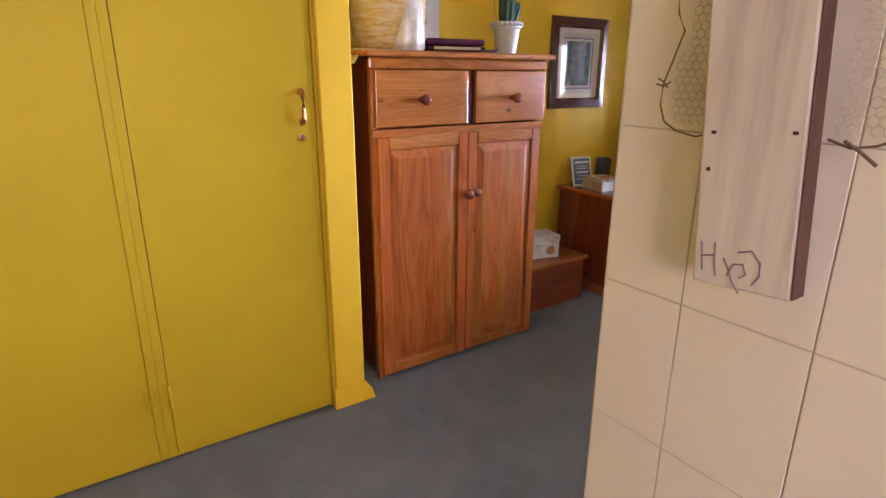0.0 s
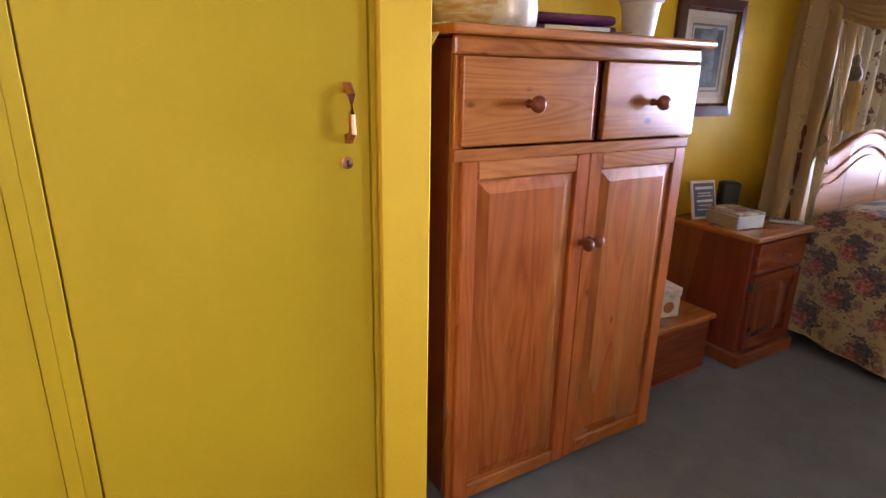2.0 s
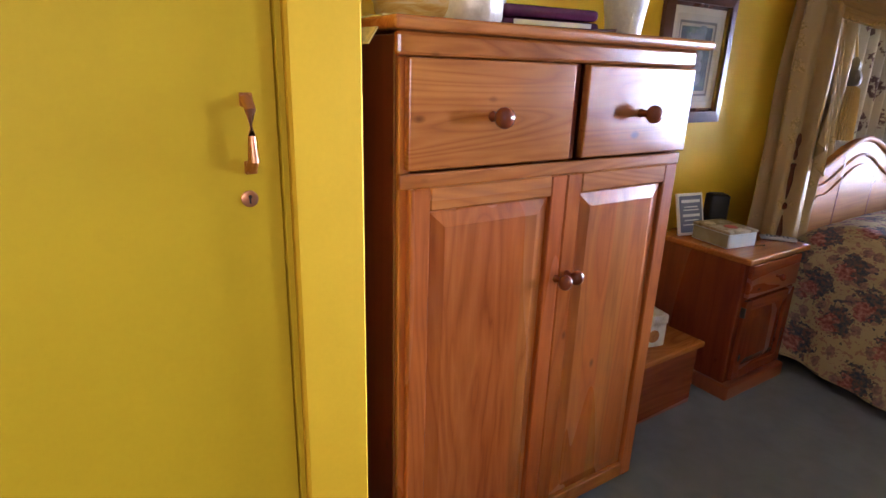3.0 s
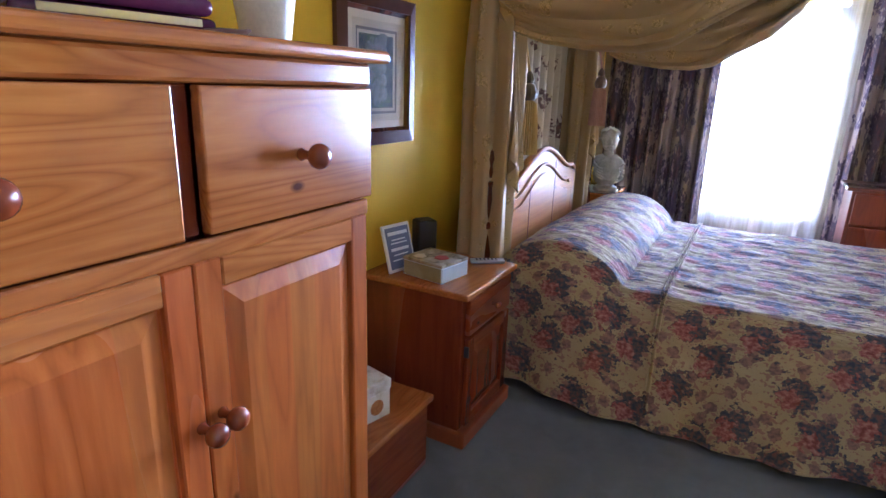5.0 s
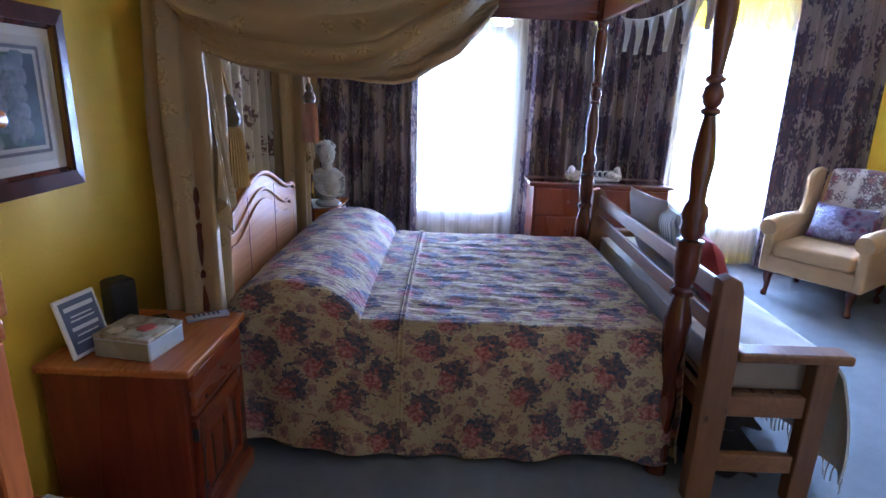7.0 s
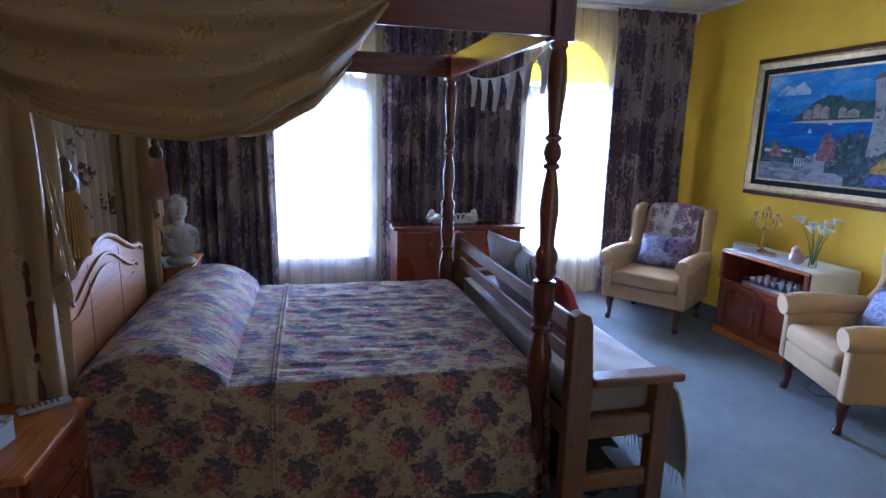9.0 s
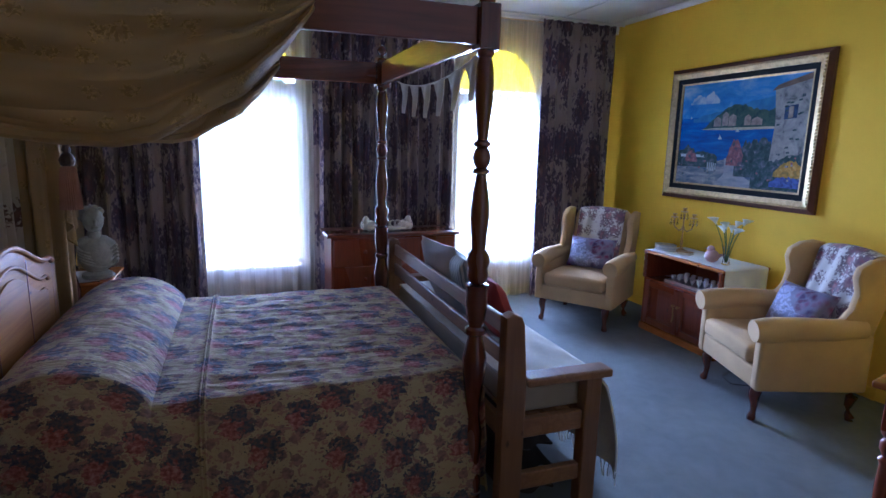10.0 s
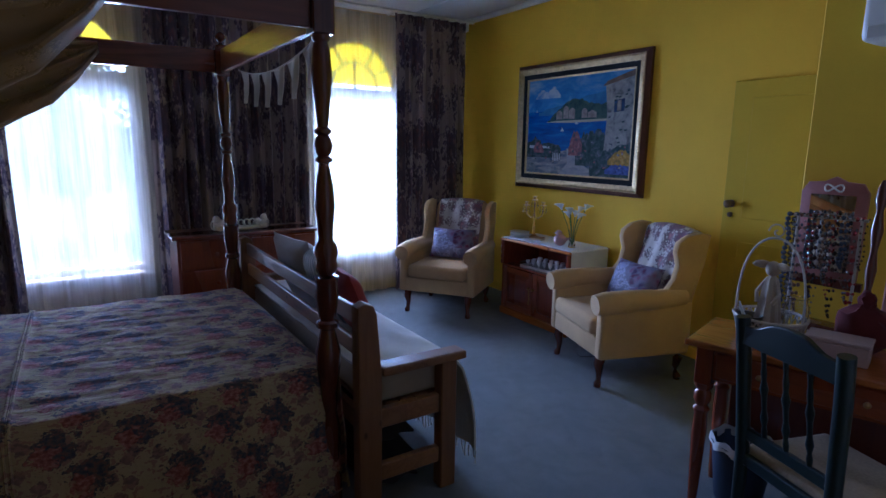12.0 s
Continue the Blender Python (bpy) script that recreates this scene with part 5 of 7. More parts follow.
side_drape(3.318, 2.275, 0.0, "gold damask drape gathered at the near bed post")
side_drape(4.86, 2.33, -0.04, "gold damask drape gathered at the far bed post")
hc = thing("bed_head_curtain", label="cream floral curtain hanging behind the headboard", category="curtain")
part("cloth_panel", sheet(260, 20, lambda u, v: (3.60 + 2.12 * u, 2.44 + 0.035 * math.sin(math.tau * 18 * u + math.sin(u * 9)) * (0.6 + 0.4 * (1 - v)), 0.05 + 2.0 * v), 0.003), HEADCURT, hc, smooth=True)
part("heading_rod", tube([(3.24, 2.44, 2.06), (5.75, 2.44, 2.06)], 0.012, 8), DARKWOOD, hc)


def tassel(x, y, z, h, r, thread, cap, lab):
    t = thing("tassel", (x, y, z), 0, lab, "tassel")
    part("skirt", lathe([(r, 0.0), (r * 0.98, 0.02), (r * 0.86, h * 0.4), (r * 0.7, h * 0.62), (r * 0.4, h * 0.66)], 60, ripple=0.07, waves=30), thread, t, smooth=True)
    part("head", lathe([(r * 0.3, h * 0.64), (r * 0.62, h * 0.68), (r * 0.72, h * 0.75), (r * 0.5, h * 0.83), (r * 0.3, h * 0.86), (r * 0.42, h * 0.9), (r * 0.3, h * 0.96), (r * 0.1, h)], 20, ripple=0.05, waves=10), cap, t, "wound dark tassel head", True)
    part("cord", tube([(0, 0, h - 0.003), (0.004, 0.03, h + 0.12), (-0.04, 0.1, h + 0.2)], 0.006, 8), thread, t, smooth=True)


tassel(3.47, 2.17, 1.11, 0.36, 0.055, GOLDTHREAD, plain("olive_cord", (0.14, 0.10, 0.04), 0.6, vary=0.3), "large gold tassel on a tieback cord")
tassel(4.60, 2.14, 1.19, 0.34, 0.05, BLUSH, plain("brown_cord", (0.09, 0.05, 0.03), 0.6, vary=0.3), "large blush tassel on a tieback cord")

# bunting along the far end of the foot rail
bun = thing("bunting", label="white lace bunting of small triangles hung from the canopy rail", category="bunting")
pts = [(4.66 - 1.26 * i / 30, BY0 - 0.03, 1.945 - 0.07 * math.sin(math.pi * i / 30) ** 0.8) for i in range(31)]
part("string", tube(pts, 0.004, 6), LACE, bun)
for i in range(6):
    a, b = Vector(pts[1 + i * 5]), Vector(pts[min(30, 5 + i * 5)])

    def flag(u, v, a=a, b=b):
        p = a.lerp(b, 0.5 + (u - 0.5) * (1 - v))
        return (p.x, p.y - 0.008 * math.sin(u * 6 + v * 3) - 0.004, p.z - 0.17 * v)
    part("flag", sheet(6, 8, flag, 0.003), LACE, bun, smooth=True)

# ---- far bedside chest with the bust ----
tb = thing("bedside_cabinet", label="reddish pine bedside cabinet on the window side of the bed", category="bedside cabinet")
part("body", box(5.00, 2.10, 0.06, 5.42, 2.52, 0.672, 0.003), PINE_X, tb)
part("top", box(4.985, 2.07, 0.673, 5.445, 2.53, 0.70, 0.008, 2), PINE_X, tb)
part("plinth", box(5.03, 2.085, 0, 5.435, 2.525, 0.059, 0.006), PINE_RED_X, tb)
part("drawer", box(5.07, 2.083, 0.52, 5.39, 2.0995, 0.655, 0.004), PINE_RED_X, tb)
doily = thing("lace_doily", (5.17, 2.25, 0.7015), 0, "round white lace doily", "doily")
part("doily", lathe([(0.17, 0), (0.172, 0.002), (0.16, 0.003)], 60, ripple=0.03, waves=20), LACE, doily)
bust = thing("bust_statue", (5.11, 2.16, 0.705), -70, "weathered pale plaster bust of a draped figure", "statue")
sb = lathe([(0.075, 0.0), (0.085, 0.01), (0.085, 0.03), (0.055, 0.045), (0.06, 0.055)], 24)


def blob(bm, c, r, rx=0, rz=0, wave=0.0):
    g = bmesh.new()
    bmesh.ops.create_icosphere(g, subdivisions=3, radius=1)
    for v in g.verts:
        k = 1 + wave * noise.noise(v.co * 3.1 + Vector(c) * 9)
        v.co = Vector((v.co.x * r[0] * k, v.co.y * r[1] * k, v.co.z * r[2] * k))
    merge(bm, g, Matrix.Translation(c) @ pose(0, 0, 0, rx, 0, rz))


blob(sb, (0, -0.005, 0.145), (0.095, 0.078, 0.115), wave=0.10)
blob(sb, (0, 0.008, 0.205), (0.112, 0.062, 0.062), wave=0.10)
blob(sb, (0, 0.0, 0.265), (0.036, 0.038, 0.06))
blob(sb, (0, -0.006, 0.36), (0.057, 0.066, 0.078))
blob(sb, (0, 0.03, 0.385), (0.066, 0.06, 0.068), wave=0.35)
blob(sb, (0, -0.072, 0.352), (0.011, 0.014, 0.02))
blob(sb, (0, -0.058, 0.318), (0.024, 0.018, 0.016))
blob(sb, (0, 0.085, 0.36), (0.03, 0.03, 0.03), wave=0.2)
for i in range(5):
    tube([(0.108 * math.cos(2.9 - j * 0.38 - 0.1 * i), -0.055 - 0.02 * math.sin(j), 0.21 - 0.022 * i - 0.05 * math.sin(j * 0.45)) for j in range(8)], 0.009, 6, sb)
part("bust_body", sb, STONE, bust, smooth=True)

# ---- chest of drawers between the windows ----
dr = thing("chest_of_drawers", label="wide red-brown chest of drawers standing before the curtains", category="chest of drawers")
part("body", box(5.80, -0.485, 0.06, 6.20, 0.615, 0.785, 0.004), PINE_RED, dr)
part("top", box(5.765, -0.52, 0.786, 6.215, 0.652, 0.812, 0.008, 2), DARKWOOD_Y, dr)
part("plinth", box(5.79, -0.495, 0, 6.2, 0.625, 0.059, 0.005), PINE_RED, dr)
for r in range(3):
    for k in range(2):
        a, b = -0.470 + k * 0.54, 0.055 + k * 0.54
        z = 0.080 + r * 0.234
        q = part("drawer", box(5.782, a, z, 5.7995, b, z + 0.22, 0.005, 2), PINE_RED, dr)
        part("knob", lathe([(0.007, 0), (0.007, 0.012), (0.015, 0.018), (0.014, 0.028), (0.003, 0.032)], 14, m=Matrix.Translation((5.782, (a + b) / 2, z + 0.115)) @ pose(0, 0, 0, 0, -90)), PINE_RED, q, smooth=True)
orn = thing("shell_ornament", (5.95, 0.10, 0.813), 0, "white openwork ornament with two birds", "ornament")
for i in range(9):
    s_ = (i - 4) * 0.05
    ob_ = bmesh.new()
    tube([(0.02 * math.sin(i), s_ + 0.03 * math.cos(a), 0.05 + 0.038 * math.sin(a)) for a in [math.tau * j / 14 for j in range(14)]], 0.007, 6, ob_, True)
    part("loop", ob_, PALE, orn, smooth=True)
ob_ = bmesh.new()
for s_ in (-1, 1):
    blob(ob_, (0, s_ * 0.19, 0.09), (0.025, 0.03, 0.04), wave=0.2)
    blob(ob_, (0, s_ * 0.16, 0.045), (0.035, 0.06, 0.04), wave=0.3)
blob(ob_, (0, 0, 0.02), (0.05, 0.2, 0.02))
part("ornament_body", ob_, PALE, orn, smooth=True)

# ---- bench at the bed's foot ----
bench = thing("wooden_bench", label="pale pine bench with flat arms at the foot of the bed", category="bench")
for x0, x1 in ((3.085, 3.15), (4.93, 4.995)):
    part("back_post", prism([(0.345, 0.0), (0.245, 0.0), (0.24, 0.6), (0.262, 0.87), (0.275, 0.905), (0.31, 0.92), (0.345, 0.905)], x0, x1, 0.006, m=Matrix(((0, 1, 0, 0), (1, 0, 0, 0), (0, 0, 1, 0), (0, 0, 0, 1)))), PINE_PALE_Z, bench)
    part("front_leg", box(x0, -0.128, 0, x1, -0.048, 0.603, 0.005), PINE_PALE_Z, bench)
    part("arm", box(x0 - 0.015, -0.17, 0.604, x1 + 0.015, 0.241, 0.642, 0.01, 2), PINE_PALE, bench, "flat pale pine arm")
    part("end_rail", box(x0 + 0.015, -0.047, 0.37, x1 - 0.015, 0.243, 0.455, 0.004), PINE_PALE, bench)
    part("end_rail", box(x0 + 0.015, -0.047, 0.13, x1 - 0.015, 0.243, 0.205, 0.004), PINE_PALE, bench)
for z in (0.665, 0.80):
    part("back_slat", box(3.151, 0.285, z, 4.929, 0.307, z + 0.075, 0.004), PINE_PALE, bench)
part("front_rail", box(3.151, -0.125, 0.34, 4.929, -0.095, 0.43, 0.004), PINE_PALE, bench)
part("back_rail", box(3.151, 0.28, 0.34, 4.929, 0.31, 0.43, 0.004), PINE_PALE, bench)
for i in range(5):
    part("seat_slat", box(3.151, -0.09 + i * 0.073, 0.431, 4.929, -0.025 + i * 0.073, 0.448, 0.003), PINE_PALE, bench)
part("seat_pad", box(3.155, -0.15, 0.4495, 4.925, 0.275, 0.582, 0.03, 3), cloth("cream_pad_cloth", (0.32, 0.26, 0.19)), bench, "thick cream seat pad", True)
# near-black folded cloth, added so the space under the bench stays dark
blanket = thing("folded_blanket", label="dark folded cloth added to deepen the shade under the pine bench", category="blanket")
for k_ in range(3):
    part("fold", sheet(30, 14, lambda u, v: (3.24 + 0.01 * k_ + 1.56 * u + 0.02 * math.sin(v * 9), -0.02 + 0.25 * v + 0.01 * math.sin(u * 11 + k_), 0.012 + 0.105 * k_ + 0.09 * (1 - abs(2 * v - 1) ** 4) * (1 - abs(2 * u - 1) ** 12) + 0.008 * noise.noise(Vector((u * 9, v * 4, k_)))), 0.012), cloth("bench_shade_cloth", (0.035, 0.03, 0.03)), blanket, smooth=True)
throw = thing("bench_throw", label="striped cream cotton throw with a fringe over the bench seat", category="throw")


def throw_f(u, v):
    x = 3.17 + 1.74 * u
    s = v * 1.0
    n_ = 0.008 * noise.noise(Vector((u * 12, v * 8, 1)))
    if s < 0.5:
        return (x, 0.272 - 0.435 * s / 0.5, 0.592 + n_ + 0.012 * math.sin(math.pi * s / 0.5))
    k = (s - 0.5) / 0.5
    flow = 0.014 * math.sin(u * 46 + math.sin(u * 13))
    return (x - 0.06 * k * (1 - u) ** 8 + 0.01 * math.sin(k * 4 + u * 20), -0.165 - 0.03 * min(1, k * 6) - 0.075 * math.sin(2.2 * k) - flow * k, 0.588 - 0.47 * k + 0.01 * math.sin(u * 17) * k)


part("cloth_panel", sheet(110, 36, throw_f, 0.01), WOVEN, throw, smooth=True)
fr_ = bmesh.new()
for i in range(90):
    p = Vector(throw_f(i / 89, 1.0))
    q = p + Vector((0.012 * math.sin(i * 2.3), 0.006 * math.cos(i * 1.7) - 0.004, -0.07 - 0.015 * math.sin(i * 5.1)))
    tube([p[:], ((p + q) / 2 + Vector((0.004, 0, 0)))[:], q[:]], 0.0035, 4, fr_)
part("fringe", fr_, WOVEN, throw)


def cushion(name, at_, rx, ry, rz, w, d, h, material, label, seed=0):
    t = new(name)
    t.matrix_world = pose(*at_, rx, ry, rz)
    tagged(t, label, "cushion")
    part("cushion_body", pillow(w, d, h, 16, 0.006, seed), material, t, smooth=True)
    return t


def stripes(name, a, b, c):
    m, nt, p = setup(name, 0.85)
    w = nt.nodes.new("ShaderNodeTexWave")
    w.inputs["Scale"].default_value, w.inputs["Distortion"].default_value = 9.0, 2.5
    nt.links.new(coords(nt), w.inputs["Vector"])
    nt.links.new(ramp(nt, w.outputs[0], [(0.2, a), (0.55, b), (0.85, c)]), p.inputs["Base Color"])
    return m


cushion("scatter_cushion", (4.26, 0.16, 0.795), 72, 0, 6, 0.46, 0.46, 0.15, CUSHION, "grey-blue printed scatter cushion leaning on the bench back", 1)
cushion("scatter_cushion", (4.00, 0.12, 0.785), 68, 0, -8, 0.44, 0.44, 0.15, stripes("striped_cushion_cloth", (0.62, 0.63, 0.64), (0.5, 0.55, 0.58), (0.2, 0.26, 0.3)), "white and blue striped scatter cushion on the bench", 2)
cushion("scatter_cushion", (3.72, 0.10, 0.75), 68, 0, -4, 0.38, 0.38, 0.13, REDCLOTH, "dark red scatter cushion leaning on the bench back", 3)


# ---- wing armchairs ----
def wing_chair(at_, turn, lab, group):
    c = thing("wing_armchair", (*at_, 0), turn, lab, "armchair", group)
    U = UPHOLST
    part("seat_base", box(-0.31, -0.32, 0.20, 0.31, 0.32, 0.335, 0.02, 3), U, c, smooth=True)
    part("seat_cushion", box(-0.275, -0.25, 0.337, 0.275, 0.345, 0.455, 0.035, 4), U, c, "box seat cushion", True)

    def back_f(u, v):
        a = math.tau * u
        w = 0.30 - 0.03 * v
        top = 0.04 * math.cos(min(1.0, abs(math.cos(a))) * math.pi / 2) if v > 0.85 else 0
        r = 0.075 - 0.02 * v
        k = 1.0 if v < 0.92 else max(0.15, 1 - ((v - 0.92) / 0.08) ** 2 * 0.85)
        ca, sa = math.cos(a), math.sin(a)
        ex = 0.45
        x = w * (abs(ca) ** ex) * (1 if ca > 0 else -1)
        y = r * k * (abs(sa) ** 0.7) * (1 if sa > 0 else -1)
        return (x * (1 if v < 0.92 else 1 - 0.18 * ((v - 0.92) / 0.08) ** 2), -0.30 - 0.13 * v + y, 0.22 + 0.765 * v + top * (v - 0.85) * 4)
    bk = sheet(40, 26, back_f)
    bmesh.ops.remove_doubles(bk, verts=bk.verts[:], dist=0.001)
    bmesh.ops.holes_fill(bk, edges=[e for e in bk.edges if e.is_boundary], sides=0)
    part("backrest", bk, U, c, "tall padded backrest", True)
    for s in (-1, 1):
        # wing: a padded board swelling forward from the back
        outline = [(-0.44, 0.985), (-0.36, 1.0), (-0.27, 0.985), (-0.20, 0.94), (-0.185, 0.88), (-0.21, 0.79), (-0.19, 0.70), (-0.13, 0.62), (-0.10, 0.55), (-0.33, 0.50), (-0.40, 0.8)]
        m = Matrix(((0, s, 0, 0), (1, 0, 0, 0), (0, 0, 1, 0), (0, 0, 0, 1)))
        part("wing", prism(outline, 0.285, 0.345, 0.022, m=m), U, c, "curved side wing", True)
        part("arm_panel", box(min(s * 0.29, s * 0.365), -0.33, 0.20, max(s * 0.29, s * 0.365), 0.325, 0.55, 0.02, 3), U, c, smooth=True)
        roll = bmesh.new()
        pts = [(s * (0.325 + 0.012 * math.sin(i * 0.3)), -0.28 + 0.064 * i, 0.56 + 0.018 * math.sin(math.pi * i / 10) + (0.02 * (1 - i / 3) if i < 3 else 0)) for i in range(11)]
        tube(pts, [0.055, 0.06, 0.063, 0.065, 0.067, 0.068, 0.07, 0.072, 0.074, 0.074, 0.064], 16, roll)
        part("arm_roll", roll, U, c, "rolled padded arm", True)
        for fy, k in ((0.275, 1), (-0.29, -1)):
            leg = tube([(s * 0.29, fy, 0.2), (s * 0.295, fy + 0.012 * k, 0.15), (s * 0.29, fy + 0.002 * k, 0.09), (s * 0.292, fy + 0.006 * k, 0.045), (s * 0.297, fy + 0.016 * k, 0.018), (s * 0.297, fy + 0.016 * k, 0.0)], [0.036, 0.032, 0.021, 0.017, 0.026, 0.022], 12)
            part("leg", leg, DARKWOOD, c, "dark curved wooden leg", True)
    return c


wing_chair((5.511, -1.688), 36.4, "mustard beige wing armchair in the corner by the window", "wing armchairs")
wing_chair((3.666, -1.88), -18.8, "mustard beige wing armchair beside the low cabinet", "wing armchairs")


def chair_cover(at_, turn):
    t = thing("chair_back_cover", (*at_, 0), turn, "rose printed cloth draped over the armchair's back", "throw")

    def f(u, v):
        x = -0.22 + 0.44 * u
        w = 0.008 * math.sin(u * 22 + v * 4) + 0.006 * noise.noise(Vector((u * 5, v * 5, 0)))
        if v < 0.82:
            k = v / 0.82
            return (x, -0.225 - 0.115 * k + w, 0.50 + 0.45 * k + 0.025 * math.cos((u - 0.5) * 3) * k)
        k = (v - 0.82) / 0.18
        a = math.pi * k
        return (x * (1 - 0.02 * k), -0.42 + 0.078 * math.cos(a) + w * 0.5, 0.952 + 0.042 * math.sin(a) + 0.022 * math.cos((u - 0.5) * 3) - 0.05 * max(0, k - 0.5))
    part("cloth_panel", sheet(30, 40, f, 0.005), ROSE, t, smooth=True)


def local(at_, turn, x, y, z):
    return (pose(*at_, 0, 0, 0, turn) @ Vector((x, y, z)))[:]


for at_, turn, tilt in (((5.511, -1.688), 36.4, 0), ((3.666, -1.88), -18.8, 9)):
    chair_cover(at_, turn)
    cushion("scatter_cushion", local(at_, turn, 0.0, -0.12, 0.60), 66, 0, turn + 180 + tilt, 0.44, 0.30, 0.14, PURPLE, "lilac cushion printed with a dark purple flower", 4 + tilt)

# ---- low cabinet with its runner ----
lc = thing("low_cabinet", label="low reddish pine cabinet with an open shelf above two doors", category="cabinet")
cx0, cx1, cy0, cy1 = 4.27, 5.11, Y0 + 0.06, -2.02
part("side", box(cx0, cy0, 0.03, cx0 + 0.02, cy1, 0.685, 0.003), PINE_RED, lc)
part("side", box(cx1 - 0.02, cy0, 0.03, cx1, cy1, 0.685, 0.003), PINE_RED, lc)
part("back", box(cx0 + 0.021, cy0, 0.03, cx1 - 0.021, cy0 + 0.012, 0.685, 0.001), PINE_RED, lc)
part("shelf", box(cx0 + 0.021, cy0 + 0.013, 0.452, cx1 - 0.021, cy1 - 0.004, 0.47, 0.002), PINE_RED_X, lc)
part("top", box(cx0 - 0.015, cy0 - 0.01, 0.686, cx1 + 0.015, cy1 + 0.018, 0.708, 0.006, 2), PINE_X, lc)
part("plinth", box(cx0 - 0.008, cy0, 0.0, cx1 + 0.008, cy1 + 0.012, 0.06, 0.006, 2), PINE_X, lc)
FLIP = Matrix.Translation((cx0 + cx1, 0, 0)) @ Matrix.Diagonal((-1, -1, 1, 1))
for a, b, k in ((cx0 + 0.022, (cx0 + cx1) / 2 - 0.002, 1), ((cx0 + cx1) / 2 + 0.002, cx1 - 0.022, -1)):
    fa, fb = sorted((cx0 + cx1 - a, cx0 + cx1 - b))
    d = panel_door(lc, fa, fb, -cy1 - 0.002, 0.066, 0.448, 0.05, PINE_RED, PINE_RED_X, "closed red-brown panelled door")
    d.matrix_basis = FLIP
    kx = fa + 0.025 if k > 0 else fb - 0.025
    turned_knob(d, kx, -cy1 - 0.002, 0.31, 0.013, BRASS)
beads = bmesh.new()
for k in range(9):
    lathe([(0.002, -0.006), (0.008, 0), (0.002, 0.006)], 8, beads, Matrix.Translation(((cx0 + cx1) / 2 + 0.02 + 0.004 * math.sin(k), cy1 + 0.02, 0.29 - 0.014 * k)))
tb_ = part("key_tassel", beads, GOLDTHREAD, lc, "beaded key tassel")
for x in (cx0 + 0.01, cx1 - 0.01):
    part("twist_column", lathe([(0.012, 0.472), (0.014, 0.5), (0.009, 0.51), (0.014, 0.54), (0.009, 0.57), (0.014, 0.6), (0.009, 0.63), (0.014, 0.66), (0.012, 0.684)], 12, m=Matrix.Translation((x, cy1 + 0.01, 0))), PINE_RED, lc, smooth=True)
runner = thing("table_runner", label="white lace-edged runner hanging over both cabinet ends", category="table runner")


def run_f(u, v):
    L = 0.26, cx1 - cx0 + 0.04, 0.24
    s = u * sum(L)
    y = cy0 + 0.02 + (0.41 + 0.012 * math.sin(u * 9)) * v
    scal = 0.008 * math.sin(v * 60)
    if s < L[0]:
        return (cx0 - 0.022 - 0.01 * math.sin(v * 12) * (1 - s / L[0]), y, 0.711 - (L[0] - s) - scal * (1 - s / L[0]))
    if s > L[0] + L[1]:
        k = s - L[0] - L[1]
        return (cx1 + 0.022 + 0.01 * math.sin(v * 12) * k / L[2], y, 0.711 - k + scal * k / L[2])
    return (cx0 - 0.02 + s - L[0], y, 0.7125)


part("cloth_panel", sheet(60, 50, run_f, 0.0025), LACE, runner, smooth=True)
CZ = 0.716


def rosette(t, c, r, material, n=10, tiers=3):
    for j in range(tiers):
        q = bmesh.new()
        for i in range(n):
            a = math.tau * (i + j * 0.5) / n
            rr = r * (1 - j * 0.28)
            p = Vector(c) + Vector((rr * 0.6 * math.cos(a), rr * 0.6 * math.sin(a), 0.01 * j))
            blob(q, p[:], (rr * 0.35, rr * 0.2, 0.006), 0, math.degrees(a))
        part("petal_ring", q, material, t, smooth=True)


can = thing("candelabra", (4.945, -2.24, CZ), 10, "three-armed aged brass candelabra hung with glass drops", "candlestick")
part("base", lathe([(0.055, 0), (0.058, 0.006), (0.03, 0.016), (0.012, 0.03)], 24), BRASS, can, smooth=True)
part("stem", lathe([(0.011, 0.03), (0.007, 0.05), (0.013, 0.08), (0.006, 0.11), (0.006, 0.19), (0.014, 0.205), (0.006, 0.22), (0.006, 0.30), (0.012, 0.315), (0.006, 0.325)], 16), BRASS, can, smooth=True)
CRYST = glass("crystal_glass", (0.96, 0.97, 1.0), 0.02)
for x, z in ((-0.095, 0.29), (0.0, 0.335), (0.095, 0.28)):
    if x:
        part("arm", tube([(0, 0, 0.20), (x * 0.4, 0, 0.175), (x * 0.85, 0, 0.20), (x, 0, 0.24), (x, 0, z - 0.005)], 0.0055, 8), BRASS, can, smooth=True)
    cup_ = part("candle_cup", lathe([(0.012, 0), (0.03, 0.004), (0.031, 0.008), (0.012, 0.01), (0.013, 0.03), (0.02, 0.034), (0.019, 0.038)], 18, m=Matrix.Translation((x, 0, z))), BRASS, can, smooth=True)
    dr_ = bmesh.new()
    for i in range(6):
        a = math.tau * i / 6
        lathe([(0.001, -0.035), (0.006, -0.026), (0.003, -0.01), (0.001, 0)], 6, dr_, Matrix.Translation((x + 0.03 * math.cos(a), 0.03 * math.sin(a), z)))
        lathe([(0.001, -0.062), (0.009, -0.05), (0.004, -0.038), (0.001, -0.036)], 6, dr_, Matrix.Translation((x + 0.03 * math.cos(a), 0.03 * math.sin(a), z)))
    part("glass_drops", dr_, CRYST, cup_)
tinb = thing("oval_tin", (5.02, -2.14, CZ), 8, "flat pile of silver-edged oval dishes", "dish")
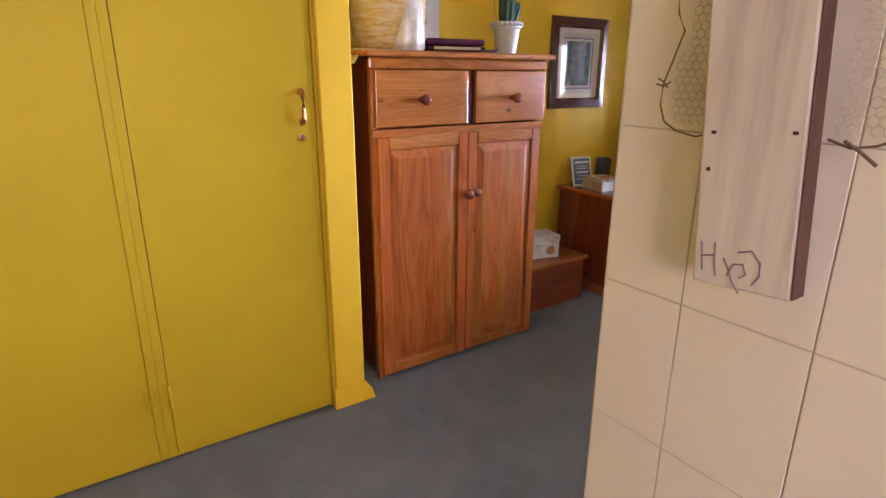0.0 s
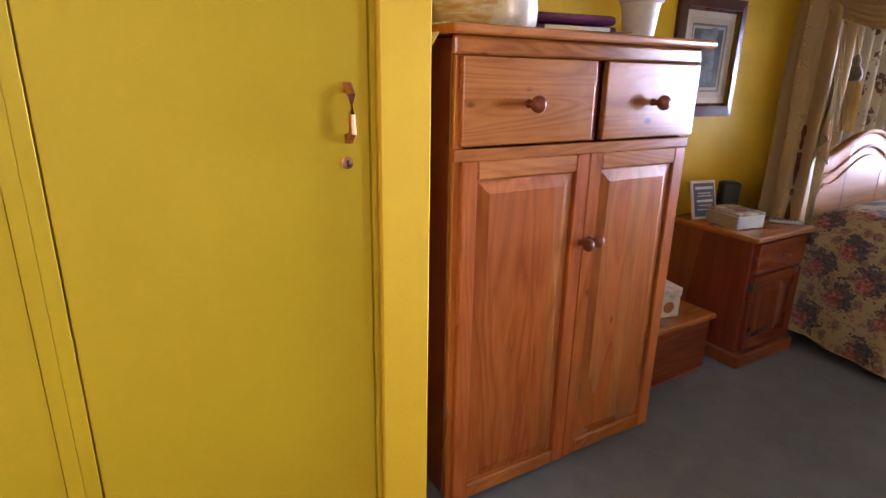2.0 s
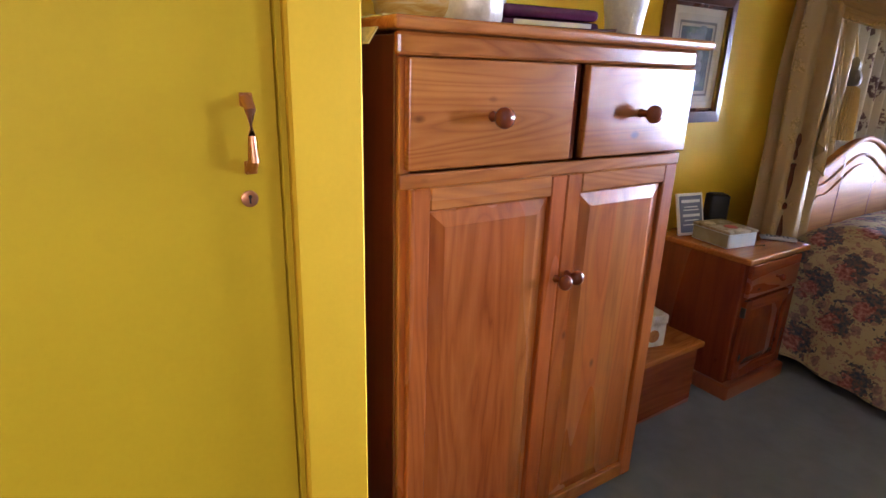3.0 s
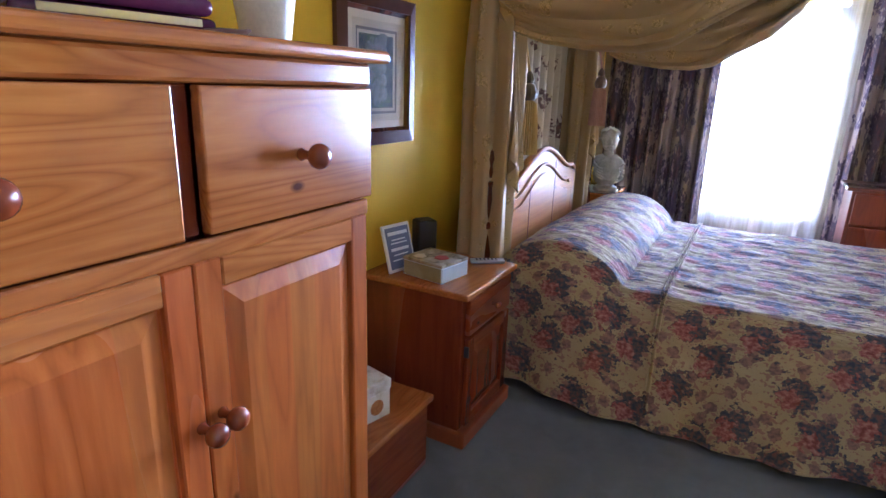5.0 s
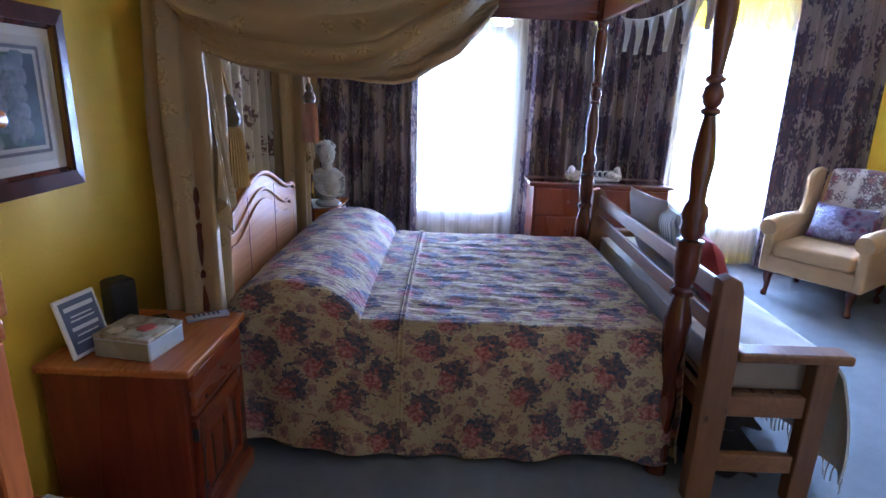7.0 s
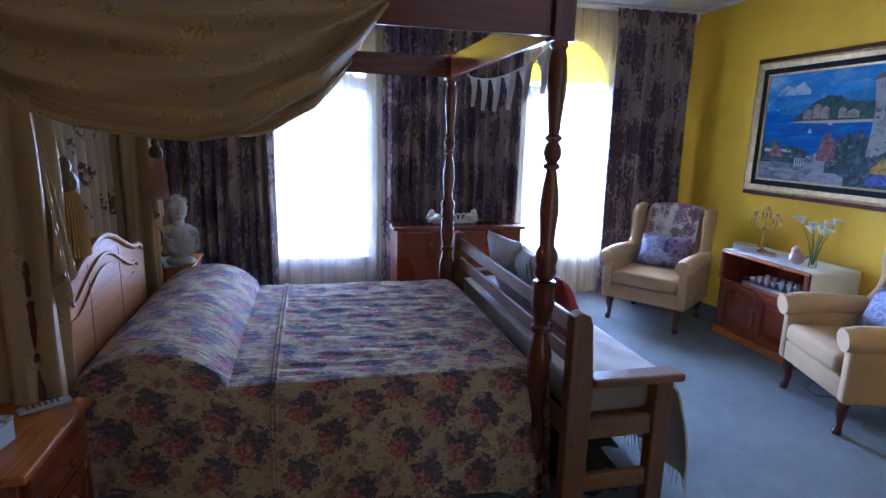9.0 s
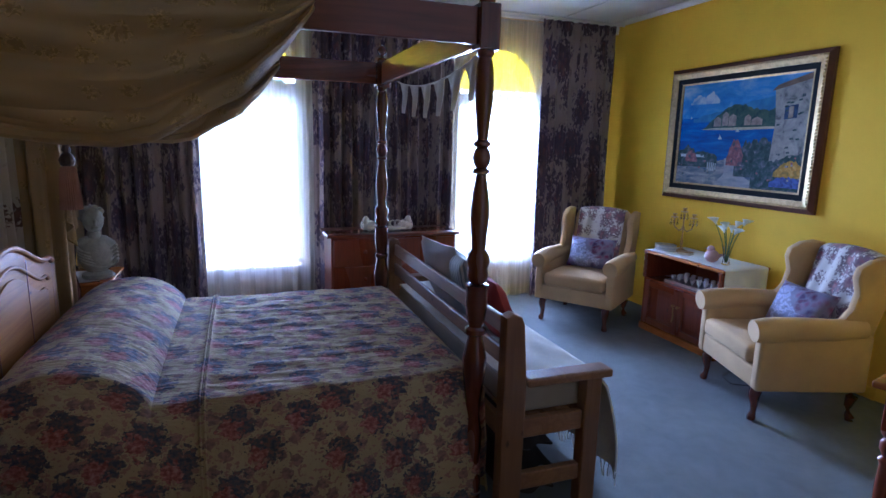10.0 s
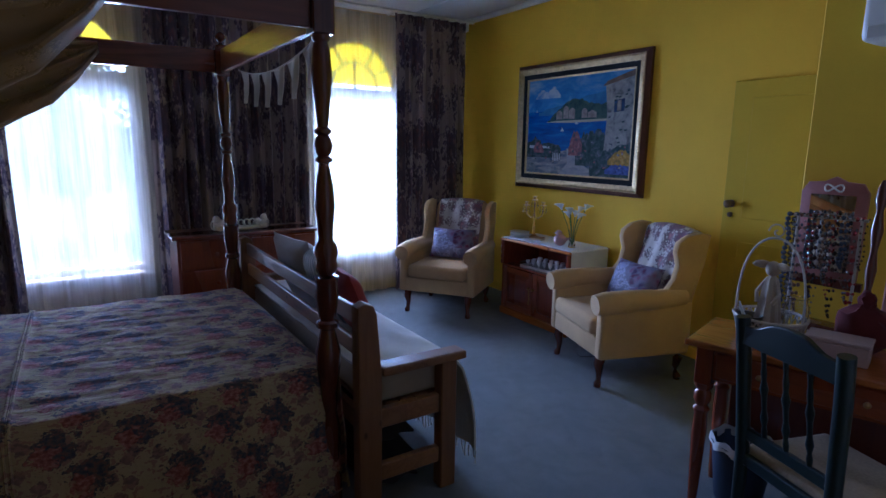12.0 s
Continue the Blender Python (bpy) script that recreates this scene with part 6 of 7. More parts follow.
for i in range(4):
    part("dish", lathe([(0.07, 0), (0.095, 0.004), (0.098, 0.012), (0.09, 0.0125)], 30, m=Matrix.Translation((0, 0, i * 0.0135)) @ Matrix.Diagonal((1.0, 0.75, 1, 1))), STEEL if i % 2 else PALE, tinb, smooth=True)
sb_ = thing("trinket_box", (4.81, -2.17, CZ), 20, "small flat cream trinket box", "box")
part("base", box(-0.05, -0.035, 0, 0.05, 0.035, 0.018, 0.003), CREAM, sb_)
part("lid", box(-0.052, -0.037, 0.0185, 0.052, 0.037, 0.026, 0.003), BRASS, sb_)
bird = thing("bird_figure", (4.50, -2.13, CZ), 30, "pinkish ceramic bird figure", "ornament")
bb_ = bmesh.new()
blob(bb_, (0, 0, 0.05), (0.055, 0.042, 0.05))
blob(bb_, (0.012, 0, 0.105), (0.028, 0.026, 0.028))
lathe([(0.008, 0), (0.001, 0.02)], 8, bb_, Matrix.Translation((0.036, 0, 0.105)) @ pose(0, 0, 0, 0, 90))
lathe([(0.02, -0.02), (0.016, 0.0), (0.003, 0.05)], 10, bb_, Matrix.Translation((-0.045, 0, 0.055)) @ pose(0, 0, 0, 0, -65))
part("bird_body", bb_, plain("dusty_pink_glaze", (0.45, 0.28, 0.27), 0.4, vary=0.2), bird, smooth=True)
fv = thing("glass_vase", (4.40, -2.17, CZ), 0, "slim clear glass vase holding white arum lilies", "vase")
part("body", lathe([(0.028, 0), (0.03, 0.004), (0.022, 0.05), (0.024, 0.10), (0.034, 0.145), (0.031, 0.145), (0.021, 0.10), (0.019, 0.05), (0.02, 0.012)], 24), CRYST, fv, smooth=True)
GREEN = plain("lily_green", (0.06, 0.16, 0.03), 0.5, vary=0.3)
PETAL = plain("lily_white", (0.74, 0.73, 0.64), 0.5, vary=0.05)
for i in range(8):
    a, lean = i * 2.4, 0.03 + 0.015 * (i % 4)
    tip = Vector((lean * 1.5 * math.cos(a), lean * 1.1 * math.sin(a), 0.24 + 0.022 * (i % 4)))
    part("stalk", tube([(0.006 * math.cos(a), 0.006 * math.sin(a), 0.02), (tip * 0.45 + Vector((0, 0, 0.04)))[:], tip[:]], 0.003, 6), GREEN, fv, smooth=True)
    fl = sheet(16, 6, lambda u, v: ((0.004 + 0.028 * v ** 1.6 * (1 + 0.5 * max(0, math.cos(math.tau * u)))) * math.cos(math.tau * u), (0.004 + 0.024 * v ** 1.6) * math.sin(math.tau * u), 0.055 * v + 0.014 * v * math.cos(math.tau * u)), 0.0015)
    bmesh.ops.transform(fl, matrix=Matrix.Translation(tip) @ pose(0, 0, 0, 0, 22 + 8 * (i % 3), math.degrees(a)), verts=fl.verts[:])
    part("lily", fl, PETAL, fv, smooth=True)
tray = thing("drinks_tray", (4.67, -2.2, 0.4705), 4, "silver gallery tray crowded with small glasses and cups", "tray")
tr_ = box(-0.24, -0.13, 0, 0.24, 0.13, 0.006, 0.002)
for a in ((-0.24, -0.13, 0.24, -0.125), (-0.24, 0.125, 0.24, 0.13), (-0.24, -0.124, -0.235, 0.124), (0.235, -0.124, 0.24, 0.124)):
    box(a[0], a[1], 0.006, a[2], a[3], 0.022, 0.001, bm=tr_)
part("tray_body", tr_, STEEL, tray)
for i in range(7):
    for j in range(3):
        part("goblet", lathe([(0.016, 0), (0.017, 0.002), (0.004, 0.006), (0.004, 0.025), (0.017, 0.035), (0.02, 0.055 + 0.012 * ((i * j) % 3)), (0.018, 0.055 + 0.012 * ((i * j) % 3)), (0.012, 0.036)], 14, m=Matrix.Translation((-0.2 + i * 0.066, -0.085 + j * 0.08, 0.0065))), STEEL if (i + j) % 2 else PALE, tray, smooth=True)
cable = thing("power_cable", label="thin dark cable lying on the carpet by the low cabinet", category="cable")
part("cable", tube([(4.12, -2.3, 0.005), (4.10, -2.05, 0.006), (4.02, -1.85, 0.006), (3.9, -1.8, 0.006), (3.8, -1.95, 0.006)], 0.004, 6), BLACK, cable, smooth=True)

# ---- dressing table corner ----
DT = pose(2.465, -0.833, 0, 0, 0, 195.7)
desk = new("dressing_table")
desk.matrix_world = DT
tagged(desk, "orange varnished pine dressing table with turned legs", "table")
part("tabletop", box(-0.0, 0.0, 0.735, 0.90, 0.42, 0.762, 0.009, 3), PINE_X, desk)
for x in (0.075, 0.825):
    for y in (0.06, 0.36):
        part("leg", lathe([(0.016, 0.0), (0.018, 0.03), (0.024, 0.18), (0.03, 0.36), (0.026, 0.44), (0.034, 0.46), (0.022, 0.475), (0.034, 0.50), (0.034, 0.53), (0.024, 0.545), (0.036, 0.56), (0.036, 0.575)], 18, m=Matrix.Translation((x, y, 0))), PINE_RED, desk, "turned pine leg", True)
        part("leg_block", box(x - 0.032, y - 0.032, 0.5755, x + 0.032, y + 0.032, 0.734, 0.003), PINE_RED, desk)
part("apron", box(0.108, 0.04, 0.60, 0.792, 0.06, 0.734, 0.003), PINE_RED_X, desk)
part("apron", box(0.108, 0.36, 0.60, 0.792, 0.38, 0.734, 0.003), PINE_RED_X, desk)
# assumed panel, added to keep the bright wall under the table dark
part("back_panel", box(0.108, 0.381, 0.06, 0.792, 0.396, 0.72, 0.003), PINE_SHADED, desk, "dark panel added for the gloom under the table")
part("apron", box(0.06, 0.093, 0.60, 0.08, 0.327, 0.734, 0.003), PINE_RED_X, desk)
for k in range(2):
    d = part("drawer", box(0.12 + k * 0.335, 0.03, 0.615, 0.445 + k * 0.335, 0.0395, 0.72, 0.003), PINE_RED_X, desk)
    turned_knob(d, 0.2825 + k * 0.335, 0.03, 0.668, 0.012, BRASS)

DK = 0.7635
bas = thing("wire_basket", (2.29, -1.14, DK), 0, "white openwork metal basket with an arched handle", "basket")
WIRE = plain("white_painted_wire", (0.48, 0.43, 0.36), 0.4, vary=0.12)
for z, r in ((0.035, 0.118), (0.095, 0.135)):
    part("hoop", tube([(r * math.cos(a), r * math.sin(a), z) for a in [math.tau * i / 30 for i in range(30)]], 0.006, 6, None, True), WIRE, bas, smooth=True)
lat = bmesh.new()
for i in range(26):
    for s in (-1, 1):
        a, e = math.tau * i / 26, math.tau * (i + s) / 26
        tube([(0.118 * math.cos(a), 0.118 * math.sin(a), 0.035), (0.135 * math.cos(e), 0.135 * math.sin(e), 0.095)], 0.004, 5, lat)
part("lattice", lat, WIRE, bas)
part("base", lathe([(0.115, 0.03), (0.116, 0.034)], 30), WIRE, bas)
part("handle", tube([(0.134 * math.cos(a), 0.02, 0.09 + 0.33 * math.sin(a) ** 0.7) for a in [math.pi * i / 24 for i in range(25)]], 0.005, 8), WIRE, bas, "arched wire handle", True)
part("scroll", tube([(0.0 + (0.036 - 0.0022 * i) * math.cos(0.55 * i), 0.02, 0.445 + (0.036 - 0.0022 * i) * math.sin(0.55 * i)) for i in range(15)], 0.0035, 6), WIRE, bas, smooth=True)
for i in range(3):
    a = math.tau * i / 3 + 2.2
    part("foot", tube([(0.11 * math.cos(a) + 0.02 * math.cos(b), 0.11 * math.sin(a), 0.018 + 0.015 * math.sin(b)) for b in [math.tau * j / 14 for j in range(14)]], 0.003, 6, None, True), WIRE, bas, smooth=True)
fig_ = thing("trinket_doll", (2.31, -1.16, DK + 0.036), 0, "cream ribboned figure standing in the basket", "ornament")
fg = lathe([(0.05, 0), (0.052, 0.01), (0.04, 0.1), (0.028, 0.19), (0.022, 0.21), (0.012, 0.22)], 22, ripple=0.12, waves=7)
blob(fg, (0, 0, 0.25), (0.028, 0.028, 0.032))
for s in (-1, 1):
    blob(fg, (s * 0.04, 0.01, 0.265), (0.035, 0.012, 0.016), rz=s * 20, wave=0.3)
    tube([(s * 0.02, 0, 0.2), (s * 0.045, 0.02, 0.15), (s * 0.03, 0.04, 0.11)], 0.009, 6, fg)
part("figure_body", fg, plain("ivory_ribbon", (0.46, 0.37, 0.27), 0.7, vary=0.15), fig_, smooth=True)
jr = thing("glass_jar", (2.22, -1.20, DK + 0.036), 0, "clear glass jar standing in the wire basket", "jar")
part("body", lathe([(0.042, 0), (0.045, 0.004), (0.045, 0.11), (0.036, 0.125), (0.036, 0.14), (0.04, 0.142), (0.033, 0.142), (0.033, 0.126), (0.041, 0.108), (0.041, 0.008)], 24), CRYST, jr, smooth=True)
dish = thing("dark_dish", (2.345, -1.08, DK + 0.036), 0, "dark dish of small cosmetics in the basket", "dish")
part("bowl", lathe([(0.035, 0), (0.05, 0.03), (0.055, 0.06), (0.05, 0.06), (0.03, 0.008)], 24), BLACK, dish, smooth=True)
part("pencil", tube([(0, 0, 0.02), (0.035, 0.02, 0.11)], 0.004, 6), STEEL, dish)
part("pencil", tube([(0.01, 0, 0.02), (0.05, -0.01, 0.09)], 0.004, 6), PALE, dish)

stand = thing("necklace_stand", (2.20, -1.33, DK), 8, "jewellery stand crowded with hanging beads and chains", "jewellery stand")
part("base", box(-0.13, -0.04, 0, 0.13, 0.04, 0.012, 0.003), WIRE, stand)
part("upright", tube([(-0.11, 0, 0.012), (-0.11, 0, 0.50)], 0.006, 8), WIRE, stand)
part("upright", tube([(0.11, 0, 0.012), (0.11, 0, 0.50)], 0.006, 8), WIRE, stand)
part("crossbar", tube([(-0.13, 0, 0.50), (0.13, 0, 0.50)], 0.006, 8), WIRE, stand)
JEWEL = [plain("dark_beads", (0.05, 0.03, 0.025), 0.2, vary=0.5), plain("silver_beads", (0.30, 0.30, 0.31), 0.25, 0.8, vary=0.3), plain("blue_grey_beads", (0.09, 0.11, 0.15), 0.2, vary=0.4), plain("red_beads", (0.28, 0.03, 0.03), 0.25, vary=0.3), plain("brown_beads", (0.2, 0.10, 0.05), 0.3, vary=0.4)]
for i in range(16):
    x, drop = -0.12 + 0.016 * i, 0.20 + 0.07 * ((i * 7) % 4)
    nb, r = 24, 0.0042 + 0.0022 * ((i * 5) % 3)
    nk = bmesh.new()
    for k in range(nb):
        a = math.pi * k / (nb - 1)
        lathe([(r * 0.4, -r), (r, 0), (r * 0.4, r)], 6, nk, Matrix.Translation((x + 0.006 * math.cos(a) + 0.004 * math.sin(k), 0.012 * math.cos(a) + 0.008 * (i % 2), 0.505 - drop * math.sin(a))))
    part("necklace", nk, JEWEL[(i * 3) % 5], stand, smooth=True, kind="stuff")
for i, x in enumerate((0.125, 0.15)):
    thread = part("bead_string", tube([(x + 0.006 * math.sin(k), -0.02, 0.50 - 0.021 * k) for k in range(22)], 0.0015, 5), JEWEL[1 + i], stand, "long string of round beads")
    bead = part("bead", lathe([(0.004, -0.010), (0.010, -0.006), (0.012, 0), (0.010, 0.006), (0.004, 0.010)], 8), JEWEL[1 + i], thread, smooth=True)
    bead.location = (x, -0.02, 0.50)
    for k in range(1, 22):
        b_ = new("bead", bead.data)
        b_.parent, b_.location = thread, (x + 0.006 * math.sin(k), -0.02, 0.50 - 0.021 * k)

mir = thing("vanity_mirror", (2.235, -1.435, 0.0), 0, "dusty pink framed vanity mirror on turned posts", "mirror")
PINK = plain("dusty_pink_paint", (0.40, 0.16, 0.13), 0.5, vary=0.2)
out_ = [(-0.12, 1.0), (0.12, 1.0), (0.125, 1.36), (0.10, 1.40), (0.04, 1.405), (0.0, 1.425), (-0.04, 1.405), (-0.10, 1.40), (-0.125, 1.36)]
part("frame", prism(out_, -0.012, 0.012, 0.004), PINK, mir, smooth=True)
mm, nt_, p_ = setup("mirror_silver", 0.03, 1.0)
p_.inputs["Base Color"].default_value = (0.8, 0.8, 0.8, 1)
part("mirror_glass", box(-0.085, 0.0125, 1.03, 0.085, 0.0145, 1.35, 0.0), mm, mir)
part("carving", tube([(0.035 * math.cos(a), 0.014, 1.378 + 0.014 * math.sin(2 * a)) for a in [math.tau * i / 20 for i in range(20)]], 0.004, 6, None, True), PALE, mir, smooth=True)
for x in (-0.165,):
    part("post", lathe([(0.02, DK), (0.022, 0.80), (0.012, 0.82), (0.02, 0.9), (0.012, 0.98), (0.02, 1.06), (0.012, 1.14), (0.022, 1.22), (0.012, 1.30), (0.022, 1.34), (0.018, 1.39), (0.005, 1.42)], 14, m=Matrix.Translation((x, 0, 0))), DARKWOOD, mir, "dark turned mirror post", True)
part("foot", box(-0.19, -0.05, DK, 0.19, 0.05, 0.80, 0.006), DARKWOOD, mir)
part("crosspiece", box(-0.144, -0.01, 0.96, 0.144, 0.01, 0.998, 0.003), DARKWOOD, mir)
pm = thing("pink_wall_panel", label="pink carved panel leaning on the wall behind the dressing table", category="mirror")
part("frame", box(1.80, -1.498, DK, 2.03, -1.473, 1.40, 0.008, 2), PINK, pm)
red = thing("red_cloth_bag", (2.02, -1.30, DK), 10, "soft dark red bag on the dressing table", "bag")
rb_ = bmesh.new()
blob(rb_, (0, 0, 0.09), (0.09, 0.06, 0.10), wave=0.25)
blob(rb_, (0.0, 0, 0.2), (0.03, 0.025, 0.04), wave=0.3)
part("bag_body", rb_, cloth("dark_red_bag_cloth", (0.11, 0.018, 0.018)), red, smooth=True)
pk = thing("tissue_box", (2.03, -1.13, DK), 15, "pale pink box on the dressing table", "box")
part("base", box(-0.10, -0.06, 0, 0.10, 0.06, 0.07, 0.004), plain("pale_pink_card", (0.42, 0.30, 0.28), 0.7, vary=0.15), pk)
part("lid", box(-0.103, -0.063, 0.0705, 0.103, 0.063, 0.085, 0.004), plain("pale_pink_card_lid", (0.48, 0.36, 0.33), 0.7, vary=0.15), pk)

CH = pose(1.972, -0.695, 0, 0, 0, 161.3)
chr_ = new("dining_chair")
chr_.matrix_world = CH
tagged(chr_, "dark green painted spindle-back chair with a rush seat", "chair")
for s in (-1, 1):
    part("back_post", tube([(s * 0.175, 0, 0.0), (s * 0.18, 0, 0.45), (s * 0.19, -0.03, 0.8), (s * 0.195, -0.05, 0.955)], [0.018, 0.024, 0.025, 0.025], 12), GREENWOOD, chr_, smooth=True)
    part("front_leg", lathe([(0.014, 0), (0.018, 0.1), (0.024, 0.22), (0.016, 0.27), (0.022, 0.3), (0.02, 0.43)], 14, m=Matrix.Translation((s * 0.19, 0.37, 0))), GREENWOOD, chr_, smooth=True)
    part("stretcher", tube([(s * 0.178, 0.01, 0.2), (s * 0.19, 0.36, 0.2)], 0.011, 8), GREENWOOD, chr_)
part("crest_rail", prism([(-0.185, 0.86), (0.185, 0.86), (0.185, 0.925), (0.12, 0.935), (0.06, 0.965), (0, 0.972), (-0.06, 0.965), (-0.12, 0.935), (-0.185, 0.925)], -0.058, -0.034, 0.005), GREENWOOD, chr_)
part("lower_rail", box(-0.17, -0.012, 0.50, 0.17, 0.008, 0.545, 0.004), GREENWOOD, chr_)
part("seat_rail", box(-0.17, -0.012, 0.40, 0.17, 0.012, 0.445, 0.004), GREENWOOD, chr_)
for x in (-0.09, 0.0, 0.09):
    sp = lathe([(0.008, 0), (0.010, 0.03), (0.007, 0.05), (0.013, 0.08), (0.008, 0.11), (0.009, 0.16), (0.014, 0.19), (0.008, 0.22), (0.010, 0.25), (0.007, 0.28), (0.009, 0.325)], 12, m=Matrix.Translation((x, -0.002, 0.54)) @ pose(0, 0, 0, 8.5))
    part("spindle", sp, GREENWOOD, chr_, "turned green spindle", True)
part("front_rail", tube([(-0.19, 0.37, 0.2), (0.19, 0.37, 0.2)], 0.011, 8), GREENWOOD, chr_)
part("seat", box(-0.19, 0.013, 0.435, 0.19, 0.39, 0.465, 0.012, 3), cloth("rush_seat", (0.30, 0.22, 0.13), 90, 0.3), chr_, "woven rush seat")
bin_ = thing("waste_bin", (2.33, -1.13, 0), 20, "dark blue waste bin with a crumpled liner", "bin")
part("shell", lathe([(0.09, 0), (0.095, 0.006), (0.125, 0.27), (0.13, 0.272), (0.122, 0.272), (0.09, 0.012)], 26), plain("navy_plastic", (0.02, 0.03, 0.06), 0.45, vary=0.2), bin_, smooth=True)
ln = sheet(40, 6, lambda u, v: ((0.118 + 0.012 * v + 0.006 * math.sin(u * 60)) * math.cos(math.tau * u), (0.118 + 0.012 * v + 0.006 * math.sin(u * 60)) * math.sin(math.tau * u), 0.25 + 0.04 * math.sin(math.pi * v) + 0.008 * math.sin(u * 44)), 0.0015)
part("liner", ln, plain("bin_liner", (0.6, 0.6, 0.62), 0.4, vary=0.1), bin_, smooth=True)
bag = thing("patterned_bag", (2.0, -1.2, 0), 0, "crumpled pale patterned bag under the dressing table", "bag")
bg_ = bmesh.new()
blob(bg_, (0, 0, 0.17), (0.16, 0.11, 0.17), wave=0.3)
blob(bg_, (0.05, 0, 0.33), (0.08, 0.06, 0.06), wave=0.5)
part("bag_body", bg_, ROSE, bag, smooth=True)

ac = thing("air_conditioner", label="white wall-mounted air conditioner above the dressing table", category="air conditioner")
part("case", box(1.35, PY + 0.001, 1.93, 2.175, PY + 0.2, 2.22, 0.025, 3), PALE, ac, smooth=True)
part("louvre", box(1.38, PY + 0.2, 1.94, 2.15, PY + 0.206, 1.985, 0.002), WHITE, ac)
sens = thing("alarm_sensor", label="small white alarm sensor in the ceiling corner", category="sensor")
part("case", box(6.38, Y0 + 0.03, H - 0.13, 6.44, Y0 + 0.075, H - 0.04, 0.01, 2, m=None), PALE, sens)

# ---- decoration on the tiled partition ----
def washed():
    m, nt, p = setup("whitewashed_wood", 0.8)
    v = coords(nt, (1, 1, 0.1))
    a, b = noise_tex(nt, v, 26, 4, 0.6), noise_tex(nt, coords(nt, (1, 1, 0.3), (2, 1, 0)), 13, 3)
    col = ramp(nt, a.outputs[0], [(0.3, (0.46, 0.39, 0.35)), (0.48, (0.62, 0.55, 0.46)), (0.7, (0.72, 0.66, 0.56))])
    col = mix(nt, ramp(nt, b.outputs[0], [(0.56, (0, 0, 0)), (0.66, (0.6, 0.6, 0.6))]), col, (0.62, 0.47, 0.24))
    nt.links.new(col, p.inputs["Base Color"])
    bump(nt, p, a.outputs[0], 0.4, 0.002)
    return m


PLASTER = washed()
dec = thing("driftwood_board", label="whitewashed driftwood board with scrawled letters hung on the tiles", category="wall decoration")
LEAN = Matrix.Translation((0, 0.246, 1.1)) @ pose(0, 0, 0, -4.6) @ Matrix.Translation((0, -0.246, -1.1))
part("board", box(0.711, 0.181, 1.1, 0.742, 0.311, 1.62, 0.004, 2, m=LEAN), PLASTER, dec, "worn whitewashed wooden board")
# thin dark strip that paints the shade on the board's side face
part("board_edge", box(0.7115, 0.1785, 1.102, 0.7415, 0.1808, 1.62, 0.001, m=LEAN), plain("shaded_edge_brown", (0.10, 0.05, 0.03), 0.8, vary=0.3, scale=20), dec, "board edge with its shade painted dark brown")
part("board", box(0.7422, 0.305, 1.12, 0.757, 0.325, 1.62, 0.003, m=LEAN), PLASTER, dec)
for y, z in ((0.309, 1.300), (0.210, 1.307)):
    part("nail", box(0.7088, y - 0.003, z - 0.002, 0.7108, y + 0.003, z + 0.002, 0.0005), IRON, dec)
part("nail", lathe([(0.003, 0), (0.002, 0.0025)], 8, m=Matrix.Translation((0.711, 0.310, 1.252)) @ pose(0, 0, 0, 0, -90)), IRON, dec)
INK = plain("grey_ink", (0.20, 0.16, 0.18), 0.7, vary=0.3)
scr = bmesh.new()
for pts in ([(0.303, 1.175), (0.299, 1.15), (0.297, 1.135)], [(0.302, 1.155), (0.292, 1.158), (0.283, 1.16)], [(0.284, 1.178), (0.281, 1.15), (0.277, 1.132)],
            [(0.270, 1.16), (0.262, 1.148), (0.253, 1.13), (0.243, 1.118)], [(0.262, 1.137), (0.255, 1.155), (0.243, 1.158), (0.238, 1.145), (0.246, 1.138)],
            [(0.252, 1.172), (0.235, 1.178), (0.222, 1.165), (0.221, 1.148), (0.228, 1.134)]):
    tube([(0.7106, y + 0.001, z - 0.021) for y, z in pts], 0.0013, 5, scr)
part("scrawl", scr, INK, dec, "scrawled dark marker letters")
wires = bmesh.new()
W1 = [(0.388, 1.60), (0.39, 1.50), (0.384, 1.458), (0.372, 1.435), (0.385, 1.395), (0.396, 1.365), (0.397, 1.335), (0.388, 1.312), (0.368, 1.300), (0.335, 1.294), (0.316, 1.30)]
tube([(0.745, y + 0.021, z - 0.006) for y, z in W1], 0.0013, 6, wires)
tube([(0.745, 0.19, 1.300), (0.745, 0.165, 1.292), (0.745, 0.14, 1.297), (0.745, 0.11, 1.312), (0.745, 0.09, 1.35), (0.745, 0.085, 1.6)], 0.0017, 6, wires)
tube([(0.743, 0.427, 1.358), (0.743, 0.414, 1.355), (0.743, 0.404, 1.361)], 0.0013, 5, wires)
tube([(0.743, 0.425, 1.366), (0.743, 0.415, 1.361), (0.743, 0.408, 1.353)], 0.0013, 5, wires)
tube([(0.743, 0.172, 1.300), (0.743, 0.155, 1.290), (0.743, 0.136, 1.276)], 0.0022, 5, wires)
part("bent_wire", wires, plain("rusty_wire", (0.17, 0.105, 0.065), 0.6, 0.3, vary=0.3), dec, "bent rusty wire outline", True)
hexm = bmesh.new()
hs = 0.0068
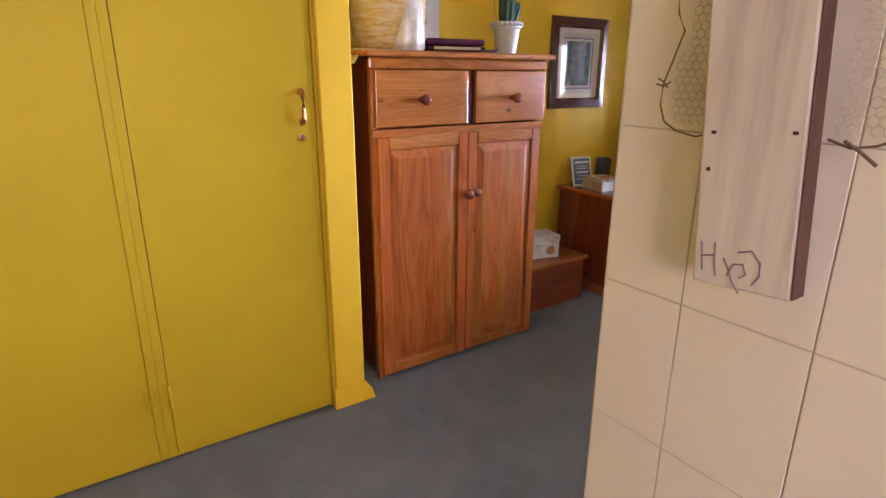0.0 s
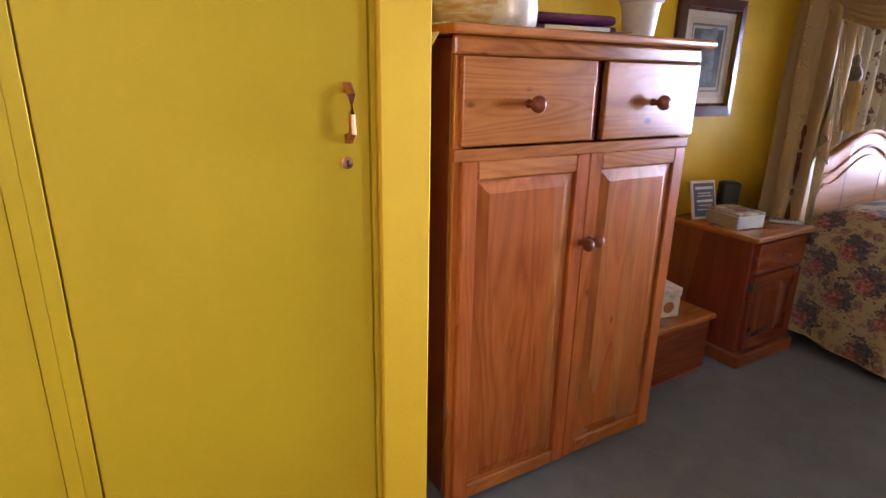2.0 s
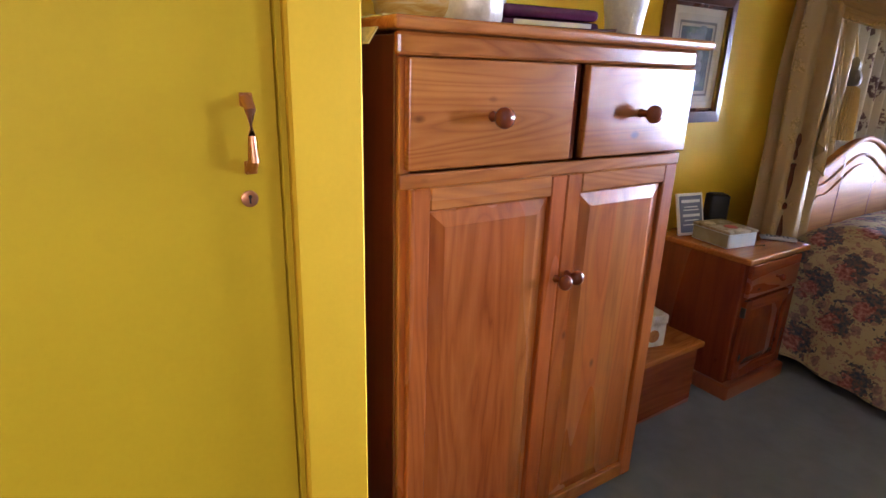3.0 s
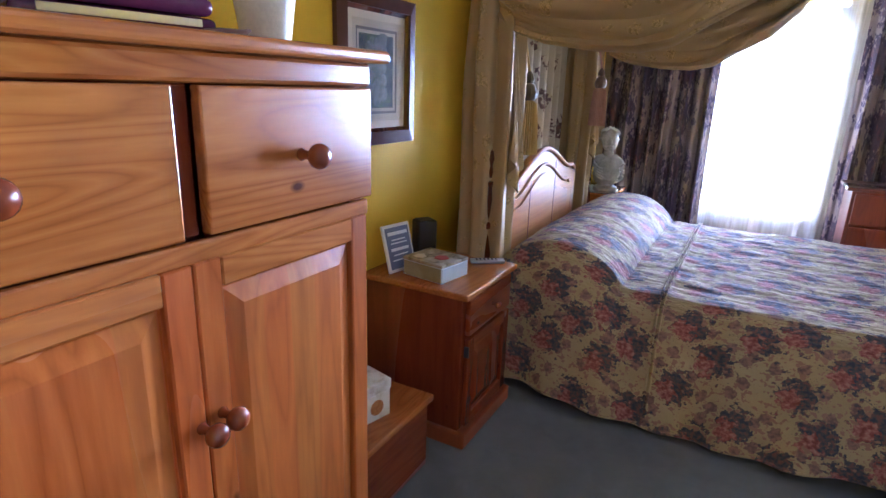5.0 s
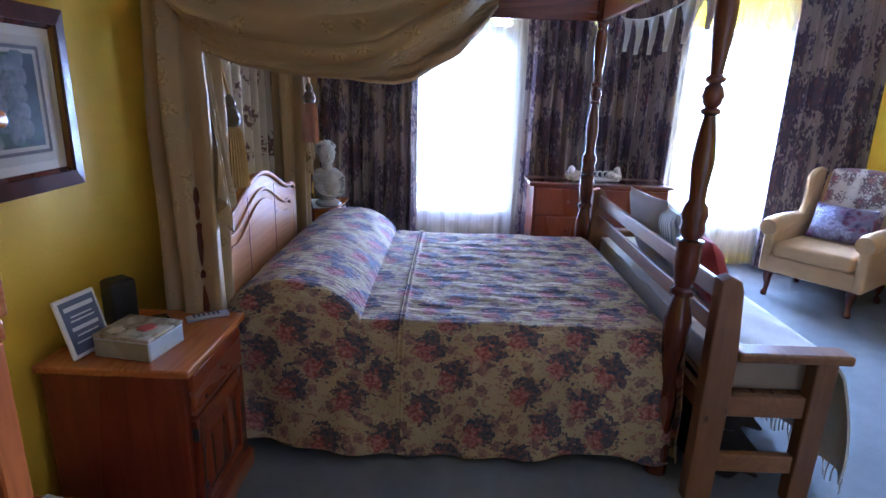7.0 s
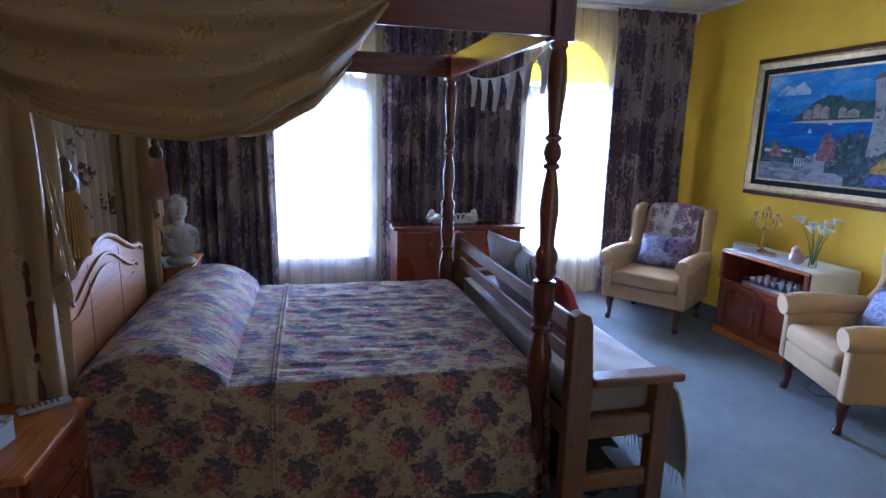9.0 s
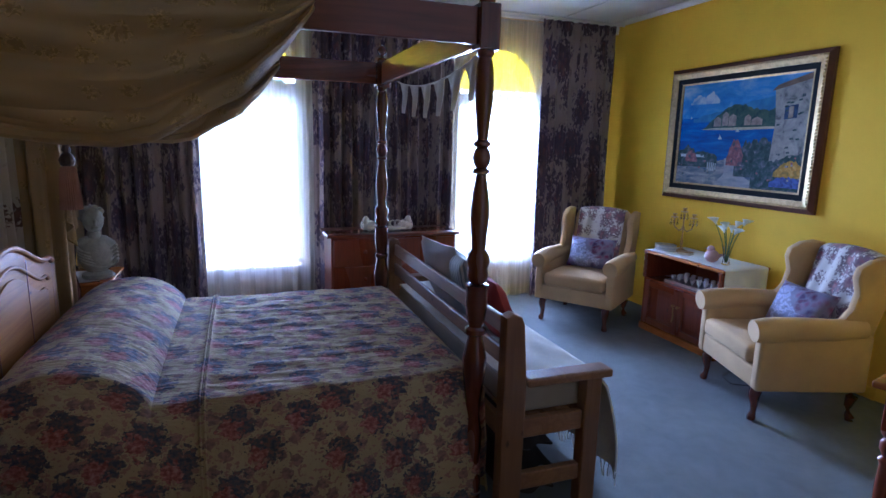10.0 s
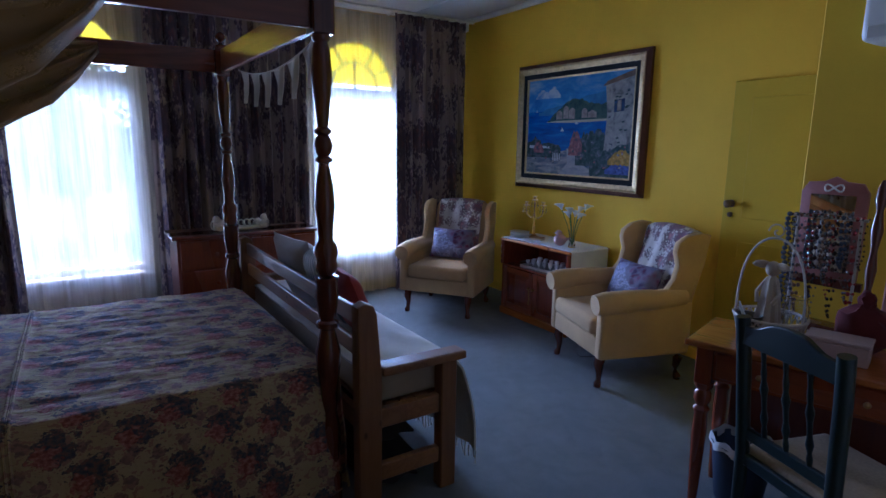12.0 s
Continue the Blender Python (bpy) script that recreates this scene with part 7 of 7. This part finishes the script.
for i in range(8):
    for j in range(32):
        cy_, cz_ = 0.335 + i * hs * 1.75 + (hs * 0.875 if j % 2 else 0), 1.312 + j * hs * 1.5
        lim = 0.405 if cz_ < 1.395 else 0.388
        if cy_ < lim:
            p3 = [(0.7565, cy_ + hs * 0.93 * math.sin(math.tau * k / 6), cz_ + hs * math.cos(math.tau * k / 6)) for k in range(4)]
            tube(p3, 0.0007, 4, hexm)
        if i < 8:
            cy2 = 0.100 + i * hs * 1.75 + (hs * 0.875 if j % 2 else 0)
            if cy2 < 0.185:
                tube([(0.7565, cy2 + hs * 0.93 * math.sin(math.tau * k / 6), cz_ + hs * math.cos(math.tau * k / 6)) for k in range(4)], 0.0007, 4, hexm)
part("wire_mesh", hexm, plain("galvanised_wire", (0.50, 0.44, 0.37), 0.6, 0.1), dec, "fine hexagonal wire mesh", kind="stuff")

# ---- outside ----
GRASS = plain("garden_lawn", (0.07, 0.12, 0.035), 0.95, vary=0.4, scale=3, fine=40)
PAVE = plain("pale_paving", (0.26, 0.24, 0.21), 0.9, vary=0.15, scale=4)
structure("ground", box(X1 + 0.31, -60, -0.35, 120, 60, -0.25, 0), GRASS, "sunlit garden lawn reaching the distance")
# assumed overhang out of view, its depth set to block most direct sun
structure("eave", box(X1 + 0.252, -4.5, 2.72, X1 + 1.3, 4.5, 2.86, 0.01), WHITE, "unseen white eave added to cut the sun at the windows")
# assumed paving, added to throw sunlight up to the ceiling and walls
structure("pavement", box(X1 + 0.32, -4, -0.248, X1 + 3.2, 4, -0.2, 0.01), PAVE, "unseen pale paving added to bounce light into the windows")
LEAF = plain("garden_leaves", (0.05, 0.11, 0.03), 0.6, vary=0.5, scale=5)


def tree(x, y, h, r, seed):
    t = thing("garden_tree", (x, y, -0.25), 0, "leafy green garden tree outside the windows", "tree", "garden trees")
    rng = random.Random(seed)
    part("trunk", tube([(0, 0, 0), (0.05, 0.03, h * 0.3), (-0.04, 0.06, h * 0.6), (0.02, 0, h * 0.85)], [0.14, 0.11, 0.08, 0.03], 10), FRAMEBROWN, t, smooth=True)
    vs, fs = [], []
    for i in range(4200):
        while True:
            p = Vector((rng.uniform(-1, 1), rng.uniform(-1, 1), rng.uniform(-1, 1)))
            if p.length < 1 and noise.noise(p * 2.2 + Vector((seed, 0, 0))) > -0.12:
                break
        c = Vector((p.x * r, p.y * r, h * 0.62 + p.z * h * 0.42))
        a, b = Vector((rng.uniform(-1, 1), rng.uniform(-1, 1), rng.uniform(-1, 1))).normalized() * 0.09, Vector((rng.uniform(-1, 1), rng.uniform(-1, 1), rng.uniform(-1, 1))).normalized() * 0.045
        k = len(vs)
        vs += [c - a, c + b, c + a, c - b]
        fs.append((k, k + 1, k + 2, k + 3))
    me = bpy.data.meshes.new("crown")
    me.from_pydata(vs, [], fs)
    me.materials.append(LEAF)
    cr = new("crown", me)
    cr.parent = t
    for i in range(5):
        a = rng.uniform(0, math.tau)
        part("limb", tube([(0, 0.03, h * (0.35 + 0.08 * i)), (r * 0.35 * math.cos(a), r * 0.35 * math.sin(a), h * (0.5 + 0.08 * i)), (r * 0.7 * math.cos(a), r * 0.7 * math.sin(a), h * (0.58 + 0.08 * i))], [0.06, 0.04, 0.015], 8), FRAMEBROWN, t, smooth=True)


for x, y, h, r, seed in ((11.5, 4.2, 4.6, 1.7, 1), (13.5, 1.2, 3.2, 1.3, 2), (12.8, -9.5, 3.6, 1.5, 3), (17, 8.5, 6, 2.4, 4), (18, -14, 5.5, 2.4, 5)):
    tree(x, y, h, r, seed)

# ---- tiles of the partition, last ----
TW, TH, GAP = 0.191, 0.2645, 0.0025
full = box(0, GAP / 2, GAP / 2, 0.0018, TW - GAP / 2, TH - GAP / 2, 0.0006)
edge_w = TE - 0.356
cut_ = box(0, GAP / 2, GAP / 2, 0.0018, edge_w - GAP / 2, TH - GAP / 2, 0.0006)
part_wall = bpy.data.objects["wall_partition"]
first = {}
for key, b_ in (("full", full), ("cut", cut_)):
    o_ = part("tile", b_, TILE, part_wall)
    first[key] = o_.data
    o_.location = (TX - 0.0015, 0.356 if key == "cut" else 0.165, -0.0305 + TH)
for r_ in range(-1, 11):
    for k in range(-1, 9):
        if r_ == 1 and k in (-1, 0):
            continue
        z = -0.0305 + r_ * TH
        if z < 0:
            continue
        o_ = new("tile", first["cut"] if k < 0 else first["full"])
        o_.parent = part_wall
        o_.location = (TX - 0.0015, 0.356 if k < 0 else 0.165 - k * TW, z)
